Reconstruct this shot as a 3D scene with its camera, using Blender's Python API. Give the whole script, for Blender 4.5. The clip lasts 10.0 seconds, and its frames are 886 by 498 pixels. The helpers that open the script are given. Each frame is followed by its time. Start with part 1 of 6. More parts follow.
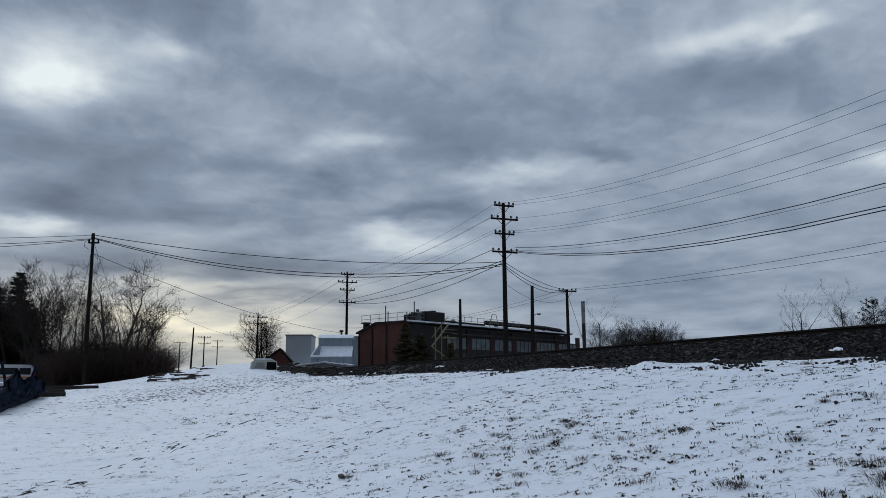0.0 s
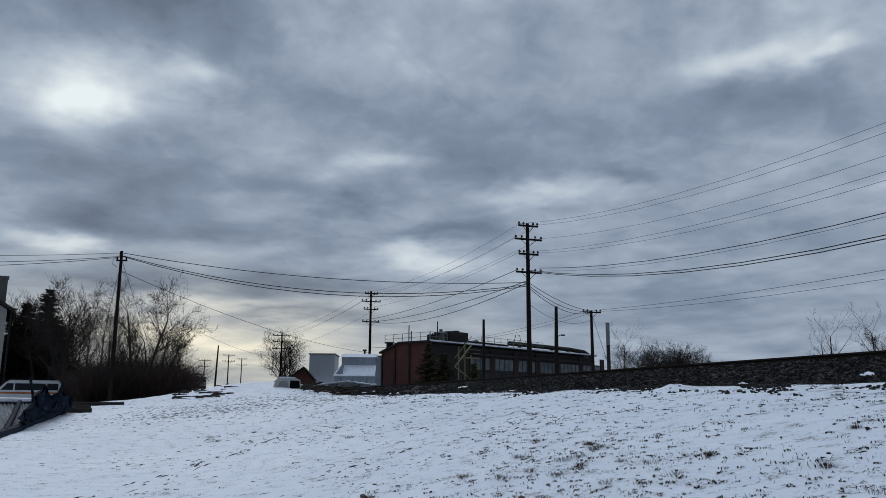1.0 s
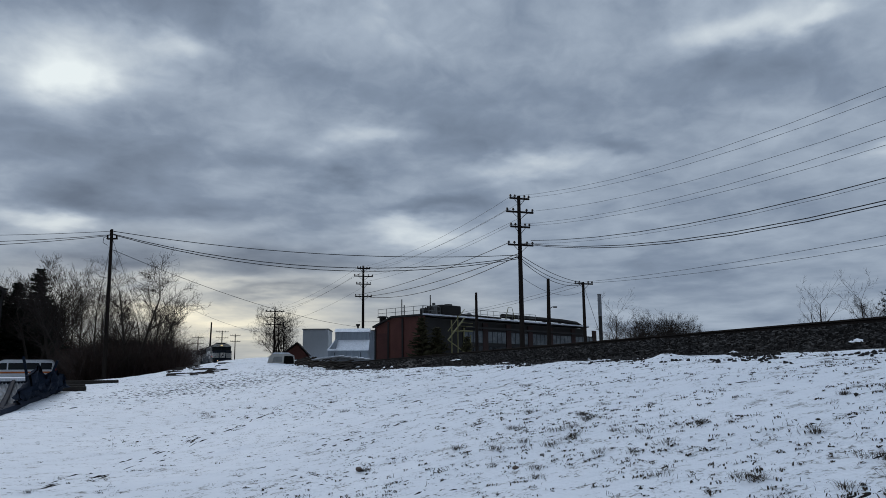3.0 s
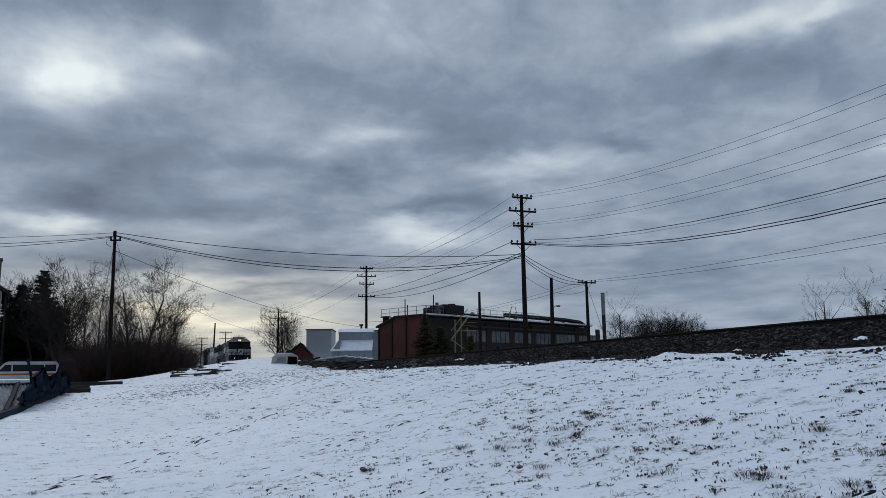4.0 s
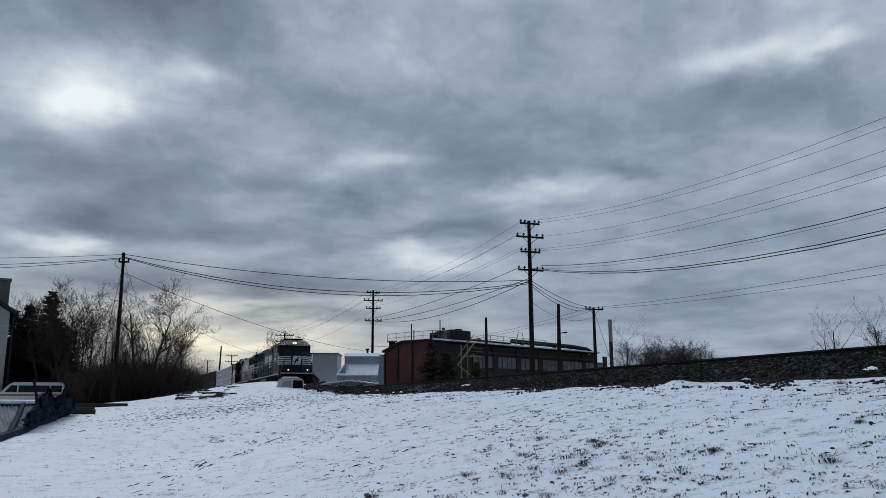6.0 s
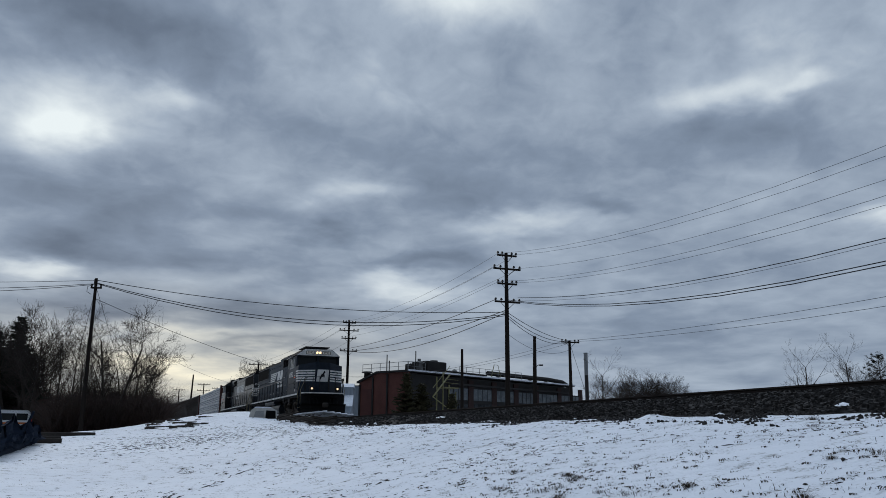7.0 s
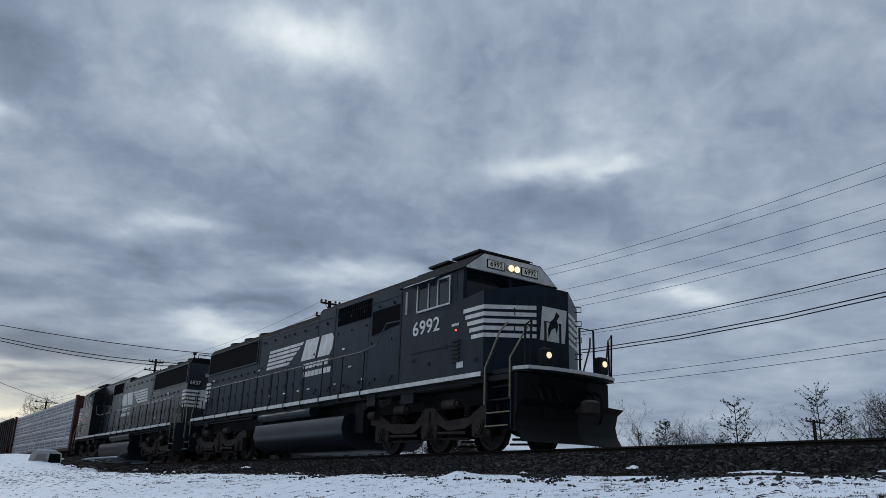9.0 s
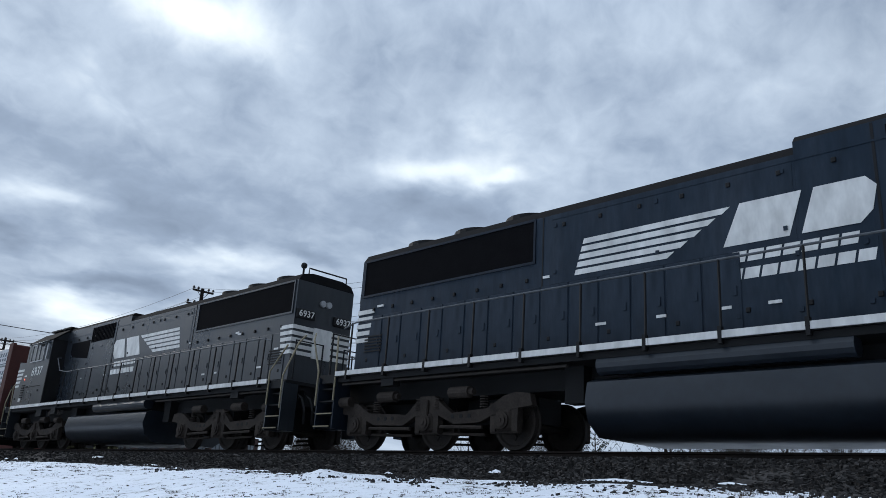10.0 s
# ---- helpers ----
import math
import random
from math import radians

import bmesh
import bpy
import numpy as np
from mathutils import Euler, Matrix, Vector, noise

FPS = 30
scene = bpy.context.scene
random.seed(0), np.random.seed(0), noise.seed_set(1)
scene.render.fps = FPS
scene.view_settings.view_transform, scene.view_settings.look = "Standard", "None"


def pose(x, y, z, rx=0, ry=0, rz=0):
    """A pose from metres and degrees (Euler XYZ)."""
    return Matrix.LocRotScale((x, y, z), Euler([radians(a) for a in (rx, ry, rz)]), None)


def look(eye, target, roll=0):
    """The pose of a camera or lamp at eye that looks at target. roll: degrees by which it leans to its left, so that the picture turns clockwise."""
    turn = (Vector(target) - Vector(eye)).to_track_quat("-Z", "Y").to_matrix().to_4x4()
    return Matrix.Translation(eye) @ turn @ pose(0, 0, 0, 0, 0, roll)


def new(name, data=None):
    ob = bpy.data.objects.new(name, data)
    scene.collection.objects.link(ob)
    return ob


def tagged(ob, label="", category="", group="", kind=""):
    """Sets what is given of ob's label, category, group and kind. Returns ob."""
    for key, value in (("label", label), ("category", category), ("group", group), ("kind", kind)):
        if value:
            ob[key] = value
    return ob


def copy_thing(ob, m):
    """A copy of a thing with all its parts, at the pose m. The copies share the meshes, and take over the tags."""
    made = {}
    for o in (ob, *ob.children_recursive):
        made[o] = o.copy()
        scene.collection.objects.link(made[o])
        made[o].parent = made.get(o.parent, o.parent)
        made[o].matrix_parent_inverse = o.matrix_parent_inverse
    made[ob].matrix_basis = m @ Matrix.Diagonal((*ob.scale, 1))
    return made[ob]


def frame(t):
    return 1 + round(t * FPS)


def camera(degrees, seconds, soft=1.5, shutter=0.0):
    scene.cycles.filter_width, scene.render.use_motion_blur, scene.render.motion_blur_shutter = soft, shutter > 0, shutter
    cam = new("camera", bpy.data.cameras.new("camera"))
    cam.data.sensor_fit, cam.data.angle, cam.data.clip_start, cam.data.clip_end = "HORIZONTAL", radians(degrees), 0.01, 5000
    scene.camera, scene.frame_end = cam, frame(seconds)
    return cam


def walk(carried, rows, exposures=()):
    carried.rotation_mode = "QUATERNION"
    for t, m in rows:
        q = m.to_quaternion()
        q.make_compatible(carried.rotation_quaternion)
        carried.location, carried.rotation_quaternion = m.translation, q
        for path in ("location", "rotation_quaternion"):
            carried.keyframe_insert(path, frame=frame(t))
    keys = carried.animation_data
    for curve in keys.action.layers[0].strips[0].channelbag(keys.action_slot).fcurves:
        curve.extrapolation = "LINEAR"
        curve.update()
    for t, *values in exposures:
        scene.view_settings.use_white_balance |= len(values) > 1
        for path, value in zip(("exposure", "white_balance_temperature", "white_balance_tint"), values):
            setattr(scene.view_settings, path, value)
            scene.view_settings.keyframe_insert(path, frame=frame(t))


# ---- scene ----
# ---------------------------------------------------------------- camera
EYE = (0.0, 0.0, 1.6)
cam = camera(59.15, 10.0, 0.75)
walk(cam, [
    (0.0, pose(*EYE, 99.76, 0.35, 0.00)),
    (0.5, pose(*EYE, 100.86, -0.09, 1.26)),
    (1.0, pose(*EYE, 101.22, -0.32, 1.65)),
    (1.5, pose(*EYE, 100.93, -0.38, 1.51)),
    (2.0, pose(*EYE, 100.21, -0.09, 1.34)),
    (2.5, pose(*EYE, 99.36, 0.35, 1.13)),
    (4.0, pose(*EYE, 99.27, 0.85, 1.46)),
    (4.5, pose(*EYE, 100.08, 0.55, 1.87)),
    (5.0, pose(*EYE, 100.71, 0.33, 2.21)),
    (6.5, pose(*EYE, 101.80, -0.08, 1.21)),
    (7.0, pose(*EYE, 103.37, -0.35, 0.06)),
    (7.5, pose(*EYE, 105.12, -0.45, -1.48)),
    (8.0, pose(*EYE, 106.51, -0.80, -4.26)),
    (8.5, pose(*EYE, 107.21, -1.15, -8.22)),
    (9.0, pose(*EYE, 107.30, -1.79, -13.48)),
    (9.5, pose(*EYE, 107.40, -2.50, -18.78)),
    (10.0, pose(*EYE, 107.73, -3.51, -23.04)),
], [(0.0, 0.0), (5.2, 0.0), (6.5, 0.08), (7.5, 0.0), (8.2, -0.02), (9.0, 0.12), (9.5, 0.5), (10.0, 0.68)])

# ---------------------------------------------------------------- plan: track line and spots
YAW, PERP, RAIL = 22.19, 12.41, 2.53          # track bearing, metres to its centre line, height of the railhead
DX, DY = -math.sin(radians(YAW)), math.cos(radians(YAW))      # along the track, away
NX, NY = DY, -DX                                              # across it, away from the camera


def bend(s):
    return -0.001 * max(0.0, s - 125.0) ** 2 if s < 260 else -18.2 - 0.27 * (s - 260)


def on_track(s, across=0.0, z=0.0):
    """A point s metres along the line, so far beyond its centre."""
    d = PERP + bend(s) + across
    return Vector((DX * s + NX * d, DY * s + NY * d, RAIL + z))


def spot(bearing, r, z=0.0):
    """A point at a compass bearing from the origin (degrees to the right of y), r metres off."""
    return Vector((r * math.sin(radians(bearing)), r * math.cos(radians(bearing)), z))


def high(bearing, r, elevation):
    return spot(bearing, r, EYE[2] + r * math.tan(radians(elevation)))


# ---------------------------------------------------------------- sky, sun
def sky_world():
    world = bpy.data.worlds.new("overcast_sky")
    scene.world = world
    world.use_nodes = True
    nt = world.node_tree
    nt.nodes.clear()
    L = nt.links

    def node(kind):
        return nt.nodes.new(kind)

    def math_(op, a, b=None, c=None):
        n = node("ShaderNodeMath")
        n.operation = op
        for i, v in enumerate((a, b, c)):
            if v is None:
                continue
            if isinstance(v, (int, float)):
                n.inputs[i].default_value = v
            else:
                L.new(v, n.inputs[i])
        return n.outputs[0]

    co = node("ShaderNodeTexCoord").outputs["Generated"]
    sep = node("ShaderNodeSeparateXYZ")
    L.new(co, sep.inputs[0])
    x, y, z = sep.outputs
    up = math_("MAXIMUM", z, 0.0)
    az = math_("MULTIPLY", math_("ARCTAN2", x, y), 57.2958)
    el = math_("MULTIPLY", math_("ARCSINE", z), 57.2958)
    # cloud banks flatten and crowd together towards the horizon
    comb = node("ShaderNodeCombineXYZ")
    L.new(math_("MULTIPLY", az, 0.1), comb.inputs[0])
    L.new(math_("MULTIPLY", math_("LOGARITHM", math_("ADD", math_("MULTIPLY", up, 57.3), 5.0), 2.71828), 5.0), comb.inputs[1])

    def clouds(scale, detail, rough, off, dist=0.0, stretch=(1, 1, 1)):
        m = node("ShaderNodeMapping")
        m.inputs["Location"].default_value = off
        m.inputs["Scale"].default_value = stretch
        m.inputs["Rotation"].default_value = (0, 0, -0.06)
        L.new(comb.outputs[0], m.inputs[0])
        n = node("ShaderNodeTexNoise")
        n.inputs["Scale"].default_value, n.inputs["Detail"].default_value = scale, detail
        n.inputs["Roughness"].default_value, n.inputs["Distortion"].default_value = rough, dist
        L.new(m.outputs[0], n.inputs["Vector"])
        return n

    big = clouds(0.85, 4, 0.45, (3.1, 1.7, 0), 0.2)
    mid = clouds(1.9, 5, 0.48, (7.3, 2.2, 0), 0.4, (1, 0.9, 1))
    wisp = clouds(4.6, 6, 0.56, (2.4, 9.1, 0), 0.5, (1, 0.9, 1))
    warp = clouds(1.3, 5, 0.5, (1.0, 5.0, 0))
    wsep = node("ShaderNodeSeparateColor")
    L.new(warp.outputs["Color"], wsep.inputs[0])
    azw = math_("ADD", az, math_("MULTIPLY", math_("SUBTRACT", wsep.outputs[0], 0.5), 7.5))
    elw = math_("ADD", el, math_("MULTIPLY", math_("SUBTRACT", wsep.outputs[1], 0.5), 4.2))
    v = math_("ADD", math_("MULTIPLY", math_("SUBTRACT", big.outputs[0], 0.5), 0.26), 0.535)
    v = math_("ADD", v, math_("MULTIPLY", math_("SUBTRACT", mid.outputs[0], 0.5), 0.34))
    v = math_("ADD", v, math_("MULTIPLY", math_("SUBTRACT", wisp.outputs[0], 0.5), 0.16))
    for a, e, sa, se, amp in LIGHT_BANKS + DARK_BANKS:
        u = math_("POWER", math_("ABSOLUTE", math_("DIVIDE", math_("SUBTRACT", azw, a), sa)), 2.0)
        w = math_("POWER", math_("ABSOLUTE", math_("DIVIDE", math_("SUBTRACT", elw, e), se)), 2.0)
        g = math_("MULTIPLY", math_("EXPONENT", math_("MULTIPLY", math_("ADD", u, w), -1.0)), amp)
        v = math_("ADD", v, g)
    ramp = node("ShaderNodeValToRGB")
    cr = ramp.color_ramp
    cr.elements[0].position, cr.elements[0].color = 0.0, (0.077, 0.102, 0.143, 1)
    cr.elements[1].position, cr.elements[1].color = 1.0, (0.79, 0.86, 0.88, 1)
    for p, c in ((0.25, (0.132, 0.172, 0.238)), (0.45, (0.213, 0.270, 0.360)), (0.62, (0.35, 0.42, 0.515)), (0.8, (0.55, 0.62, 0.685))):
        cr.elements.new(p).color = (*c, 1)
    L.new(v, ramp.inputs[0])
    # warm light low in the sky, about the bearing of the hidden sun
    aw = math_("DIVIDE", math_("SUBTRACT", azw, -19.0), 17.0)
    ew = math_("DIVIDE", math_("SUBTRACT", elw, 3.6), 4.2)
    warm = math_("EXPONENT", math_("MULTIPLY", math_("ADD", math_("MULTIPLY", aw, aw), math_("MULTIPLY", ew, ew)), -1.0))
    mix = node("ShaderNodeMix")
    mix.data_type = "RGBA"
    L.new(math_("MULTIPLY", warm, 0.85), mix.inputs[0])
    L.new(ramp.outputs[0], mix.inputs[6])
    glowing = node("ShaderNodeValToRGB")
    gr = glowing.color_ramp
    gr.elements[0].position, gr.elements[0].color = 0.22, (0.17, 0.19, 0.225, 1)
    gr.elements[1].position, gr.elements[1].color = 0.86, (0.98, 0.90, 0.68, 1)
    gr.elements.new(0.5).color = (0.50, 0.50, 0.46, 1)
    L.new(v, glowing.inputs[0])
    L.new(glowing.outputs[0], mix.inputs[7])
    # an overcast sky is brightest overhead
    lift = node("ShaderNodeMapRange")
    lift.interpolation_type = "SMOOTHSTEP"
    for i, val in ((1, 32.0), (2, 75.0), (3, 1.0), (4, 3.7)):
        lift.inputs[i].default_value = val
    L.new(el, lift.inputs[0])
    sky = node("ShaderNodeTexSky")
    sky.sky_type, sky.sun_disc, sky.sun_elevation, sky.sun_rotation = "NISHITA", False, radians(20), radians(-26)
    bg = node("ShaderNodeBackground")
    L.new(mix.outputs[2], bg.inputs[0])
    # and dimmer on the side away from the hidden sun
    away = node("ShaderNodeMapRange")
    away.interpolation_type = "SMOOTHSTEP"
    for i, val in ((1, -0.9), (2, 0.45), (3, 0.24), (4, 1.0)):
        away.inputs[i].default_value = val
    L.new(math_("ADD", math_("MULTIPLY", x, -0.44), math_("MULTIPLY", y, 0.90)), away.inputs[0])
    L.new(math_("MULTIPLY", lift.outputs[0], away.outputs[0]), bg.inputs[1])
    bg2 = node("ShaderNodeBackground")
    L.new(sky.outputs[0], bg2.inputs[0])
    bg2.inputs[1].default_value = 0.0004
    add = node("ShaderNodeAddShader")
    L.new(bg.outputs[0], add.inputs[0]), L.new(bg2.outputs[0], add.inputs[1])
    L.new(add.outputs[0], node("ShaderNodeOutputWorld").inputs[0])


# bearing, elevation, half widths, lightness of the large cloud banks
LIGHT_BANKS = (
    (-27.9, 21.0, 4.6, 2.5, 0.40), (-27.0, 19.8, 2.4, 1.2, 0.2), (-20.7, 22.7, 4.0, 0.94, 0.25), (2.0, 30.9, 5.1, 2.09, 0.36),
    (-5.0, 31.9, 7.0, 1.5, 0.16), (24.2, 23.3, 5.4, 1.4, 0.22), (19.3, 22.9, 3.0, 1.1, 0.2), (24.0, 25.4, 2.7, 2.21, 0.14),
    (-5.8, 17.6, 4.6, 1.0, 0.27), (5.9, 15.2, 5.5, 0.83, 0.26), (-5.5, 11.3, 3.1, 0.9, 0.28), (-2.5, 10.3, 3.8, 0.74, 0.22),
    (-27.7, 10.2, 2.6, 0.65, 0.34), (-16.5, 4.4, 7.3, 0.76, 0.3), (-18.6, 6.4, 4.9, 0.53, 0.2), (31.0, 13.8, 2.5, 0.65, 0.3),
    (26.8, 22.8, 2.2, 0.59, 0.18),
)
DARK_BANKS = (
    (-25.1, 26.9, 9.5, 2.81, -0.3), (-26.4, 15.3, 7.0, 1.9, -0.2), (-27.3, 12.2, 4.5, 1.1, -0.13), (-9.4, 21.0, 7.4, 2.4, -0.1),
    (21.1, 20.5, 5.7, 1.74, -0.2), (12.1, 16.6, 2.1, 0.61, -0.18), (-9.4, 14.2, 2.1, 0.61, -0.2), (-11.9, 15.1, 5.8, 0.97, -0.14),
    (-20.2, 12.0, 8.5, 1.08, -0.16), (-13.4, 8.2, 8.0, 0.95, -0.22), (10.7, 19.3, 10.6, 1.62, -0.1), (-1.8, 12.6, 4.7, 0.74, -0.2),
    (7.4, 27.3, 8.0, 1.96, -0.04), (-24.4, 7.9, 5.6, 0.74, -0.18), (-12.9, 6.0, 5.9, 0.47, -0.22), (16.3, 7.6, 9.6, 0.87, -0.1),
    (-5.5, 26.0, 8.0, 2.4, 0.1), (2.4, 17.2, 8.9, 1.16, -0.12),
)
sky_world()
sun = new("sun", bpy.data.lights.new("sun", "SUN"))
sun.data.energy, sun.data.angle, sun.data.color = 0.5, radians(25), (1.0, 0.95, 0.88)
sun.matrix_world = look(spot(-26, 40, 18), (0, 0, 0))

# ---------------------------------------------------------------- materials
MATS = {}


def mat(name, c1, c2=None, scale=3.0, rough=0.6, metal=0.0, bump=0.15, fine=40.0, stretch=(1, 1, 1), contrast=0.25, per=0.0, gloss=0.3):
    """A surface with stains (two colours) and fine grain, at real size."""
    if name in MATS:
        return MATS[name]
    c2 = c2 or tuple(v * 0.7 for v in c1)
    m = bpy.data.materials.new(name)
    m.use_nodes = True
    nt = m.node_tree
    L = nt.links
    b = nt.nodes["Principled BSDF"]
    co = nt.nodes.new("ShaderNodeTexCoord").outputs["Object"]
    mp = nt.nodes.new("ShaderNodeMapping")
    mp.inputs["Scale"].default_value = stretch
    L.new(co, mp.inputs[0])

    def noise_(sc, det):
        n = nt.nodes.new("ShaderNodeTexNoise")
        n.inputs["Scale"].default_value, n.inputs["Detail"].default_value = sc, det
        n.inputs["Roughness"].default_value = 0.6
        L.new(mp.outputs[0], n.inputs["Vector"])
        return n.outputs[0]

    n1, n2 = noise_(scale, 6), noise_(fine, 3)
    r = nt.nodes.new("ShaderNodeMapRange")
    r.inputs[1].default_value, r.inputs[2].default_value = 0.5 - contrast, 0.5 + contrast
    L.new(n1, r.inputs[0])
    mix = nt.nodes.new("ShaderNodeMix")
    mix.data_type = "RGBA"
    L.new(r.outputs[0], mix.inputs[0])
    mix.inputs[6].default_value, mix.inputs[7].default_value = (*c1, 1), (*c2, 1)
    hsv = nt.nodes.new("ShaderNodeHueSaturation")
    vr = nt.nodes.new("ShaderNodeMapRange")
    vr.inputs[1].default_value, vr.inputs[2].default_value, vr.inputs[3].default_value, vr.inputs[4].default_value = 0.3, 0.7, 0.82, 1.15
    L.new(n2, vr.inputs[0])
    val = vr.outputs[0]
    if per:
        oi = nt.nodes.new("ShaderNodeObjectInfo")
        gi = nt.nodes.new("ShaderNodeNewGeometry")
        sm = nt.nodes.new("ShaderNodeMath")
        L.new(oi.outputs["Random"], sm.inputs[0]), L.new(gi.outputs["Random Per Island"], sm.inputs[1])
        pr = nt.nodes.new("ShaderNodeMapRange")
        pr.inputs[1].default_value, pr.inputs[2].default_value, pr.inputs[3].default_value, pr.inputs[4].default_value = 0.3, 1.7, 1 - per, 1 + per
        L.new(sm.outputs[0], pr.inputs[0])
        mu = nt.nodes.new("ShaderNodeMath")
        mu.operation = "MULTIPLY"
        L.new(val, mu.inputs[0]), L.new(pr.outputs[0], mu.inputs[1])
        val = mu.outputs[0]
    L.new(val, hsv.inputs["Value"])
    L.new(mix.outputs[2], hsv.inputs["Color"])
    L.new(hsv.outputs[0], b.inputs["Base Color"])
    rr = nt.nodes.new("ShaderNodeMapRange")
    rr.inputs[3].default_value, rr.inputs[4].default_value = max(0.02, rough - 0.12), min(1, rough + 0.12)
    L.new(n1, rr.inputs[0])
    L.new(rr.outputs[0], b.inputs["Roughness"])
    b.inputs["Metallic"].default_value = metal
    b.inputs["Specular IOR Level"].default_value = gloss
    if bump:
        bp = nt.nodes.new("ShaderNodeBump")
        bp.inputs["Strength"].default_value, bp.inputs["Distance"].default_value = bump, 0.02
        L.new(n2, bp.inputs["Height"])
        L.new(bp.outputs[0], b.inputs["Normal"])
    MATS[name] = m
    return m


def glow(name, color, strength):
    if name not in MATS:
        m = bpy.data.materials.new(name)
        m.use_nodes = True
        b = m.node_tree.nodes["Principled BSDF"]
        b.inputs["Base Color"].default_value = (*color, 1)
        b.inputs["Emission Color"].default_value = (*color, 1)
        b.inputs["Emission Strength"].default_value = strength
        MATS[name] = m
    return MATS[name]


def glass(name, color, rough=0.05):
    if name not in MATS:
        m = bpy.data.materials.new(name)
        m.use_nodes = True
        b = m.node_tree.nodes["Principled BSDF"]
        b.inputs["Base Color"].default_value = (*color, 1)
        b.inputs["Roughness"].default_value = rough
        b.inputs["IOR"].default_value = 1.5
        MATS[name] = m
    return MATS[name]


def snow_ground():
    """Thin snow over winter grass; gravel shows near the track."""
    m = bpy.data.materials.new("snowy_ground")
    m.use_nodes = True
    nt, L = m.node_tree, m.node_tree.links
    b = nt.nodes["Principled BSDF"]
    co = nt.nodes.new("ShaderNodeTexCoord").outputs["Object"]

    def noise_(sc, det, st=(1, 1, 1), rot=0.0):
        mp = nt.nodes.new("ShaderNodeMapping")
        mp.inputs["Scale"].default_value, mp.inputs["Rotation"].default_value = st, (0, 0, rot)
        L.new(co, mp.inputs[0])
        n = nt.nodes.new("ShaderNodeTexNoise")
        n.inputs["Scale"].default_value, n.inputs["Detail"].default_value, n.inputs["Roughness"].default_value = sc, det, 0.62
        L.new(mp.outputs[0], n.inputs["Vector"])
        return n.outputs[0]

    def ranged(v, a, c, lo=0.0, hi=1.0):
        r = nt.nodes.new("ShaderNodeMapRange")
        for i, q in ((1, a), (2, c), (3, lo), (4, hi)):
            r.inputs[i].default_value = q
        L.new(v, r.inputs[0])
        return r.outputs[0]

    def m2(op, a, c):
        n = nt.nodes.new("ShaderNodeMath")
        n.operation = op
        for i, q in ((0, a), (1, c)):
            if isinstance(q, (int, float)):
                n.inputs[i].default_value = q
            else:
                L.new(q, n.inputs[i])
        return n.outputs[0]

    bare = nt.nodes.new("ShaderNodeAttribute")
    bare.attribute_name = "bare"
    patches = noise_(0.35, 5)
    clumps = noise_(3.2, 6, (1, 1.6, 1), -0.38)
    grain = noise_(26, 4)
    thin = m2("MULTIPLY", ranged(patches, 0.42, 0.66), ranged(clumps, 0.60, 0.70))
    specks = m2("MULTIPLY", ranged(clumps, 0.50, 0.62), ranged(grain, 0.53, 0.60))
    thin = m2("MAXIMUM", thin, m2("MULTIPLY", specks, 0.85))
    edge = m2("ADD", bare.outputs["Fac"], m2("MULTIPLY", m2("SUBTRACT", clumps, 0.5), 1.6))
    thin = m2("MAXIMUM", thin, ranged(edge, 0.45, 0.6))
    snow = nt.nodes.new("ShaderNodeMix")
    snow.data_type = "RGBA"
    L.new(ranged(patches, 0.3, 0.7), snow.inputs[0])
    snow.inputs[6].default_value, snow.inputs[7].default_value = (0.82, 0.84, 0.88, 1), (0.72, 0.75, 0.80, 1)
    soil = nt.nodes.new("ShaderNodeMix")
    soil.data_type = "RGBA"
    L.new(grain, soil.inputs[0])
    soil.inputs[6].default_value, soil.inputs[7].default_value = (0.035, 0.030, 0.022, 1), (0.11, 0.095, 0.06, 1)
    mix = nt.nodes.new("ShaderNodeMix")
    mix.data_type = "RGBA"
    L.new(thin, mix.inputs[0])
    L.new(snow.outputs[2], mix.inputs[6]), L.new(soil.outputs[2], mix.inputs[7])
    L.new(mix.outputs[2], b.inputs["Base Color"])
    b.inputs["Roughness"].default_value = 0.7
    h = m2("ADD", m2("MULTIPLY", noise_(1.6, 6), 1.0), m2("MULTIPLY", grain, 0.12))
    h = m2("SUBTRACT", h, m2("MULTIPLY", thin, 0.15))
    bp = nt.nodes.new("ShaderNodeBump")
    bp.inputs["Strength"].default_value, bp.inputs["Distance"].default_value = 0.55, 0.12
    L.new(h, bp.inputs["Height"])
    L.new(bp.outputs[0], b.inputs["Normal"])
    return m


BLACK = mat("black_paint", (0.008, 0.014, 0.023), (0.022, 0.029, 0.041), 1.4, 0.4, 0.0, 0.05, 9, (1, 1, 0.3), gloss=0.15)
# hood sides: the same black raised, for the stronger light on them
HOODP = mat("light_lifted_hood_black", (0.014, 0.024, 0.037), (0.034, 0.045, 0.060), 1.6, 0.5, 0.0, 0.05, 9, (1, 1, 0.22), gloss=0.10)
TRUCKM = mat("brown_road_dirt", (0.020, 0.016, 0.014), (0.066, 0.053, 0.044), 2.5, 0.85, 0, 0.3, 25, gloss=0.2)
DUSTY = mat("dusty_black_paint", (0.010, 0.016, 0.024), (0.028, 0.031, 0.034), 1.3, 0.3, 0.0, 0.05, 9, (1, 1, 0.2), gloss=0.7)
# roofs: black darkened and dulled so sky light doesn't whiten their slopes
ROOFB = mat("sky_damped_roof_black", (0.006, 0.006, 0.007), (0.014, 0.013, 0.013), 1.5, 0.9, 0, 0.2, 30, gloss=0.1)
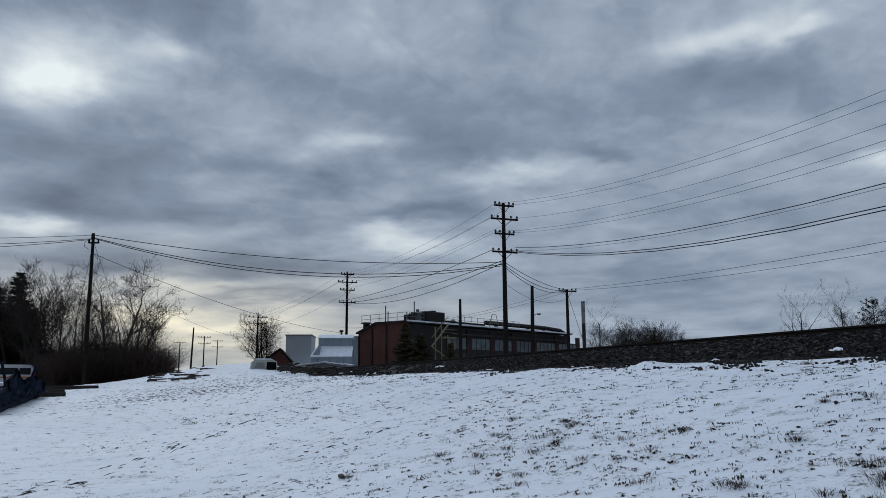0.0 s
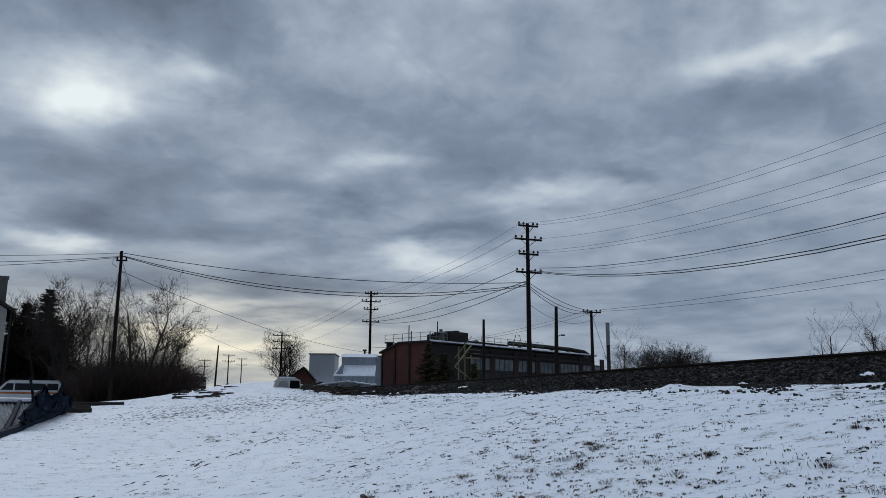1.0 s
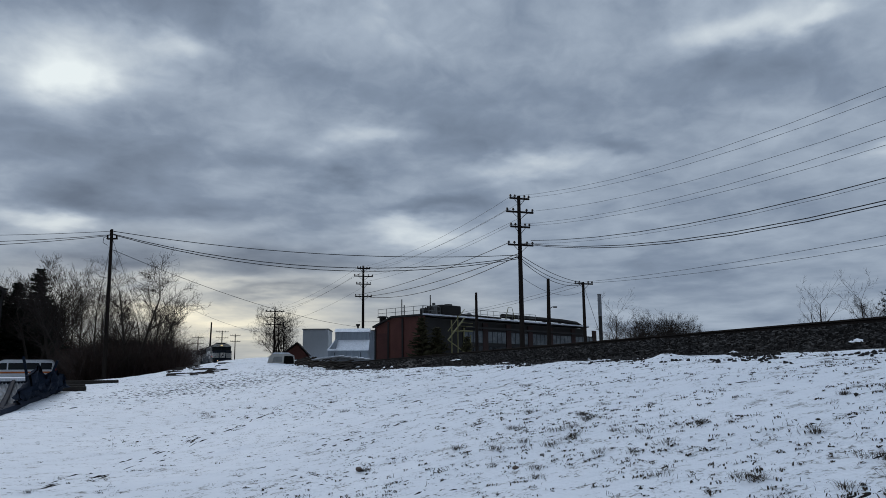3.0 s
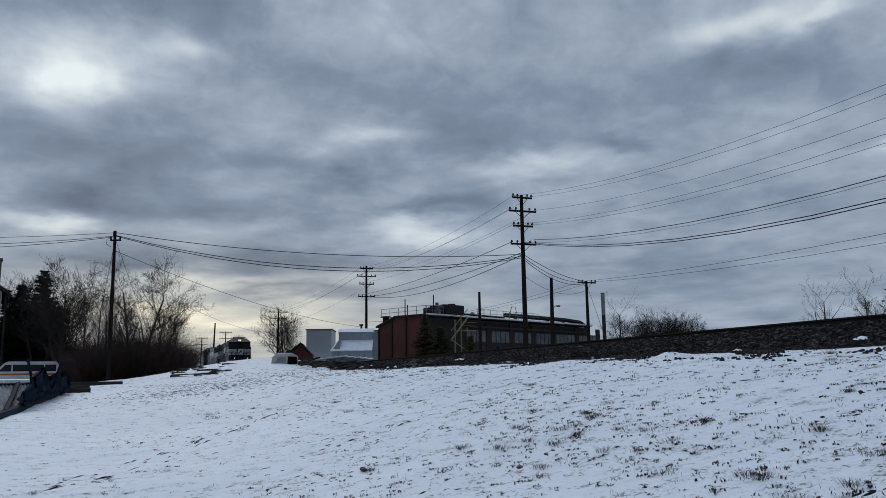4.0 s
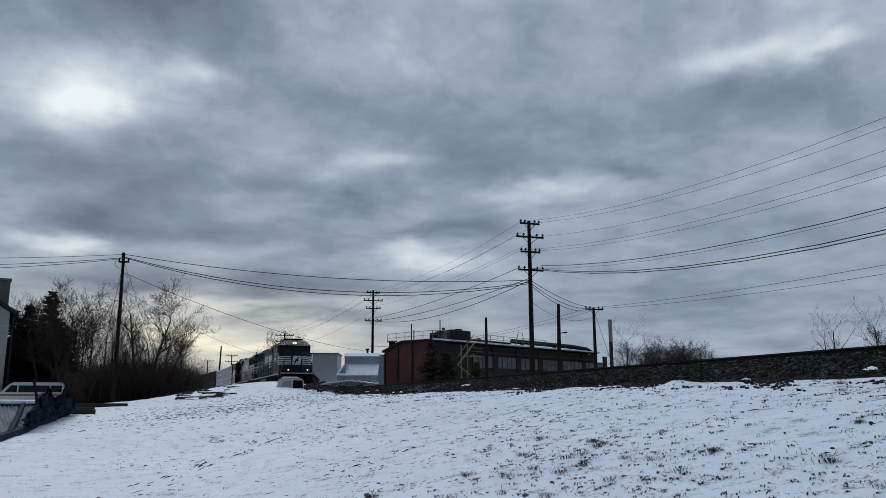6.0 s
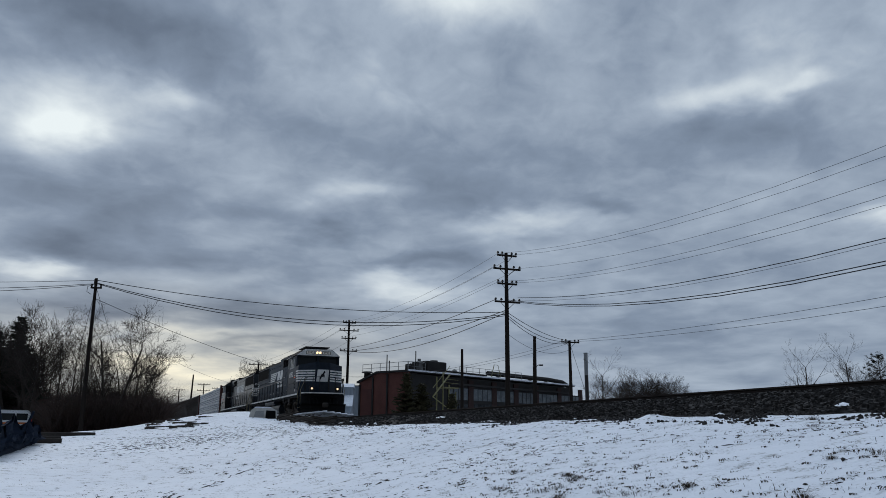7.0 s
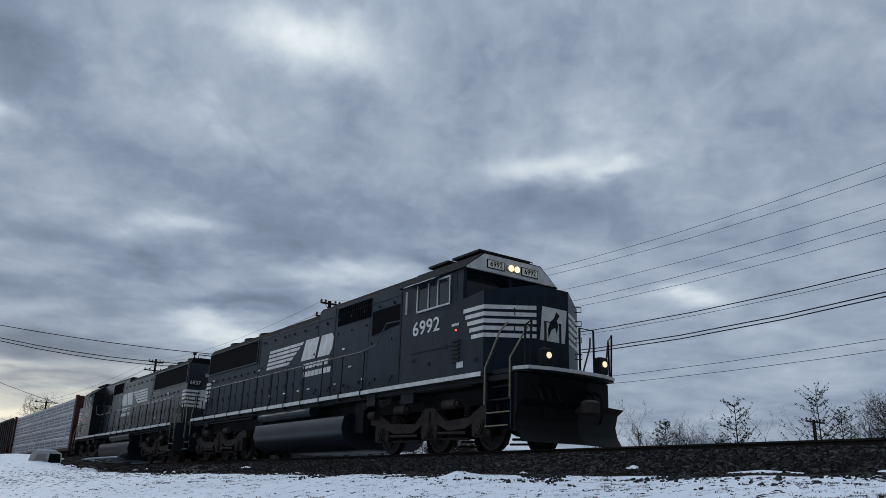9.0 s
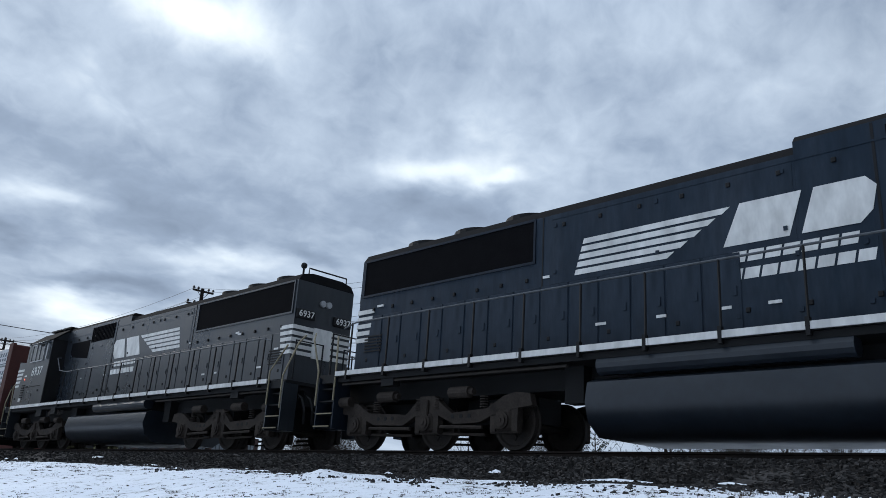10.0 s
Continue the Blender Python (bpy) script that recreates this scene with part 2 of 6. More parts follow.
GRIME = mat("grimy_steel", (0.022, 0.020, 0.018), (0.060, 0.048, 0.040), 3.0, 0.75, 0.1, 0.25, 30)
DARK = mat("dark_steel", (0.005, 0.005, 0.006), (0.010, 0.010, 0.010), 3.0, 0.7, 0.0, 0.1, gloss=0.3)
WHITE = mat("white_paint", (0.76, 0.75, 0.72), (0.58, 0.57, 0.54), 1.2, 0.5, 0, 0.05, 5, (1, 1, 0.4))
YELLOW = mat("faded_yellow_paint", (0.30, 0.26, 0.16), (0.16, 0.14, 0.10), 4, 0.6)
SILVER = mat("aluminium_frame", (0.55, 0.56, 0.57), (0.4, 0.4, 0.4), 4, 0.4, 0.7, 0.05)
WINDOW = glass("dark_window_glass", (0.015, 0.018, 0.02))
LAMP = glow("headlight_glow", (1.0, 0.66, 0.32), 1.9)
LENS = glow("lit_lens", (1.0, 0.76, 0.48), 0.9)
RED = glow("red_marker_glow", (1.0, 0.08, 0.04), 2.0)
RUST = mat("rust_red_steel", (0.085, 0.026, 0.022), (0.05, 0.018, 0.016), 2.0, 0.7)
POLE = mat("weathered_pole_wood", (0.014, 0.011, 0.010), (0.030, 0.024, 0.020), 2.0, 0.85, 0, 0.4, 18, (1, 1, 0.08), gloss=0.05)
WIRE = mat("cable_black", (0.015, 0.015, 0.017), None, 3, 0.6, 0, 0)
CERAMIC = mat("insulator_grey", (0.030, 0.030, 0.033), None, 6, 0.3, 0, 0)
BARK = mat("bare_bark", (0.028, 0.022, 0.018), (0.05, 0.04, 0.032), 5, 0.9, 0, 0.5, 25)
TWIG = mat("twig_brown", (0.022, 0.016, 0.013), (0.034, 0.024, 0.019), 3, 0.9, 0, 0)
NEEDLE = mat("dark_needles", (0.010, 0.017, 0.011), (0.018, 0.026, 0.015), 2, 0.85, 0, 0, 40, per=0.3)
BRUSH = mat("brush_brown", (0.058, 0.030, 0.021), (0.024, 0.018, 0.015), 0.5, 0.9, 0, 0, per=0.4)
STONE = mat("ballast_stone", (0.068, 0.063, 0.060), (0.018, 0.017, 0.017), 16, 0.9, 0, 0.4, 30, per=0.65, gloss=0.1)
# rail steel set near black, the web's shade put into its colour
RAILM = mat("worn_shaded_rail_steel", (0.020, 0.017, 0.016), (0.038, 0.028, 0.023), 3, 0.7, 0.2, 0.1, gloss=0.1)
HANDRAIL = mat("worn_handrail_paint", (0.10, 0.11, 0.12), (0.05, 0.055, 0.06), 4, 0.5, 0, 0.05, 12)
TIE = mat("creosote_timber", (0.022, 0.018, 0.016), (0.045, 0.037, 0.031), 3, 0.9, 0, 0.4, 20, (1, 0.15, 1))
GRASS = mat("dead_grass", (0.085, 0.060, 0.036), (0.030, 0.024, 0.018), 1.5, 0.9, 0, 0, per=0.5)
GROUND = snow_ground()


# ---------------------------------------------------------------- mesh building
class Shape:
    """Collects boxes, bars, prisms and tubes into one mesh."""

    def __init__(self):
        self.v, self.f = [], []

    def add(self, verts, faces):
        n = len(self.v)
        self.v += [tuple(p) for p in verts]
        self.f += [tuple(i + n for i in q) for q in faces]
        return self

    def box(self, x0, x1, y0, y1, z0, z1, bevel=0.0):
        x0, x1, y0, y1, z0, z1 = min(x0, x1), max(x0, x1), min(y0, y1), max(y0, y1), min(z0, z1), max(z0, z1)
        if bevel:
            b = min(bevel, (x1 - x0) / 3, (y1 - y0) / 3, (z1 - z0) / 3)
            ring = [(x0 + b, y0), (x1 - b, y0), (x1, y0 + b), (x1, y1 - b), (x1 - b, y1), (x0 + b, y1), (x0, y1 - b), (x0, y0 + b)]
            cx, cy = (x0 + x1) / 2, (y0 + y1) / 2
            kx, ky = ((x1 - x0) / 2 - b) / ((x1 - x0) / 2), ((y1 - y0) / 2 - b) / ((y1 - y0) / 2)
            small = [(cx + (p - cx) * kx, cy + (q - cy) * ky) for p, q in ring]
            rows = [(small, z0), (ring, z0 + b), (ring, z1 - b), (small, z1)]
            vs = [(p, q, z) for rg, z in rows for p, q in rg]
            fs = [tuple(range(7, -1, -1)), tuple(range(24, 32))]
            for k in range(3):
                fs += [(8 * k + i, 8 * k + (i + 1) % 8, 8 * k + 8 + (i + 1) % 8, 8 * k + 8 + i) for i in range(8)]
            return self.add(vs, fs)
        vs = [(x, y, z) for z in (z0, z1) for x, y in ((x0, y0), (x1, y0), (x1, y1), (x0, y1))]
        return self.add(vs, [(3, 2, 1, 0), (4, 5, 6, 7), (0, 1, 5, 4), (1, 2, 6, 5), (2, 3, 7, 6), (3, 0, 4, 7)])

    def prism(self, ring, axis, a, b, ring2=None):
        """Ring of 2D points in the plane across axis, drawn out from a to b."""
        def put(p, t):
            return {"x": (t, p[0], p[1]), "y": (p[0], t, p[1]), "z": (p[0], p[1], t)}[axis]
        n = len(ring)
        vs = [put(p, a) for p in ring] + [put(p, b) for p in (ring2 or ring)]
        return self.add(vs, [tuple(range(n - 1, -1, -1)), tuple(range(n, 2 * n))] + [(i, (i + 1) % n, n + (i + 1) % n, n + i) for i in range(n)])

    def cyl(self, p, q, r, r2=None, n=10):
        return self.tube([p, q], [r, r if r2 is None else r2], n)

    def tube(self, pts, radii, n=6, caps=True):
        pts = [Vector(p) for p in pts]
        if not isinstance(radii, (list, tuple)):
            radii = [radii] * len(pts)
        base = len(self.v)
        side = None
        for i, p in enumerate(pts):
            d = (pts[min(i + 1, len(pts) - 1)] - pts[max(i - 1, 0)])
            d = d.normalized() if d.length > 1e-9 else Vector((0, 0, 1))
            if side is None:
                side = d.orthogonal().normalized()
            else:
                side = (side - d * side.dot(d))
                side = side.normalized() if side.length > 1e-6 else d.orthogonal().normalized()
            up = d.cross(side)
            for k in range(n):
                a = 2 * math.pi * k / n
                self.v.append(tuple(p + (side * math.cos(a) + up * math.sin(a)) * radii[i]))
        for i in range(len(pts) - 1):
            for k in range(n):
                o, k2 = base + i * n, (k + 1) % n
                self.f.append((o + k, o + k2, o + n + k2, o + n + k))
        if caps:
            self.f.append(tuple(base + k for k in range(n - 1, -1, -1)))
            o = base + (len(pts) - 1) * n
            self.f.append(tuple(o + k for k in range(n)))
        return self

    def ball(self, c, r, n=8, squash=1.0):
        c = Vector(c)
        pts = [c + Vector((0, 0, -r * squash * math.cos(math.pi * i / 6))) for i in range(7)]
        return self.tube(pts, [max(1e-3, r * math.sin(math.pi * i / 6)) for i in range(7)], n)

    def quad(self, *ps):
        return self.add(ps, [tuple(range(len(ps)))])

    def moved(self, m):
        self.v = [tuple(m @ Vector(p)) for p in self.v]
        return self

    def mirrored(self):
        """Both sides: adds the mirror image across y = 0."""
        n = len(self.v)
        self.v += [(x, -y, z) for x, y, z in self.v[:n]]
        self.f += [tuple(i + n for i in reversed(q)) for q in self.f[:]]
        return self

    def mesh(self, name, material, smooth=False):
        me = bpy.data.meshes.new(name)
        me.from_pydata(self.v, [], self.f)
        me.materials.append(material)
        if smooth:
            me.polygons.foreach_set("use_smooth", [True] * len(me.polygons))
            me.set_sharp_from_angle(angle=radians(40))
        me.update()
        return me


def islands(shape):
    """The connected pieces of a shape."""
    root = list(range(len(shape.v)))

    def find(i):
        while root[i] != i:
            root[i] = root[root[i]]
            i = root[i]
        return i

    for q in shape.f:
        for i in q[1:]:
            root[find(i)] = find(q[0])
    out = {}
    for q in shape.f:
        out.setdefault(find(q[0]), []).append(q)
    made = []
    for faces in out.values():
        ids = sorted({i for q in faces for i in q})
        at = {i: k for k, i in enumerate(ids)}
        sh = Shape()
        sh.v, sh.f = [shape.v[i] for i in ids], [tuple(at[i] for i in q) for q in faces]
        made.append(sh)
    return made


def pieces(name, shape, material, parent, label=""):
    """One part for each connected piece."""
    return [part(name, sh, material, parent, label) for sh in islands(shape)]


def both(name, shape, material, parent, label="", smooth=False):
    """A part on the -y side and its mirror image as another."""
    other = Shape()
    other.v, other.f = [(x, -y, z) for x, y, z in shape.v], [tuple(reversed(q)) for q in shape.f]
    return part(name, shape, material, parent, label, smooth), part(name, other, material, parent, label, smooth)


def part(name, shape, material, parent, label="", smooth=False):
    ob = new(name, shape.mesh(name, material, smooth))
    ob.parent = parent
    if label:
        ob["label"] = label
    return ob


def thing(name, label, category, at=None, group="", kind=""):
    ob = new(name)
    ob.empty_display_size = 0.3
    ob.matrix_basis = at if at is not None else Matrix()
    return tagged(ob, label, category, group, kind)


def solid(name, shape, material, label, category, at=None, group="", kind="", smooth=False):
    ob = new(name, shape.mesh(name, material, smooth))
    if at is not None:
        ob.matrix_basis = at
    return tagged(ob, label, category, group, kind)


def wavy(name, v, f, material):
    me = bpy.data.meshes.new(name)
    me.from_pydata(v, [], f)
    me.materials.append(material)
    me.update()
    return me

# ---------------------------------------------------------------- ground and track
def smooth01(a, b, v):
    t = min(1.0, max(0.0, (v - a) / (b - a)))
    return t * t * (3 - 2 * t)


def ground_z(x, y):
    s, d = x * DX + y * DY, x * NX + y * NY
    d -= bend(s) if s > 125 else 0.0
    base = 1.42 * smooth01(-5, 48, s) + 0.35 * smooth01(48, 90, s)
    near = base + (1.93 - base) * smooth01(-1.5, 9.6, d)
    z = near if d < 9.6 else 1.93
    if d < 0:
        z += 0.012 * d * smooth01(0, 12, -d)
    # heap of ploughed snow and a low bump beside the line
    hx, hy = x - MOUND.x, y - MOUND.y
    z += 1.05 * math.exp(-((hx * 0.16) ** 2 + (hy * 0.10) ** 2))
    bx, by = x - BUMP.x, y - BUMP.y
    z += 0.11 * math.exp(-((bx / 0.28) ** 2 + (by / 0.26) ** 2))
    z -= 0.34 * smooth01(-4, -9, d) * smooth01(58, 71, s)
    r = math.hypot(x, y)
    if r < 120 and d < 9.4:
        z += 0.05 * noise.noise((x * 0.35, y * 0.35, 0)) + 0.034 * noise.noise((x * 1.3, y * 1.3, 3)) + 0.010 * noise.noise((x * 4, y * 4, 7))
    return z


MOUND = spot(-14.6, 52.0)
CREST = spot(-18.3, 30.0)
BUMP = spot(14.7, 13.7)


def axis(lo, hi, near_lo, near_hi, fine):
    out, v, st = [], near_lo, fine
    while v < near_hi:
        out.append(v)
        v += fine
    st, v = fine, near_hi
    while v < hi:
        out.append(v)
        st *= 1.16
        v += st
    out.append(hi)
    st, v = fine, near_lo
    low = []
    while v > lo:
        st *= 1.16
        v -= st
        low.append(max(v, lo))
    return low[::-1] + out


def build_ground():
    S, D = axis(-2500, 3800, -6, 60, 0.25), axis(-2500, 3800, -9, 10.5, 0.16)
    v, f, bare = [], [], []
    for s in S:
        for d in D:
            x, y = DX * s + NX * d, DY * s + NY * d
            v.append((x, y, ground_z(x, y)))
            dd = d - (bend(s) if s > 125 else 0.0)
            bare.append(smooth01(8.2, 9.7, dd) * (1 if dd < 16.5 else 0.35) + 0.25 * smooth01(70, 110, s) + 0.42 * smooth01(4, -22, dd) * smooth01(46, 70, s) + 0.36 * max(math.exp(-(((x - CREST.x) / 3.2) ** 2 + ((y - CREST.y) / 3.6) ** 2)), 0.8 * math.exp(-(((x - CREST.x - 3.5) / 3.0) ** 2 + ((y - CREST.y - 6.5) / 3.5) ** 2))))
    n = len(D)
    for i in range(len(S) - 1):
        for j in range(n - 1):
            a = i * n + j
            f.append((a, a + 1, a + n + 1, a + n))
    me = wavy("ground", v, f, GROUND)
    at = me.attributes.new("bare", "FLOAT", "POINT")
    at.data.foreach_set("value", bare)
    me.polygons.foreach_set("use_smooth", [True] * len(me.polygons))
    me.flip_normals() if me.polygons[0].normal.z < 0 else None
    tagged(new("ground", me), "thin white snow over sloping winter grass field", "ground", kind="structure")


build_ground()


def build_track():
    line = thing("railway_track", "single railway track on dark crushed-stone ballast", "railway track", kind="structure")
    # ballast bed: crest under the sleepers, uneven shoulders down to the field
    prof = [(-3.15, -0.66), (-2.5, -0.42), (-1.75, -0.20), (1.75, -0.20), (2.5, -0.42), (3.3, -0.66)]
    cuts = []
    for (a0, z0), (a1, z1) in zip(prof, prof[1:]):
        k = 8 if a1 < 0 else 2
        cuts += [(a0 + (a1 - a0) * i / k, z0 + (z1 - z0) * i / k) for i in range(k)]
    cuts.append(prof[-1])
    v, f = [], []
    ss = [-60 + 0.6 * i for i in range(75)] + [-15 + 0.1 * i for i in range(450)] + [30 + 0.6 * i for i in range(173)] + [134 + 6 * i for i in range(50)]
    for s in ss:
        for a, z in cuts:
            rough_ = 0.04 * noise.noise((s * 1.1, a * 2, 5)) + 0.016 * noise.noise((s * 6.5, a * 6.5, 8))
            p = on_track(s, a + 0.12 * noise.noise((s * 0.8, a, 1)), z + (rough_ if abs(a) > 1.8 else 0.3 * rough_))
            v.append(tuple(p))
    m = len(cuts)
    for i in range(len(ss) - 1):
        for j in range(m - 1):
            a = i * m + j
            f.append((a, a + m, a + m + 1, a + 1))
    bed = new("ballast_bed", wavy("ballast_bed", v, f, STONE))
    bed.parent = line
    for side in (-0.755, 0.755):
        sh = Shape()
        ring = [(-0.075, -0.18), (0.075, -0.18), (0.07, -0.165), (0.012, -0.14), (0.012, -0.045), (0.036, -0.03), (0.036, 0), (-0.036, 0), (-0.036, -0.03), (-0.012, -0.045), (-0.012, -0.14), (-0.07, -0.165)]
        s, rows = -60.0, 0
        while s < 420:
            for a, z in ring:
                sh.v.append(tuple(on_track(s, side + a, z)))
            rows += 1
            s += 5 if s > 110 else 34
        n = len(ring)
        for i in range(rows - 1):
            for j in range(n):
                j2 = (j + 1) % n
                sh.f.append((i * n + j, (i + 1) * n + j, (i + 1) * n + j2, i * n + j2))
        part("rail", sh, RAILM, line, "worn steel rail, colour darkened for its shaded web")
    tie = Shape().box(-0.115, 0.115, -1.3, 1.3, -0.34, -0.185, 0.02).mesh("sleeper", TIE)
    for i in range(250):
        ob = new("sleeper", tie)
        ob.parent = line
        p = on_track(-25 + 0.54 * i)
        ob.matrix_basis = pose(p.x, p.y, p.z + 0.004 * random.uniform(-1, 1), 0, 0, YAW - 90 + random.uniform(-1, 1))
    return line


TRACK = build_track()


def scatter_stones():
    """Loose crushed stone on the near shoulder and over the snow's edge."""
    rng = np.random.default_rng(4)
    corner = np.array([(x, y, z) for z in (-1, 1) for x, y in ((-1, -1), (1, -1), (1, 1), (-1, 1))], float)
    faces = np.array([(3, 2, 1, 0), (4, 5, 6, 7), (0, 1, 5, 4), (1, 2, 6, 5), (2, 3, 7, 6), (3, 0, 4, 7)])
    V, F, n = [], [], 0
    for i in range(64000):
        s = rng.uniform(0, 27) if i % 4 else rng.uniform(-4, 85)
        a = -1.25 - 2.2 * rng.random() ** 0.85
        if i % 5 == 0:
            a = -3.0 - abs(rng.normal(0, 0.75))
            if noise.noise((s * 0.55, a * 1.4, 2)) < 0.02:
                continue
        u = -a
        z = -0.20 if u < 1.75 else (-0.20 - 0.29 * (u - 1.75) if u < 2.5 else -0.42 - 0.37 * (u - 2.5))
        p = on_track(s, a)
        if (p.xy - BUMP.xy).length < 0.5:
            continue
        zz = RAIL + z if u < 3.05 else max(ground_z(p.x, p.y), 0)
        h = (0.014 + 0.026 * rng.random() ** 1.7) * (1 + max(0.0, s - 20) / 60) * (0.62 if u > 3.05 else 1.15 if u > 2.6 else 1.0)
        q = corner * rng.uniform(0.55, 1.2, (8, 3)) * h * np.array([1.25, 1.0, 0.8])
        t = rng.uniform(0, 6.28)
        c, sn = math.cos(t), math.sin(t)
        q = np.stack([q[:, 0] * c - q[:, 1] * sn, q[:, 0] * sn + q[:, 1] * c, q[:, 2] + q[:, 0] * rng.uniform(-0.5, 0.5)], 1)
        V.append(q + np.array([p.x, p.y, zz + h * 0.3]))
        F.append(faces + n)
        n += 8
    me = wavy("loose_ballast", np.concatenate(V).tolist(), np.concatenate(F).tolist(), STONE)
    tagged(new("loose_ballast", me), "grey crushed ballast stones on the track shoulder", "ballast", kind="stuff")


scatter_stones()


def snow_patches():
    """Snow caught on the ballast shoulder in flat irregular lenses."""
    m = mat("patch_snow", (0.80, 0.82, 0.86), (0.70, 0.73, 0.78), 4, 0.7, 0, 0.3, 20)
    sh = Shape()
    for i in range(60):
        s, a = random.uniform(-2, 50), -3.25 + random.gauss(0, 0.2)
        if random.random() < 0.08:
            a = random.uniform(-2.9, -2.4)
        u = -a
        z = -0.20 - 0.29 * (u - 1.75) if u < 2.5 else -0.42 - 0.37 * (u - 2.5)
        L, W = random.uniform(0.12, 0.8), random.uniform(0.02, 0.08)
        ring = [on_track(s + L * math.cos(k * 0.628) * random.uniform(0.6, 1), a + W * math.sin(k * 0.628) * random.uniform(0.6, 1), z + 0.045 - 0.33 * W * math.sin(k * 0.628) * -1) for k in range(10)]
        top = on_track(s, a, z + 0.085)
        sh.add([tuple(p) for p in ring] + [tuple(top)], [(k, (k + 1) % 10, 10) for k in range(10)])
    tagged(new("snow_lenses", sh.mesh("snow_lenses", m, True)), "patches of snow lying among ballast stones", "snow", kind="stuff")


snow_patches()


def grass():
    """Dead grass: a few wide tufts, many small ones and lone bent stems."""
    rng = np.random.default_rng(9)
    V, F, n = [], [], 0

    def blade(x, y, z, h, a, lean, w):
        nonlocal n
        dx, dy = math.cos(a), math.sin(a)
        mx, my = x + dx * h * lean * 0.35, y + dy * h * lean * 0.35
        V.extend([(x - dy * w, y + dx * w, z - 0.01), (x + dy * w, y - dx * w, z - 0.01), (mx + dy * w * 0.8, my - dx * w * 0.8, z + h * 0.62),
                  (mx - dy * w * 0.8, my + dx * w * 0.8, z + h * 0.62), (x + dx * h * lean, y + dy * h * lean, z + h * rng.uniform(0.55, 1.0))])
        F.extend([(n, n + 1, n + 2, n + 3), (n + 3, n + 2, n + 4)])
        n += 5

    count = 0
    while count < 4200:
        r = 4.3 + 38 * rng.random() ** 1.35
        b = rng.uniform(-34, 62)
        p = spot(b, r)
        d = p.x * NX + p.y * NY
        if d > 8.9:
            continue
        dens = 0.36 + 0.9 * noise.noise((p.x * 0.45, p.y * 0.45, 4)) + 0.8 * noise.noise((p.x * 1.6, p.y * 1.6, 8))
        dens += 0.22 * smooth01(-8, 25, b) - 0.42 * smooth01(-6, -22, b)
        if rng.random() > max(0.015, dens - 0.12):
            continue
        count += 1
        kind = rng.random()
        near = smooth01(11, 5, r) * smooth01(-18, -2, b)
        z = ground_z(p.x, p.y)
        if kind < 0.01 + 0.05 * near:         # a splayed tuft
            core, blades, tall = rng.uniform(0.02, 0.06), int(rng.uniform(60, 130)), rng.uniform(0.03, 0.065)
            for _ in range(blades):
                u, q = rng.normal(0, core), rng.normal(0, core)
                blade(p.x + u, p.y + q, z, tall * rng.uniform(0.3, 1.1), math.atan2(q, u) + rng.normal(0, 0.5), rng.uniform(0.5, 2.6), rng.uniform(0.001, 0.002))
        elif kind < 0.75:                     # matted scraps of leaf and stem
            core = rng.uniform(0.012, 0.05)
            turn, squash = radians(YAW) + rng.normal(0, 0.7), rng.uniform(0.3, 0.8)
            for _ in range(int(rng.uniform(5, 15))):
                u, q = rng.normal(0, core), rng.normal(0, core * squash)
                x, y = p.x + u * math.cos(turn) - q * math.sin(turn), p.y + u * math.sin(turn) + q * math.cos(turn)
                blade(x, y, z, rng.uniform(0.005, 0.016), rng.uniform(0, 6.28), rng.uniform(1.2, 4.0), rng.uniform(0.002, 0.0055) * (1 + r / 25))
        else:                                 # lone bent stems
            for _ in range(int(rng.uniform(1, 5))):
                blade(p.x + rng.normal(0, 0.03), p.y + rng.normal(0, 0.03), z, rng.uniform(0.01, 0.05), rng.uniform(0, 6.28), rng.uniform(0.2, 2.5), rng.uniform(0.001, 0.002) * (1 + r / 25))
    tagged(new("grass_tufts", wavy("grass_tufts", V, F, GRASS)), "brown dead grass blades poking through the snow", "grass", kind="stuff")


grass()


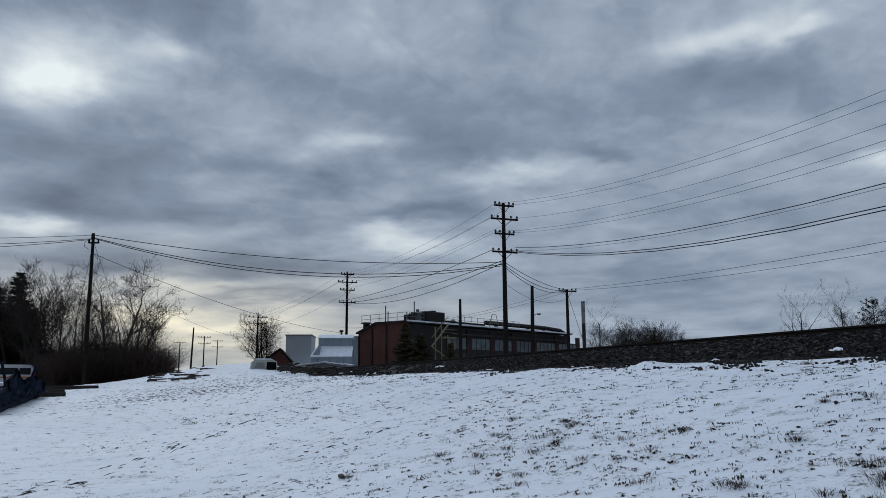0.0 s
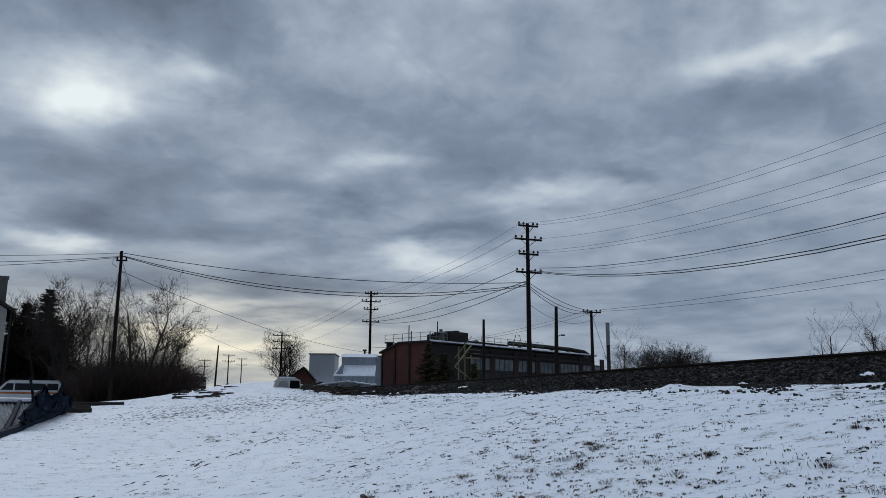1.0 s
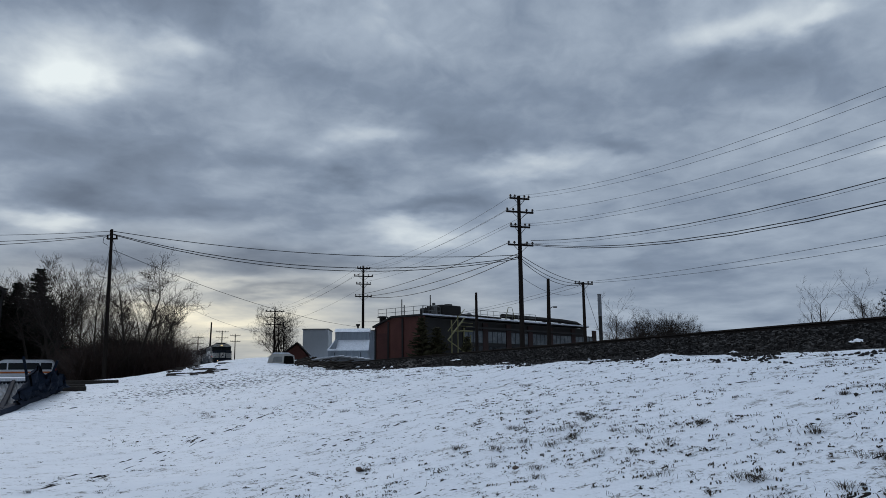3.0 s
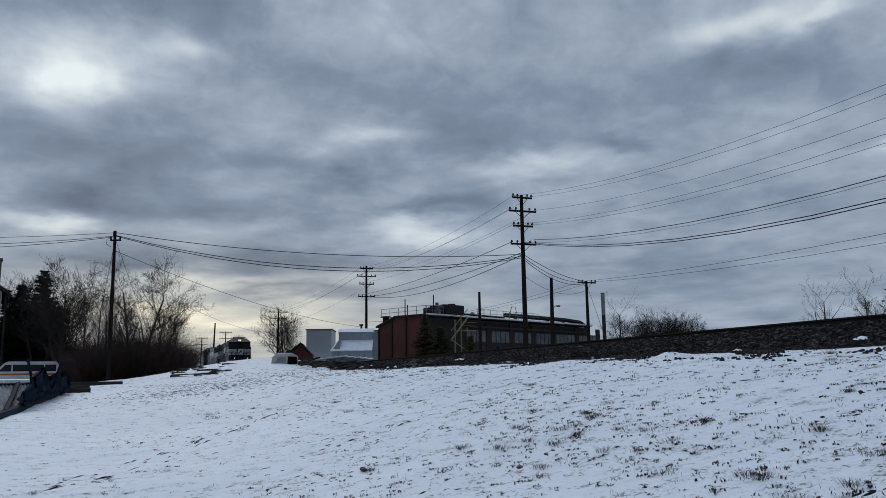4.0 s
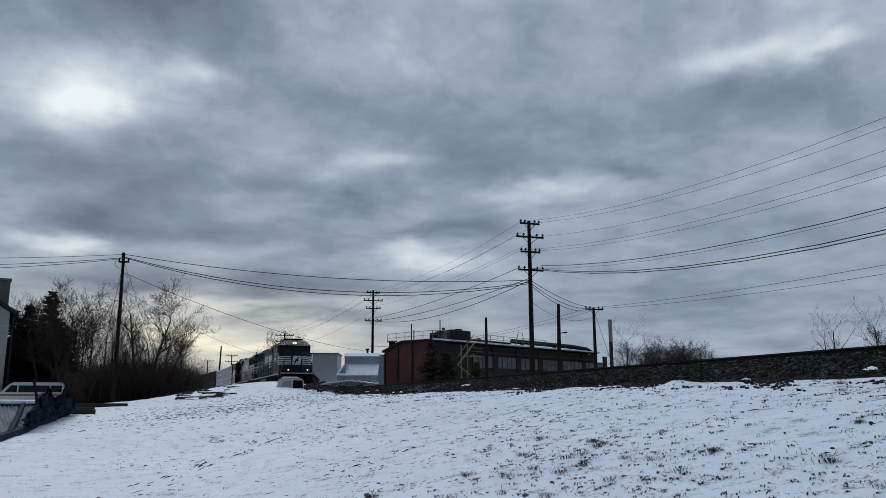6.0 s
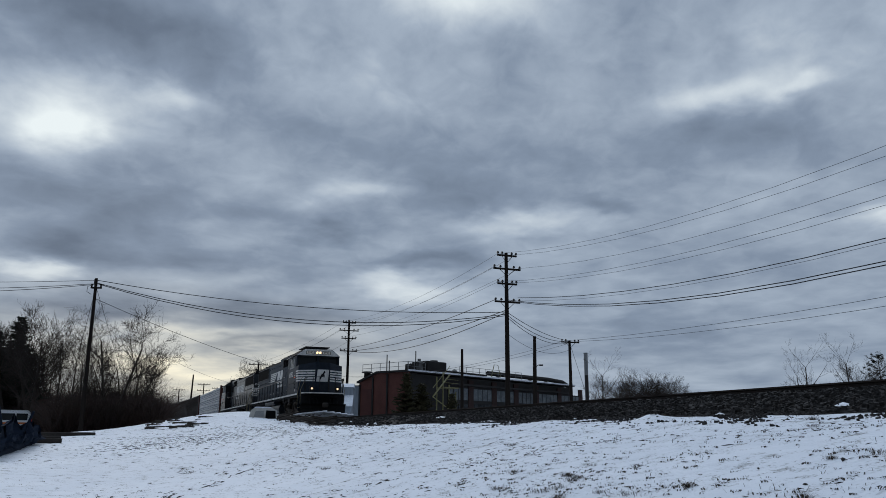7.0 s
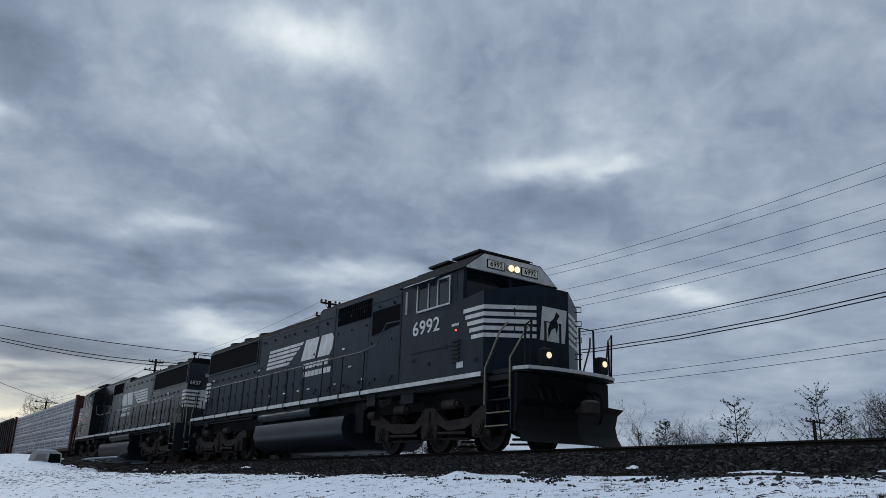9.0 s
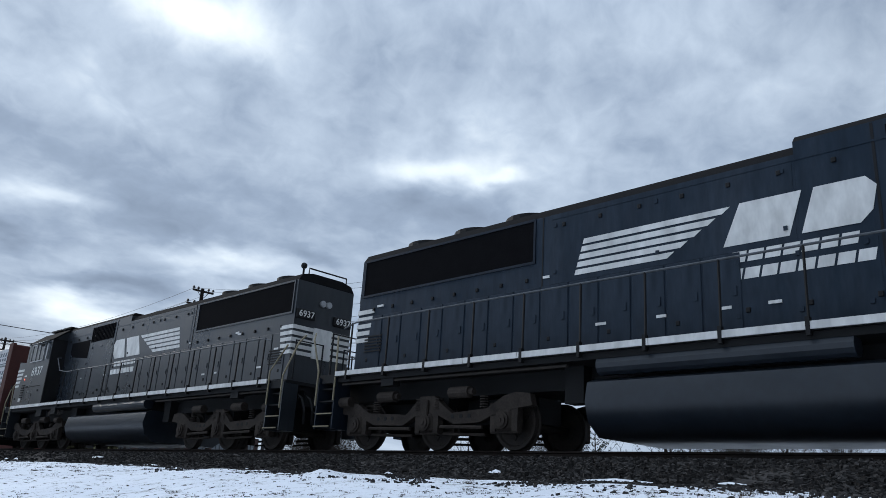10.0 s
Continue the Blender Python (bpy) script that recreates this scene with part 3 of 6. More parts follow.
def flecks():
    """Dark bits of leaf, soil and frozen footprints that break the snow."""
    rng = np.random.default_rng(21)
    V, F, n = [], [], 0

    def lump(x, y, lx, ly, h, turn):
        nonlocal n
        c, sn = math.cos(turn), math.sin(turn)
        z = ground_z(x, y)
        for k in range(7):
            a = k * 0.8976
            px, py = lx * math.cos(a) * rng.uniform(0.55, 1.1), ly * math.sin(a) * rng.uniform(0.55, 1.1)
            qx, qy = x + px * c - py * sn, y + px * sn + py * c
            V.append((qx, qy, ground_z(qx, qy) - 0.004))
        V.append((x, y, z + h))
        F.extend((n + k, n + (k + 1) % 7, n + 7) for k in range(7))
        n += 8

    made = 0
    while made < 5000:
        r = 4 + 44 * rng.random() ** 1.5
        b = rng.uniform(-33, 62)
        p = spot(b, r)
        d = p.x * NX + p.y * NY
        dens = noise.noise((p.x * 0.3, p.y * 0.3, 14)) + 0.6 * noise.noise((p.x * 1.1, p.y * 1.1, 18)) + 0.3
        if d > 9 or rng.random() > max(0.04, dens) * (0.12 + 0.88 * smooth01(-19, -8, b)):
            continue
        made += 1
        s = (0.006 + 0.022 * rng.random() ** 2.4) * (1 + r / 18)
        lump(p.x, p.y, s * rng.uniform(1, 2.6), s * 0.8, s * rng.uniform(0.05, 0.22), radians(YAW) + rng.normal(0, 0.7))
    # a worn rut that climbs the slope, and thin patches at the crest
    ways = ((-27, 11.0), (-21, 12.6), (-17, 14.3), (-12.5, 17.5), (-8.5, 22.5))
    for (b0, r0), (b1, r1) in zip(ways, ways[1:]):
        a, b = spot(b0, r0), spot(b1, r1)
        way = math.atan2(b.y - a.y, b.x - a.x)
        for k in range(16):
            p = a.lerp(b, rng.random())
            lump(p.x + rng.normal(0, 0.22), p.y + rng.normal(0, 0.22), rng.uniform(0.05, 0.28), rng.uniform(0.012, 0.035), 0.012, way + rng.normal(0, 0.12))
    for b0, r0, spread, count in ((-18.5, 31, 2.0, 480), (-13.5, 30, 2.4, 420), (-17.0, 36, 2.2, 420), (-20.5, 27, 1.4, 120), (-9, 27, 2.5, 160), (-11.5, 38, 3.0, 160), (-5, 33, 2.5, 120)):
        c = spot(b0, r0)
        for k in range(count):
            x, y = c.x + rng.normal(0, spread), c.y + rng.normal(0, spread * 1.3)
            lump(x, y, rng.uniform(0.03, 0.16), rng.uniform(0.008, 0.022), rng.uniform(0.004, 0.016), 0.35 + rng.normal(0, 0.35))
    me = wavy("snow_flecks", V, F, mat("wet_leaf_litter", (0.034, 0.027, 0.022), (0.013, 0.012, 0.012), 5, 0.9, 0, 0.2, 30, per=0.5, gloss=0.1))
    tagged(new("snow_flecks", me), "dark leaf litter and soil showing through snow", "leaf litter", kind="stuff")


flecks()
# ---------------------------------------------------------------- poles and wires
def ground_at(p):
    return Vector((p.x, p.y, ground_z(p.x, p.y)))


LINE = Vector((0.361, -0.933, 0))         # the way the power line runs
CROSS = Vector((0.933, 0.361, 0))


def utility_pole(bearing, r, top_el, arms, label, arm_len=2.2, lean=(0, 0), radius=0.165, across=CROSS, braces=True):
    """Wooden pole with crossarms at the given elevations; each arm carries pin insulators."""
    base = ground_at(spot(bearing, r))
    top = high(bearing, r, top_el) + Vector((lean[0], lean[1], 0))
    pole = thing("utility_pole", label, "utility pole", Matrix.Translation(base), "utility poles")
    H = top - base
    part("post", Shape().tube([(0, 0, -0.3), H * 0.5, H], [radius * 1.15, radius, radius * 0.75], 10), POLE, pole)
    for el in arms:
        z = EYE[2] + r * math.tan(radians(el)) - base.z
        c = H * (z / H.z)
        L = arm_len if not isinstance(arm_len, dict) else arm_len[el]
        sh = Shape()
        a, b = c - across * L / 2, c + across * L / 2
        off = LINE * 0.14
        sh.tube([a + off, b + off], 0.085, 4)
        arm = part("crossarm", sh, POLE, pole)
        if braces:
            part("brace", Shape().tube([c + off + Vector((0, 0, -0.55)), c + off - across * L * 0.3], 0.025, 4).tube([c + off + Vector((0, 0, -0.55)), c + off + across * L * 0.3], 0.025, 4), POLE, arm)
        for k in (-0.47, -0.25, 0.25, 0.47):
            q = c + off + across * L * k
            part("insulator", Shape().cyl(q + Vector((0, 0, 0.05)), q + Vector((0, 0, 0.13)), 0.03, n=6).cyl(q + Vector((0, 0, 0.13)), q + Vector((0, 0, 0.27)), 0.11, 0.06, 8), CERAMIC, arm)
    return pole, base


def wire(points, r=0.014, name="overhead_wire", label="thin black overhead power wire", sag=0.0, n=14):
    """A cable through two points with sag, or through three by a parabola."""
    pts = []
    if len(points) == 2:
        a, b = points
        pts = [a.lerp(b, i / n) - Vector((0, 0, 4 * sag * (i / n) * (1 - i / n))) for i in range(n + 1)]
    else:
        a, m, b = points
        tm = (m - a).xy.length / (b - a).xy.length
        k = (m.z - (a.z + (b.z - a.z) * tm)) / (tm * (tm - 1))
        for i in range(n + 1):
            t = i / n
            p = a.lerp(b, t)
            p.z = a.z + (b.z - a.z) * t + k * t * (t - 1)
            pts.append(p)
    return solid(name, Shape().tube(pts, r, 5), WIRE, label, "power line", group="overhead wires")


RB, RR = 4.6, 56.0
pole_main, base_main = utility_pole(RB, RR, 13.05, (12.84, 11.86, 10.78, 9.46), "tall dark wooden pole with four crossarms beyond the track", {12.84: 1.55, 11.86: 2.15, 10.78: 1.55, 9.46: 2.0})
utility_pole(-7.0, 100.0, 8.08, (7.86, 7.3, 6.73, 5.83), "wooden pole with four crossarms beside a metal shed", {7.86: 1.7, 7.3: 2.5, 6.73: 1.9, 5.83: 2.2})
pole_left, base_left = utility_pole(-24.4, 58.0, 10.1, (), "bare leaning wooden pole above the brush", 1.0, (-0.05, 0), 0.13)
part("pole_top_bracket", Shape().tube([(-0.05, -0.2, 10.0), (-0.05, -0.2, 10.35)], 0.05, 6).box(-0.35, 0.35, -0.12, 0.12, 9.72, 9.80).cyl((-0.32, 0, 9.8), (-0.32, 0, 10.02), 0.06, n=8).cyl((0.32, 0, 9.8), (0.32, 0, 10.02), 0.06, n=8).tube([(-0.3, 0, 9.3), (-0.62, 0, 9.5), (-0.6, 0, 9.85), (-0.3, 0, 9.95)], 0.018, 5), POLE, pole_left)
utility_pole(9.1, 75.0, 6.66, (6.52,), "shorter wooden pole with a single crossarm", 1.9)
pl, b_ = utility_pole(6.5, 60.0, 6.98, (), "bare dark pole with a small lamp bracket", 1.0, (0.1, 0), 0.16)
part("lamp_bracket", Shape().tube([(0.0, 0, 4.6), (0.35, 0, 4.85), (0.5, 0, 4.85)], 0.03, 5).box(0.42, 0.7, -0.1, 0.1, 4.78, 4.88), POLE, pl)
utility_pole(1.3, 80.0, 6.07, (), "thin dark pole behind the factory wall", 1.0)
utility_pole(-13.3, 140.0, 4.84, (4.72, 4.28, 3.8), "distant wooden pole with three crossarms", {4.72: 3.2, 4.28: 3.0, 3.8: 3.2})
utility_pole(-17.75, 150.0, 3.93, (), "distant bare leaning pole beside the railway", 1, (0.3, 0))
for b, r, e in ((-18.5, 230, 2.95), (-16.9, 215, 3.35), (-19.2, 290, 2.45), (-16.0, 260, 3.1), (-20.1, 250, 2.6)):
    utility_pole(b, r, e, (e - 0.08, e - 0.5), "far small wooden pole on the horizon", 3.2)
utility_pole(38.3, 70.0, 5.25, (5.1,), "low wooden pole among scrubby trees", 2.6)
utility_pole(-46.0, 70.0, 8.4, (8.15,), "wooden pole at the edge of the field", 2.0)
NEXT = base_main + LINE * 62
utility_pole(math.degrees(math.atan2(NEXT.x, NEXT.y)), NEXT.xy.length, math.degrees(math.atan2(12.9, NEXT.xy.length)), (), "tall wooden pole carrying the line on", 2.2)

for el0, el1, side in ((12.95, 18.18, -0.7), (12.95, 16.79, 0.7), (11.98, 16.5, 1.0), (10.9, 15.13, -0.7), (10.9, 14.85, 0.7), (9.6, 13.81, 0.9)):
    a = high(RB, RR, el0) + CROSS * side + LINE * 0.14
    m = a + LINE * 31.5
    m.z = EYE[2] + m.xy.length * math.tan(radians(el1)) if side == -0.7 else a.z - (high(RB, RR, 12.95).z - (EYE[2] + 30.8 * math.tan(radians(18.18)))) * (1.0 if el0 > 12 else 0.92 if el0 > 11.5 else 0.9)
    b = a + LINE * 62
    wire((a, m, b), 0.0085)
for el0, el1, th in ((9.85, 12.75, 0.02), (9.64, 11.15, 0.022), (9.58, 10.9, 0.022)):
    a = high(RB, RR, el0) + (CROSS * 0.9 if th < 0.021 else Vector())
    m = a + LINE * 31.5
    m.z = EYE[2] + m.xy.length * math.tan(radians(el1))
    wire((a, m, a + LINE * 62), th)
MB, MR = -7.0, 100.0
for (e0, s0), (e1, s1), sag, th in (((12.95, -0.7), (7.95, -0.7), 0.9, 0.011), ((12.95, 0.7), (7.95, 0.7), 0.9, 0.011), ((11.98, -1.0), (7.4, -1.0), 0.7, 0.011), ((11.98, 1.0), (7.4, 1.0), 0.7, 0.011),
                                    ((10.9, -0.7), (6.83, -0.7), 0.7, 0.011), ((9.6, -0.9), (5.93, -0.9), 0.5, 0.026), ((8.9, 0.0), (5.85, 0.4), 0.5, 0.03), ((8.75, 0.0), (5.8, 0.9), 1.0, 0.03)):
    wire((high(RB, RR, e0) + CROSS * s0, high(MB, MR, e1) + CROSS * s1), th, sag=sag)
for e1, e2, s in ((7.95, 4.8, -0.7), (7.95, 4.8, 0.7), (7.4, 4.4, -1.0), (6.83, 3.9, 0.8)):
    wire((high(MB, MR, e1) + CROSS * s, high(-13.3, 140, e2) + CROSS * s), 0.014, sag=0.7)
for e0, e1, sag, th in ((9.98, 8.75, 0.75, 0.024), (9.8, 8.6, 1.5, 0.026), (9.75, 8.5, 1.65, 0.026)):
    wire((high(-24.4, 58, e0), high(RB, RR, e1)), th, sag=sag)
for e0, e1, sag, th in ((9.98, 8.3, 0.5, 0.016), (9.75, 8.0, 0.7, 0.02), (9.7, 7.7, 0.8, 0.02)):
    wire((high(-24.4, 58, e0), high(-46, 70, e1)), th, sag=sag)
wire((high(-24.4, 58, 8.75), high(MB, MR, 3.6)), 0.018, sag=0.9)
wire((high(-24.4, 58, 7.6), high(-13.3, 140, 3.2)), 0.014, sag=1.2)
for e, x in ((9.6, -3.4), (9.3, -2.6), (9.5, 0.7)):
    a = high(-24.4, 58, e)
    wire((a, a + Vector((x, 5.0, -6.5))), 0.014, "guy_wire", "thin steel guy wire of a pole")
SB, SR = 9.1, 75.0
for e0, e1, sag in ((8.75, 6.62, 0.35), (8.55, 6.6, 0.6), (8.4, 6.5, 0.75)):
    wire((high(RB, RR, e0), high(SB, SR, e1)), 0.024, sag=sag)
wire((high(RB, RR, 7.2), high(SB, SR, 6.0)), 0.014, sag=0.8)
for e1, s in ((8.69, -0.6), (8.2, 0.6)):
    a = high(SB, SR, 6.6) + CROSS * s
    m = a + LINE * 34
    m.z = EYE[2] + m.xy.length * math.tan(radians(e1))
    wire((a, m, a + LINE * 75), 0.014)
    wire((a, high(MB, MR, 4.0) + CROSS * s), 0.014, sag=1.0)
wire((high(SB, SR, 6.5), high(10.3, 79, 2.4)), 0.018, "guy_wire", "thin steel guy wire of a pole")


# ---------------------------------------------------------------- trees
def bare_tree(seed, height, spread=0.55, twigs=1.0, trunks=1):
    """Meshes of trunk with limbs, and of the twig crown, about z = 0."""
    rng = random.Random(seed)
    wood, crown = Shape(), Shape()

    def grow(p, d, length, r, level):
        pts, rad = [p], [r]
        q, v = p.copy(), d.copy()
        n = 5 if level < 2 else 3
        kids = []
        for i in range(n):
            v = (v + Vector((rng.uniform(-1, 1), rng.uniform(-1, 1), rng.uniform(-0.3, 0.7))) * (0.035 + 0.028 * level)).normalized()
            q = q + v * length / n
            pts.append(q.copy())
            rad.append(r * (1 - 0.72 * (i + 1) / n))
            if level < 4:
                count = {0: 3 if i > 0 else 0, 1: 2, 2: 3, 3: 1}[level]
                for _ in range(count):
                    if rng.random() < 0.85 * twigs:
                        kids.append((q.copy(), v.copy(), (i + 1) / n, rad[-1]))
        (wood if level < 2 else crown).tube(pts, [max(x, 0.0075) for x in rad], 6 if level == 0 else 4 if level < 2 else 3, False)
        for kp, kv, f, kr in kids:
            side = kv.orthogonal().normalized()
            side.rotate(Matrix.Rotation(rng.uniform(0, 6.28), 3, kv))
            nd = (kv * (0.75 - 0.2 * spread) + side * (0.34 + spread * rng.uniform(0.5, 1.1)) + Vector((0, 0, 0.34))).normalized()
            grow(kp, nd, length * rng.uniform(0.34, 0.62) * (1.15 - 0.4 * f), max(kr * 0.55, 0.006), level + 1)

    for k in range(trunks):
        lean = Vector((rng.uniform(-0.25, 0.25), rng.uniform(-0.25, 0.25), 1)).normalized() if trunks > 1 else Vector((0, 0, 1))
        grow(Vector((0.35 * k, 0.2 * k, -0.2)), lean, height * 0.86 * rng.uniform(0.85, 1), 0.019 * height, 0)
    return wood.mesh("trunk", BARK), crown.mesh("crown", TWIG)


TREES = {}


def plant(kind, bearing, r, top_el, label, turn=0.0, group="bare trees"):
    if kind not in TREES:
        seed, hgt, spread, tw, tr = {"broad": (3, 10, 0.75, 1.0, 2), "tall": (11, 10, 0.45, 0.9, 1), "thin": (23, 10, 0.5, 0.55, 1), "thick": (31, 10, 0.6, 1.0, 3)}[kind]
        TREES[kind] = (hgt, *bare_tree(seed, hgt, spread, tw, tr))
    h0, wood, crown = TREES[kind]
    base = ground_at(spot(bearing, r))
    h = high(bearing, r, top_el).z - base.z
    k = h / h0
    tree = thing("bare_tree", label, "tree", Matrix.Translation(base) @ pose(0, 0, 0, 0, 0, turn) @ Matrix.Scale(k, 4), group)
    for nm, me in (("trunk", wood), ("crown", crown)):
        ob = new(nm, me)
        ob.parent = tree
    return tree


for kind, b, r, e, turn in (("broad", -22.9, 62, 7.9, 20), ("thick", -27.4, 74, 7.2, 80), ("tall", -26.0, 78, 5.6, 10), ("tall", -24.6, 82, 5.7, 150), ("broad", -28.4, 80, 6.5, 200), ("thick", -21.4, 70, 5.6, 140),
                            ("tall", -20.2, 76, 4.4, 60), ("thin", -25.2, 66, 5.6, 30), ("thick", -23.8, 88, 4.9, 250), ("broad", -26.6, 90, 5.2, 300), ("tall", -29.6, 90, 6.5, 10)):
    plant(kind, b, r, e, "leafless brown tree in the brush", turn)
plant("thick", -13.0, 150, 4.7, "leafless tree near the distant pole", 40)
plant("tall", -12.6, 152, 4.2, "leafless tree near the distant pole", 140)
plant("thin", 11.3, 105, 4.9, "thin leafless tree beside the factory", 20)
plant("broad", 11.9, 112, 4.2, "thin leafless tree beside the factory", 170)
for i, (b, e) in enumerate(((12.9, 3.5), (13.5, 3.85), (14.1, 3.95), (14.7, 3.9), (15.4, 3.7), (16.1, 3.45), (16.7, 3.1), (13.2, 3.2), (15.0, 3.4))):
    plant("thick", b, 190 + 8 * (i % 3), e, "distant leafless tree on the horizon", 47 * i, "distant trees")
for i, (kind, b, r, e) in enumerate((("thin", 24.6, 55, 5.3), ("thin", 24.2, 57, 4.6), ("thin", 27.2, 58, 5.4), ("broad", 28.2, 60, 4.8), ("broad", 29.9, 60, 4.7), ("thin", 30.9, 58, 4.9), ("broad", 31.9, 62, 4.5),
                                       ("thin", 35.4, 58, 4.8), ("thin", 37.3, 64, 4.8), ("broad", 41.8, 58, 6.3), ("thick", 43.5, 60, 6.2), ("broad", 46.0, 58, 6.4), ("thick", 49.0, 58, 6.0))):
    plant(kind, b, r, e, "scrubby leafless tree beyond the track", 71 * i, "scrub trees")


def conifer(bearing, r, top_el, width, label, material=NEEDLE, seed=1):
    rng = random.Random(seed)
    base = ground_at(spot(bearing, r))
    h = high(bearing, r, top_el).z - base.z
    tree = thing("conifer", label, "tree", Matrix.Translation(base), "conifers")
    part("trunk", Shape().tube([(0, 0, -0.2), (0, 0, h)], [0.2, 0.02], 7), BARK, tree)
    sh, limbs = Shape(), Shape()
    z = 0.5
    while z < h - 0.1:
        f = 1 - z / h
        for _ in range(6):
            a = rng.uniform(0, 6.28)
            L = width * (0.12 + 0.88 * f ** 0.9) * rng.uniform(0.5, 1.12)
            d = Vector((math.cos(a), math.sin(a), 0))
            tip = d * L + Vector((0, 0, z + L * rng.uniform(-0.15, 0.42)))
            p0 = Vector((0, 0, z))
            limbs.tube([p0, tip], [0.03, 0.008], 3, False)
            n = max(4, int(L * 9))
            for i in range(n):
                t = 0.15 + 0.85 * (i + rng.random()) / n
                c = p0.lerp(tip, t)
                w = 0.16 + 0.30 * (1 - t) * min(1, L)
                for s in (-1, 1):
                    e = c + d.cross(Vector((0, 0, 1))) * s * w * rng.uniform(0.6, 1.5) + d * rng.uniform(0, 0.22) + Vector((0, 0, rng.uniform(-0.16, 0.1)))
                    k = d * 0.06 + Vector((0, 0, 0.03))
                    sh.add([c - k, e, c + k, c + Vector((0, 0, -0.12))], [(0, 1, 2), (0, 3, 1), (2, 1, 3)])
        z += 0.13 + 0.10 * rng.random()
    part("limbs", limbs, BARK, tree)
    part("crown", sh, material, tree)


conifer(-28.6, 86, 7.3, 3.4, "dark green spruce beside a white house", seed=2)
conifer(-29.8, 84, 6.3, 3.7, "dense dark green spruce near a van", seed=3)
conifer(-28.9, 83, 5.2, 3.6, "dense dark green spruce near a van", seed=4)
conifer(-30.6, 94, 5.9, 3.2, "dense dark green spruce near a van", seed=8)
conifer(-27.7, 86, 5.0, 3.0, "dense dark green spruce near a van", seed=12)


def young_pine(bearing, r, top_el, label, seed):
    """A lean young pine: rising limbs, each ending in loose needle clumps with sky between."""
    rng = random.Random(seed)
    base = ground_at(spot(bearing, r))
    h = high(bearing, r, top_el).z - base.z
    tree = thing("young_pine", label, "tree", Matrix.Translation(base), "young pines")
    part("trunk", Shape().tube([(0, 0, -0.2), (0.05, 0, h * 0.5), (0, 0, h * 0.97)], [0.07, 0.05, 0.012], 6), BARK, tree)
    limbs, crown = Shape(), Shape()

    def clump(c, size):
        for _ in range(5):
            d = Vector((rng.gauss(0, 1), rng.gauss(0, 1), rng.gauss(0.4, 1))).normalized() * size * rng.uniform(0.6, 1.2)
            k = d.orthogonal().normalized() * size * 0.22
            crown.add([c - k, c + d, c + k, c + d.cross(k).normalized() * size * 0.2], [(0, 1, 2), (0, 3, 1), (2, 1, 3)])

    z = h * 0.16
    while z < h * 0.95:
        f = 1 - z / h
        for _ in range(rng.randint(4, 6)):
            a = rng.uniform(0, 6.28)
            reach = h * (0.05 + 0.38 * f ** 0.8) * rng.uniform(0.5, 1.1)
            tip = Vector((math.cos(a) * reach, math.sin(a) * reach, z + reach * rng.uniform(0.45, 1.0)))
            limbs.tube([(0, 0, z), Vector((0, 0, z)).lerp(tip, 0.6) - Vector((0, 0, 0.05 * reach)), tip], [0.02, 0.012, 0.006], 3, False)
            for t in (0.35, 0.5, 0.65, 0.8, 0.92, 1.0):
                if rng.random() < 0.75:
                    clump(Vector((0, 0, z)).lerp(tip, t) + Vector((rng.gauss(0, 0.05), rng.gauss(0, 0.05), rng.gauss(0, 0.05))), rng.uniform(0.09, 0.19))
        z += h * rng.uniform(0.045, 0.075)
    clump(Vector((0, 0, h)), 0.14)
    part("limbs", limbs, BARK, tree)
    part("crown", crown, NEEDLE, tree)


young_pine(28.9, 62, 5.3, "small young pine among bare scrub", 1)
young_pine(33.5, 56, 6.8, "lean young pine beyond the track", 2)
young_pine(38.6, 60, 7.6, "tall lean young pine beside a low pole", 3)
young_pine(39.9, 62, 6.0, "young pine beside a low pole", 4)
young_pine(42.6, 60, 6.4, "lean young pine beyond the track", 5)
OLIVE = mat("olive_needles", (0.060, 0.048, 0.018), (0.030, 0.030, 0.014), 2, 0.85, 0, 0, 40, per=0.3)
conifer(-2.7, 84, 4.3, 2.3, "olive-brown evergreen against the brick wall", OLIVE, 5)
conifer(-1.6, 85, 3.7, 2.2, "olive-brown evergreen against the brick wall", OLIVE, 6)
conifer(0.6, 84, 2.9, 1.5, "low olive evergreen by the factory stairs", OLIVE, 7)


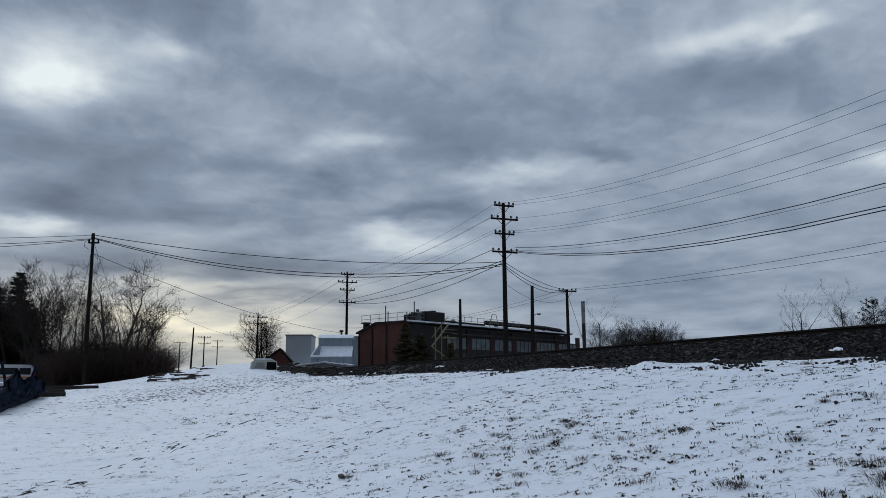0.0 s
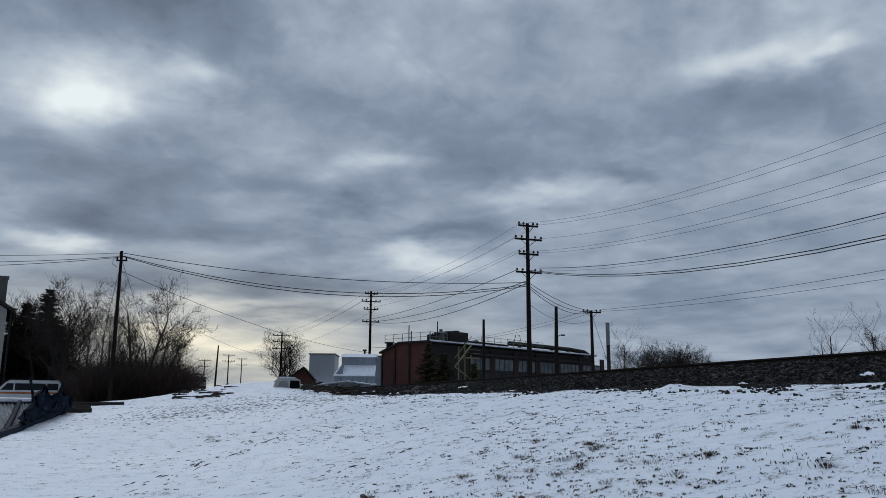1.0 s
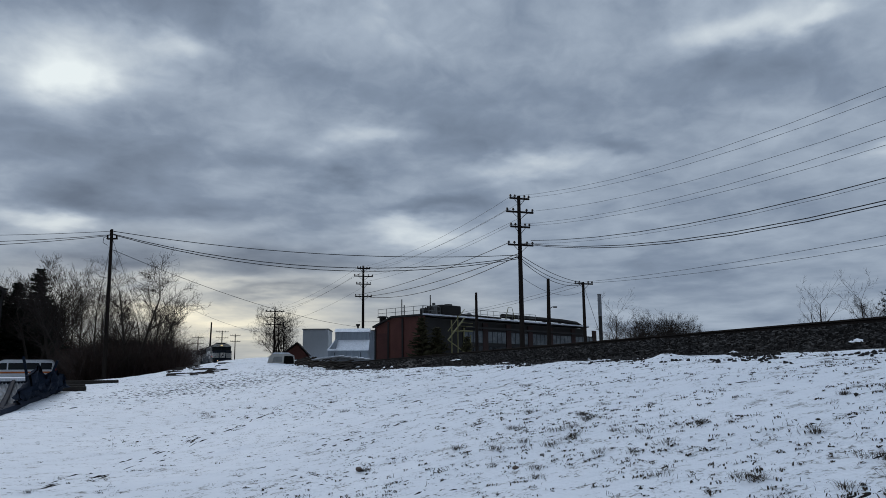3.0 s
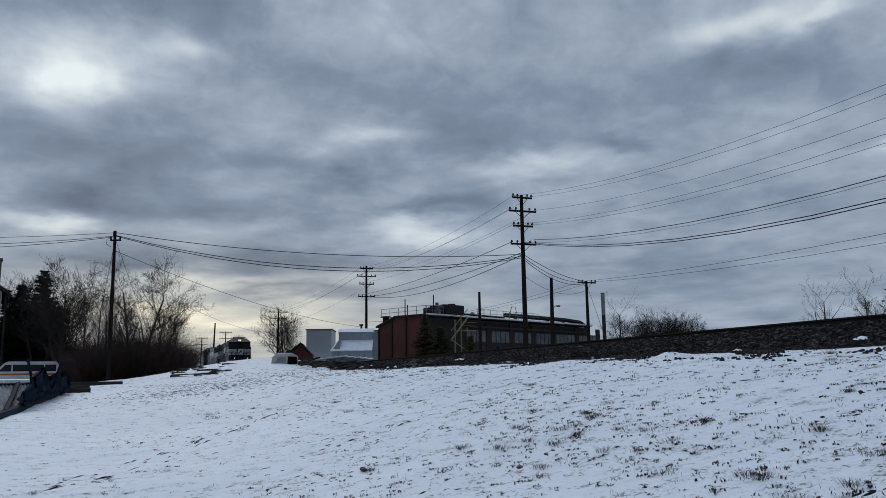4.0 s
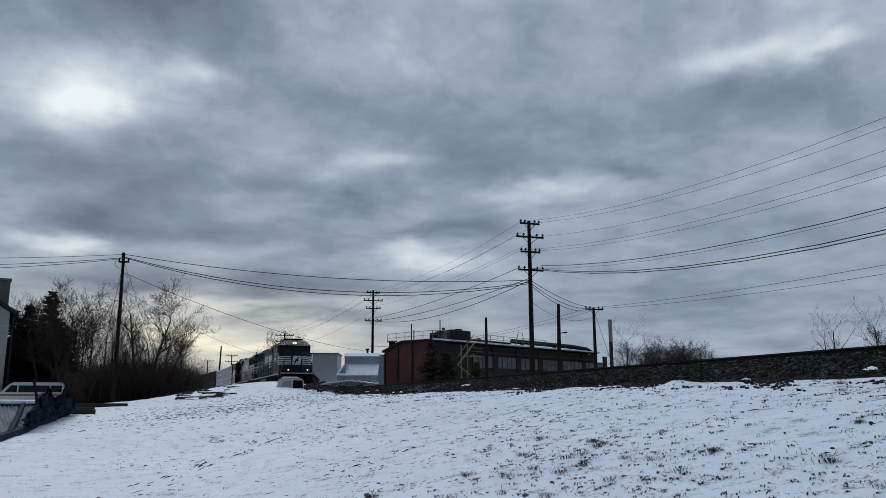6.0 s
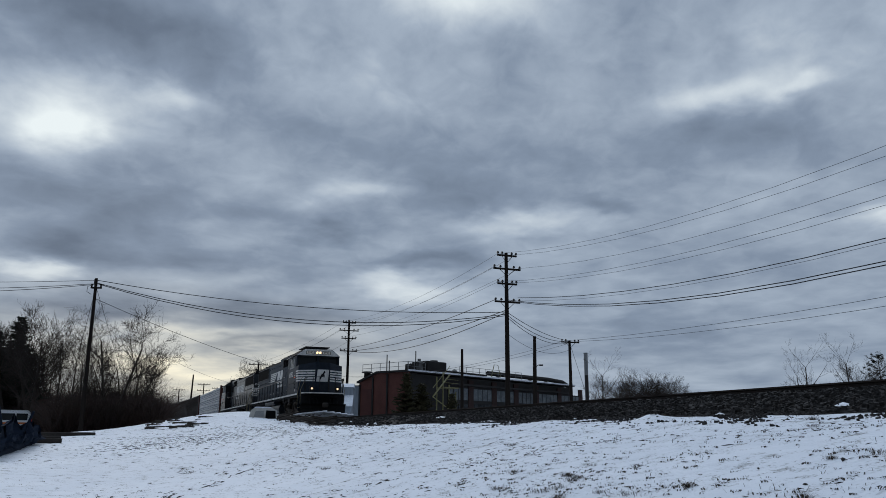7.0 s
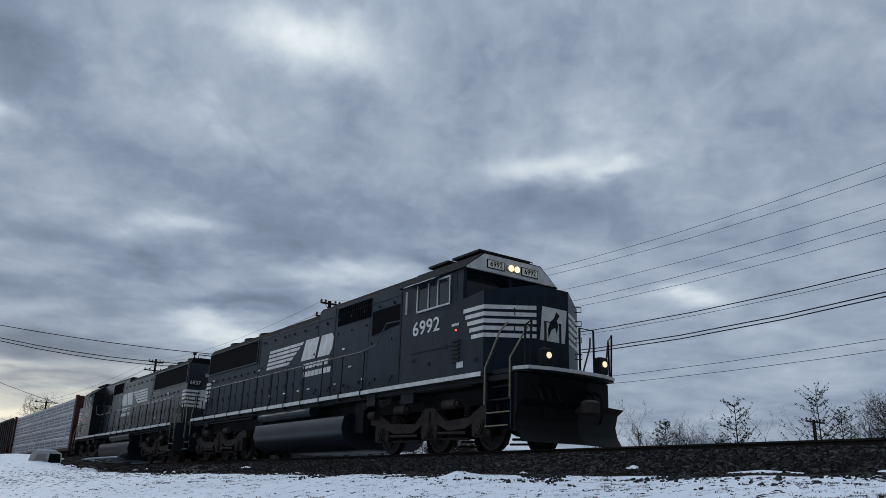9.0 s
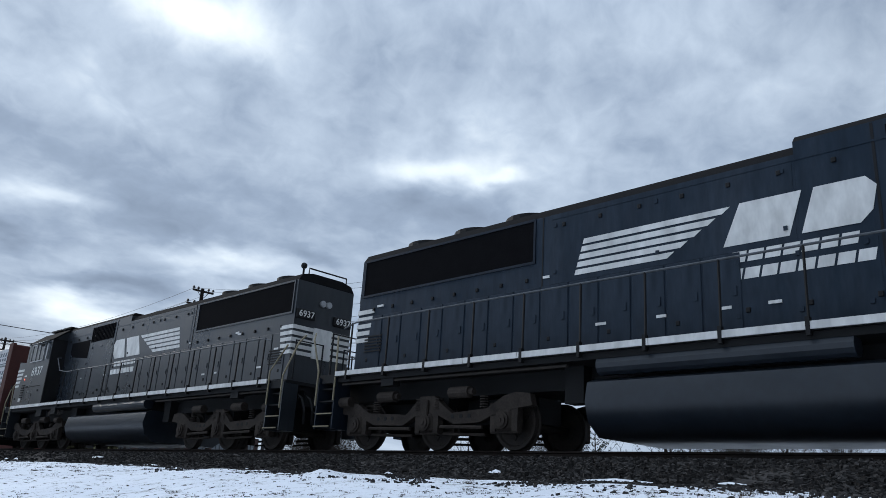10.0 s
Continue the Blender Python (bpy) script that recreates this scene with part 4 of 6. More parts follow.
def brush(name, lo, hi, r0, r1, h, count, material, label, seed):
    """Tangled winter scrub: fans of thin stems."""
    rng = np.random.default_rng(seed)
    V, F, n = [], [], 0
    for _ in range(count):
        b, r = rng.uniform(lo, hi), rng.uniform(r0, r1)
        p = ground_at(spot(b, r))
        if r > 50 and 4.0 < p.x * NX + p.y * NY - bend(p.x * DX + p.y * DY) < 20 or (b < -26.3 and r < 79):
            continue
        hh = h * rng.uniform(0.35, 1.1)
        for _ in range(9):
            w = 0.012 + 0.01 * rng.random()
            a = rng.uniform(0, 6.28)
            lx, ly = rng.normal(0, 0.6) * hh, rng.normal(0, 0.6) * hh
            x, y = p.x + rng.normal(0, 0.15), p.y + rng.normal(0, 0.15)
            dx, dy = math.cos(a) * w, math.sin(a) * w
            mx, my, mz = x + lx * 0.4, y + ly * 0.4, p.z + hh * 0.6
            V += [(x - dx, y - dy, p.z - 0.1), (x + dx, y + dy, p.z - 0.1), (mx + dx, my + dy, mz), (mx - dx, my - dy, mz), (x + lx, y + ly, p.z + hh)]
            F += [(n, n + 1, n + 2, n + 3), (n + 3, n + 2, n + 4)]
            n += 5
            for _ in range(3):
                t = rng.uniform(0.3, 0.95)
                ax, ay, az = x + lx * t * 0.8, y + ly * t * 0.8, p.z + hh * t
                ex, ey, ez = ax + rng.normal(0, 0.25) * hh, ay + rng.normal(0, 0.25) * hh, az + rng.uniform(0, 0.3) * hh
                V += [(ax - dx * 0.6, ay - dy * 0.6, az), (ax + dx * 0.6, ay + dy * 0.6, az), (ex, ey, ez)]
                F += [(n, n + 1, n + 2)]
                n += 3
    tagged(new(name, wavy(name, V, F, material)), label, "brush", kind="stuff")


brush("brush_thicket", -33, -19.5, 60, 84, 2.5, 4200, BRUSH, "dense reddish-brown winter brush", 1)
brush("distant_thicket", -34, -19.5, 88, 130, 5.0, 3000, BRUSH, "dense dark brown winter woodland undergrowth", 2)
brush("far_scrub", 12.4, 17.2, 150, 190, 3.6, 420, BRUSH, "grey-brown scrub on the horizon", 3)
brush("trackside_scrub", 26, 52, 52, 64, 1.9, 260, TWIG, "leafless scrub beyond the track", 4)
brush("weeds", -19.5, -12, 95, 140, 0.8, 400, BRUSH, "brown weeds beside the railway", 5)


# ---------------------------------------------------------------- factory
BRICK = mat("dull_red_brick", (0.15, 0.055, 0.042), (0.095, 0.038, 0.032), 0.5, 0.85, 0, 0.3, 12)
CONC = mat("grey_concrete", (0.22, 0.22, 0.21), (0.14, 0.14, 0.135), 0.8, 0.85, 0, 0.2, 10)
PANE = mat("milky_pane", (0.20, 0.22, 0.23), (0.06, 0.07, 0.08), 0.7, 0.25, 0, 0, 4)
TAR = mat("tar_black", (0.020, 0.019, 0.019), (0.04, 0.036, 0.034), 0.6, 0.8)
SNOWCAP = mat("roof_snow", (0.80, 0.82, 0.86), (0.66, 0.69, 0.74), 2, 0.7, 0, 0.2, 10)
OLIVEST = mat("yellow_green_steel", (0.27, 0.245, 0.11), (0.17, 0.155, 0.08), 2, 0.6)


def factory():
    c = spot(-2.6, 90)
    rz = 90 - 41
    z0 = 1.9
    fac = thing("factory", "long low red-brick factory with window bands and rooftop plant", "factory", pose(c.x, c.y, z0, 0, 0, rz))
    L, W, H = 35.0, 8.1, 6.75        # x along the window side, y along the brick end
    part("wall", Shape().prism([(0.3, 0), (W, 0), (W, H - 1.25), (5.0, H - 0.24), (0.3, H - 0.24)], "x", 0.3, L), TAR, fac, "dark masonry wall")
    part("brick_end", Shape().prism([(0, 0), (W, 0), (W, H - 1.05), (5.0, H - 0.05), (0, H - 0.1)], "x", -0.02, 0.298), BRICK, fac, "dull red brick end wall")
    for y in (0.02, 3.2, 5.6, W - 0.25):
        part("pilaster", Shape().box(-0.14, -0.022, y, y + 0.22, 0, H - 0.2 if y < 5 else H - 0.3 - 0.34 * (y - 5)), TAR, fac)
    part("end_door", Shape().box(-0.10, -0.024, 5.9, 7.5, 0.9, 4.9), mat("dull_red_door", (0.11, 0.040, 0.032), (0.08, 0.030, 0.026), 0.7, 0.7), fac, "tall dull red loading door")
    part("roof", Shape().prism([(-0.2, H - 0.09), (5.0, H - 0.045), (W + 0.2, H - 1.12), (W + 0.2, H - 0.9), (5.0, H + 0.16), (-0.2, H + 0.12)], "x", -0.3, L + 0.3), TAR, fac)
    part("corner_vent", Shape().cyl((0.6, W - 0.7, H - 1.0), (0.6, W - 0.7, H + 0.15), 0.42, n=10).cyl((0.6, W - 0.7, H + 0.15), (0.6, W - 0.7, H + 0.3), 0.75, 0.5, 10), TAR, fac)
    part("snowy_eave", Shape().box(-0.3, L + 0.3, -0.30, -0.2, H + 0.0, H + 0.17), SNOWCAP, fac, "snow along the roof edge")
    # window bands between brick piers
    x = 7.2
    while x < L - 2:
        n = 4 if x < 24 else 5
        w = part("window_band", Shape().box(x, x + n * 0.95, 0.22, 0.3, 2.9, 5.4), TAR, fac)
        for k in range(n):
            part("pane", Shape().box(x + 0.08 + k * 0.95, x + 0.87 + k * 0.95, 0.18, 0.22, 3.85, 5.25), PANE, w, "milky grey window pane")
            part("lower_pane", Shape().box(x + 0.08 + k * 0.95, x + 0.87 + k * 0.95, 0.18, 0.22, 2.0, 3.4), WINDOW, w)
        part("pier", Shape().box(x + n * 0.95, x + n * 0.95 + 1.0, 0.12, 0.3, 0, 6.3), mat("dark_brick", (0.060, 0.030, 0.026), (0.035, 0.022, 0.020), 0.6, 0.85, 0, 0.3, 12), fac)
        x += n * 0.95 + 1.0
    part("dock_wall", Shape().box(12, L, -1.3, 0.12, 0, 1.9), CONC, fac, "grey concrete loading wall")
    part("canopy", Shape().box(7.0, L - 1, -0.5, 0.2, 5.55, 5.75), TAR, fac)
    # rooftop plant
    t = part("cooling_tower", Shape().box(6.0, 9.6, 2.5, 5.2, H + 0.3, H + 1.75, 0.08).box(4.6, 6.0, 2.7, 5.0, H + 0.1, H + 1.35, 0.05), TAR, fac, "black rooftop cooling unit")
    part("fan_cowl", Shape().cyl((8.6, 3.8, H + 1.75), (8.6, 3.8, H + 2.0), 0.5, n=14), TAR, t)
    v = part("roof_ventilator", Shape().cyl((3.4, 1.5, H), (3.4, 1.5, H + 1.2), 0.5, 0.4, 10).cyl((3.4, 1.5, H + 1.25), (3.4, 1.5, H + 1.45), 0.7, 0.15, 10).cyl((3.4, 1.5, H + 1.45), (3.4, 1.5, H + 1.7), 0.2, n=8), CONC, fac)
    for x, h in ((-0.4, 2.1), (-0.2, 1.4), (2.0, 2.6), (1.6, 1.2)):
        part("vent_pipe", Shape().cyl((x + 0.8, 3.5 - x, H - 0.1), (x + 0.8, 3.5 - x, H + h), 0.07, n=6), TAR, fac)
    for y0, y1, x0, x1 in ((0.2, W - 0.4, 0.1, 0.1), (0.1, 0.1, 0.1, 3.0), (-0.1, -0.1, 9.0, 22.0)):
        sh = Shape()
        a, b = Vector((x0, y0, H + 0.1)), Vector((x1, y1, H + 0.1))
        n = max(3, int((b - a).length / 1.3))
        for k in range(n + 1):
            p = a.lerp(b, k / n)
            sh.tube([p, p + Vector((0, 0, 1.0))], 0.03, 4)
        for h in (0.5, 1.0):
            sh.tube([a + Vector((0, 0, h)), b + Vector((0, 0, h))], 0.03, 4)
        part("roof_railing", sh, CONC, fac, "thin grey roof railing")
    part("roof_duct", Shape().tube([(16, 1.0, H + 0.75), (30, 1.0, H + 0.7), (33.5, 0.8, H + 0.5), (35.0, 0.6, H - 0.1)], 0.3, 8).tube([(8, 1.2, H + 0.5), (16, 1.2, H + 0.45)], 0.12, 6), TAR, fac)
    for x in (10.5, 19.5, 27.0, 31):
        part("roof_vent", Shape().cyl((x, 2, H), (x, 2, H + 0.7), 0.25, n=8).cyl((x, 2, H + 0.7), (x, 2, H + 0.95), 0.4, 0.1, 8), CONC, fac)
    part("roof_ladder", Shape().tube([(15.4, 0, H), (16.1, 0, H + 1.8), (16.9, 0, H + 1.8), (17.6, 0, H)], 0.05, 4).tube([(15.7, 0, H + 0.7), (17.3, 0, H + 0.7)], 0.04, 4), OLIVEST, fac)
    # outside stair of yellow-green steel
    st = part("stair_tower", Shape().box(3.2, 3.32, -1.5, -1.38, 0, 6.2).box(5.4, 5.52, -1.5, -1.38, 0, 5.4).box(4.3, 4.4, -1.5, -1.4, 0, 6.8).box(6.6, 6.72, -1.5, -1.38, 0, 4.6), OLIVEST, fac, "yellow-green steel outside stair")
    part("stair_flight", Shape().tube([(2.6, -1.45, 3.9), (5.6, -1.45, 6.6)], 0.09, 4).tube([(2.6, -1.45, 4.9), (5.6, -1.45, 7.6)], 0.04, 4).tube([(5.4, -1.45, 2.6), (2.6, -1.45, 3.9)], 0.07, 4), OLIVEST, st)
    part("stair_landing", Shape().box(4.6, 7.0, -1.6, -0.2, 5.0, 5.12).tube([(4.6, -1.55, 6.0), (7.0, -1.55, 6.0)], 0.035, 4).tube([(4.6, -1.55, 5.6), (7.0, -1.55, 5.6)], 0.03, 4), OLIVEST, st)
    # low platform before the brick end
    part("platform", Shape().box(-3.2, -0.3, 0.5, W - 1, 0.9, 1.05), CONC, fac)
    sh = Shape()
    for k in range(6):
        sh.tube([(-3.1, 0.8 + 1.2 * k, 0), (-3.1, 0.8 + 1.2 * k, 1.1)], 0.05, 4)
    part("platform_post", sh, TAR, fac)
    part("lean_to", Shape().box(L + 0.05, L + 4.5, 0.5, 5, 0, 3.6).box(L + 0.3, L + 4.7, 0.3, 5.2, 3.6, 3.75), CONC, fac, "low grey annex")


factory()
stk = thing("metal_chimney", "slim pale metal chimney beside the factory", "chimney", Matrix.Translation(spot(10.22, 108, 1.9)))
part("flue", Shape().cyl((0, 0, 0), (0, 0, 7.6), 0.25, n=14), TAR, stk, "dark lower flue")
part("flue_cap", Shape().cyl((0, 0, 7.6), (0, 0, 10.5), 0.26, n=14).cyl((0, 0, 10.5), (0, 0, 10.6), 0.3, n=14), mat("pale_sheet", (0.24, 0.25, 0.26), None, 1, 0.5), stk)


def sheds():
    sheet = mat("pale_blue_sheet", (0.40, 0.45, 0.50), (0.30, 0.34, 0.39), 0.7, 0.5, 0.1, 0.1, 4, (6, 6, 0.3))
    c = spot(-9.5, 86)
    s = thing("metal_shed", "pale blue-grey sheet metal shed with raised ridge", "shed", pose(c.x, c.y, 1.9, 0, 0, 3))
    part("wall", Shape().prism([(0, 0), (4.3, 0), (4.3, 2.6), (0, 2.6)], "y", 0, 5).prism([(0, 2.6), (0.9, 3.9), (0.9, 2.6)], "y", 0.01, 4.99), sheet, s)
    part("lower_roof", Shape().add([(-0.1, -0.25, 2.55), (4.4, -0.25, 2.55), (4.4, 1.6, 3.75), (0.55, 1.6, 3.75), (-0.1, -0.25, 2.63), (4.4, -0.25, 2.63), (4.4, 1.6, 3.83), (0.55, 1.6, 3.83)], [(3, 2, 1, 0), (4, 5, 6, 7), (0, 1, 5, 4), (1, 2, 6, 5), (2, 3, 7, 6), (3, 0, 4, 7)]), SNOWCAP, s, "snow-covered lean-to roof")
    part("ridge_box", Shape().box(0.6, 4.3, 1.6, 4.2, 2.6, 4.7), sheet, s)
    part("upper_roof", Shape().prism([(1.4, 4.7), (4.4, 4.7), (2.9, 5.15)], "x", 0.5, 4.4), SNOWCAP, s)
    part("shed_door", Shape().box(0.7, 0.75, -0.03, 0, 0, 2.4).box(3.5, 3.55, -0.03, 0, 0, 2.4), TAR, s)
    c = spot(-7.2, 96)
    g = thing("grey_shed", "blue-grey metal building with a roof vent", "shed", pose(c.x, c.y, 1.9))
    part("wall", Shape().box(-0.7, 1.9, 0, 5, 0, 5.3), sheet, g)
    part("roof", Shape().box(-0.8, 2.0, -0.1, 5.1, 5.3, 5.4), CONC, g)
    part("vent", Shape().cyl((-0.4, 1, 5.4), (-0.4, 1, 6.0), 0.12, n=8).cyl((-0.4, 1, 6.0), (-0.4, 1, 6.2), 0.25, n=8), TAR, g)
    c = spot(-11.3, 108)
    w = thing("white_storehouse", "plain pale white building on a brick base", "building", pose(c.x, c.y, 1.9, 0, 0, 4))
    part("upper_wall", Shape().box(0, 3.4, 0, 6, 2.3, 6.2), mat("off_white_sheet", (0.62, 0.65, 0.68), (0.52, 0.55, 0.58), 0.5, 0.6), w)
    part("base_wall", Shape().box(-0.4, 4.5, -0.6, 6, 0, 2.25), BRICK, w)
    part("base_roof", Shape().box(-0.5, 4.6, -1.0, 0, 2.26, 2.4), SNOWCAP, w)
    part("roof", Shape().box(-0.1, 3.5, -0.1, 6.1, 6.2, 6.32), CONC, w)
    c = spot(-13.0, 100)
    b = thing("brick_gable_house", "small dark red brick gabled building", "building", pose(c.x, c.y, 1.9, 0, 0, 8) @ Matrix.Scale(1.35, 4))
    part("wall", Shape().prism([(0, 0), (2.6, 0), (2.6, 1.9), (1.7, 2.9), (0, 1.6)], "y", 0, 5), BRICK, b)
    part("roof", Shape().prism([(-0.1, 1.58), (1.7, 2.98), (2.75, 1.85), (2.75, 1.95), (1.7, 3.1), (-0.1, 1.7)], "y", -0.15, 5.1), TAR, b)
    part("lean_to_roof", Shape().prism([(2.7, 1.2), (5.6, 1.7), (5.6, 1.8), (2.7, 1.3)], "y", -0.6, 2), TAR, b)


sheds()


# ---------------------------------------------------------------- house and van at the edge of the field
def house():
    c = spot(-30.95, 79)
    siding = mat("grey_white_siding", (0.48, 0.47, 0.43), (0.38, 0.37, 0.34), 0.6, 0.7, 0, 0.2, 6, (0.2, 0.2, 8))
    h = thing("white_house", "pale clapboard house with a tall chimney", "house", pose(c.x, c.y, 1.3, 0, 0, 31) @ Matrix.Scale(1.31, 4))
    part("wall", Shape().prism([(0, 0), (0, 6.3), (-4.5, 9.3), (-9, 6.3), (-9, 0)], "y", 0, 9), siding, h)
    part("roof", Shape().prism([(0.35, 6.15), (-4.5, 9.4), (-9.35, 6.15), (-9.35, 6.4), (-4.5, 9.65), (0.35, 6.4)], "y", -0.35, 9.35), TAR, h)
    part("foundation", Shape().box(-9.05, 0.05, -0.05, 9.05, -0.4, 0.9), BRICK, h)
    part("chimney", Shape().box(-0.80, -0.15, 1.5, 2.2, 5.5, 8.65).box(-0.86, -0.09, 1.44, 2.26, 8.65, 8.8), CONC, h, "pale grey masonry chimney")
    part("downpipe", Shape().tube([(0.25, 0.1, 0.2), (0.25, 0.1, 6.0), (0.45, -0.2, 6.25)], 0.07, 6), TAR, h)
    part("gutter", Shape().box(0.28, 0.45, -0.4, 9.4, 6.08, 6.22), TAR, h)
    for z in (1.8, 4.2):
        w = part("window", Shape().box(-3.6, -2.5, -0.06, 0.02, z, z + 1.5), WINDOW, h)
        part("frame", Shape().box(-3.68, -3.6, -0.09, 0, z - 0.08, z + 1.58).box(-2.5, -2.42, -0.09, 0, z - 0.08, z + 1.58).box(-3.6, -2.5, -0.09, 0, z + 1.5, z + 1.58).box(-3.6, -2.5, -0.09, 0, z - 0.08, z), WHITE, w)
    c = spot(-30.2, 98)
    g = thing("dark_house", "dark stone house with a snowy roof", "house", pose(c.x, c.y, 1.5, 0, 0, 31))
    part("wall", Shape().box(-6, 0.6, 0, 7, 0, 5.4), mat("dark_stone", (0.05, 0.045, 0.042), (0.12, 0.11, 0.10), 1.5, 0.9), g)
    part("roof", Shape().prism([(0.9, 5.3), (-2.8, 7.2), (-6.3, 5.3), (-6.3, 5.5), (-2.8, 7.4), (0.9, 5.5)], "y", -0.3, 7.3), TAR, g)
    part("chimney", Shape().box(-1.2, -0.5, 0.5, 1.1, 5.5, 7.4), CONC, g)


def van():
    c = ground_at(spot(-29.55, 74))
    white = mat("van_white", (0.70, 0.71, 0.72), (0.60, 0.61, 0.62), 1.0, 0.35, 0, 0)
    v = thing("passenger_van", "white passenger van with an orange side stripe, parked", "van", pose(c.x, c.y, c.z, 0, 0, 29.5 + 180))
    side = [(2.95, 0.42), (2.98, 0.95), (2.0, 1.16), (1.25, 1.98), (1.0, 2.08), (-2.55, 2.08), (-2.72, 1.95), (-2.85, 0.45)]
    part("body", Shape().prism(side, "y", -0.98, 0.98), white, v)
    part("roof", Shape().prism([(1.15, 2.05), (0.95, 2.13), (-2.5, 2.13), (-2.65, 2.05)], "y", -0.85, 0.85), white, v)
    for s in (-1, 1):
        for x0, x1, k in ((0.72, 1.62, 1), (-0.55, 0.62, 0), (-1.62, -0.65, 0), (-2.55, -1.72, 0)):
            ring = [(x0, 1.32), (x1, 1.32), (x1 - (0.45 if k else 0), 1.86), (x0, 1.86)]
            part("side_window", Shape().prism(ring, "y", s * 0.975, s * 0.99), WINDOW, v)
        part("stripe", Shape().box(-2.8, 2.6, s * 0.978, s * 0.988, 1.02, 1.16), mat("orange_stripe", (0.55, 0.16, 0.04), None, 1, 0.4), v, "orange stripe")
        for x in (-1.75, 1.95):
            w = part("wheel", Shape().cyl((x, s * 0.78, 0.36), (x, s * 1.0, 0.36), 0.36, n=18), DARK, v)
            part("rim", Shape().cyl((x, s * 1.0, 0.36), (x, s * 1.012, 0.36), 0.2, n=14), SILVER, w)
        part("tail_light", Shape().box(-2.88, -2.82, s * 0.8, s * 0.96, 1.0, 1.5), mat("red_lens", (0.4, 0.03, 0.02), None, 1, 0.3), v)
    part("windscreen", Shape().add([(1.98, -0.8, 1.2), (1.98, 0.8, 1.2), (1.3, 0.75, 1.94), (1.3, -0.75, 1.94)], [(0, 1, 2, 3)]).moved(Matrix.Translation((0.02, 0, 0.01))), WINDOW, v)
    part("bumper", Shape().box(2.95, 3.08, -0.95, 0.95, 0.4, 0.62).box(-3.0, -2.85, -0.95, 0.95, 0.4, 0.6), DARK, v)


house()
van()


# ---------------------------------------------------------------- collapsed shelter, derelict cap, debris
def shelter():
    tarp = mat("navy_tarp", (0.008, 0.013, 0.026), (0.018, 0.026, 0.042), 2, 0.8, 0, 0.3, 12, gloss=0.05)
    sheet = mat("ribbed_grey_sheet", (0.045, 0.05, 0.056), (0.26, 0.28, 0.31), 1.6, 0.6, 0.2, 0.1)
    a, b = ground_at(spot(-33.0, 18.5)), ground_at(spot(-27.4, 32))
    c, d = high(-27.2, 34, -0.15), high(-34.0, 24, -0.25)
    sh = thing("collapsed_shelter", "fallen ribbed roof with navy tarpaulin, dusted with snow", "shelter")
    s = Shape()
    n, m = 64, 2
    for i in range(n + 1):
        for j in range(m):
            p = a.lerp(b, i / n).lerp(d.lerp(c, i / n), j)
            s.v.append(tuple(p + Vector((0, 0, 0.05 + (0.04 if i % 2 else -0.02)))))
    for i in range(n):
        s.f.append((2 * i, 2 * i + 2, 2 * i + 3, 2 * i + 1))
    part("ribbed_sheet", s, sheet, sh, "grey corrugated sheet with snow")
    for p, q, r in ((a, b, 0.12), (a.lerp(b, 0.35), d.lerp(c, 0.55), 0.08), (b, c, 0.12), (d, c, 0.07), (a.lerp(b, 0.1), d.lerp(c, 0.2), 0.08)):
        part("beam", Shape().tube([p + Vector((0, 0, 0.12)), p.lerp(q, 0.5) + Vector((0, 0, 0.05)), q + Vector((0, 0, 0.1))], r, 6), tarp, sh, "navy wrapped beam")
    rng = random.Random(5)
    heights = (0.35, 0.7, 1.15, 0.55, 0.8, 0.45, 0.95, 0.6, 0.75, 0.4, 0.25)
    for lane, lo, hi in ((0.12, 0.42, 1.02), (0.5, 0.55, 1.0)):
        fold = Shape()
        cols, rows = 31, 7
        for i in range(cols):
            f = lo + (hi - lo) * i / (cols - 1)
            g = i / (cols - 1) * (len(heights) - 1)
            h = heights[int(g)] + (heights[min(int(g) + 1, len(heights) - 1)] - heights[int(g)]) * (g - int(g))
            p = a.lerp(b, f).lerp(d.lerp(c, f), lane)
            gz = ground_z(p.x, p.y)
            for j in range(rows):
                q = j / (rows - 1)
                lump = noise.noise((i * 0.55, j * 0.8, lane * 9))
                fold.v.append((p.x + 0.25 * lump + 0.25 * q, p.y + 0.35 * noise.noise((i * 0.7, j * 0.6, 3 + lane)) + 0.3 * q, gz + h * q * (1 - 0.25 * lump)))
        for i in range(cols - 1):
            for j in range(rows - 1):
                k = i * rows + j
                fold.f.append((k, k + rows, k + rows + 1, k + 1))
        nb = cols * rows
        fold.v += [(x + 0.02, y + 0.1, z) for x, y, z in fold.v]
        fold.f += [tuple(k + nb for k in reversed(q)) for q in fold.f[:]]
        part("tarpaulin", fold, tarp, sh, "crumpled navy tarpaulin")
    for f, lx, h in ((0.66, -0.25, 1.4), (0.9, 0.3, 1.2)):
        p = a.lerp(b, f).lerp(d.lerp(c, f), 0.3)
        p.z = ground_z(p.x, p.y)
        part("bent_post", Shape().tube([p, p + Vector((lx * 0.4, 0, h * 0.6)), p + Vector((lx, 0, h))], 0.045, 6), tarp, sh)
    part("snow_cover", Shape().tube([d + Vector((0, 0, 0.16)), d.lerp(c, 0.5) + Vector((0, 0, 0.12)), c + Vector((0, 0, 0.16))], [0.06, 0.10, 0.05], 6), SNOWCAP, sh)
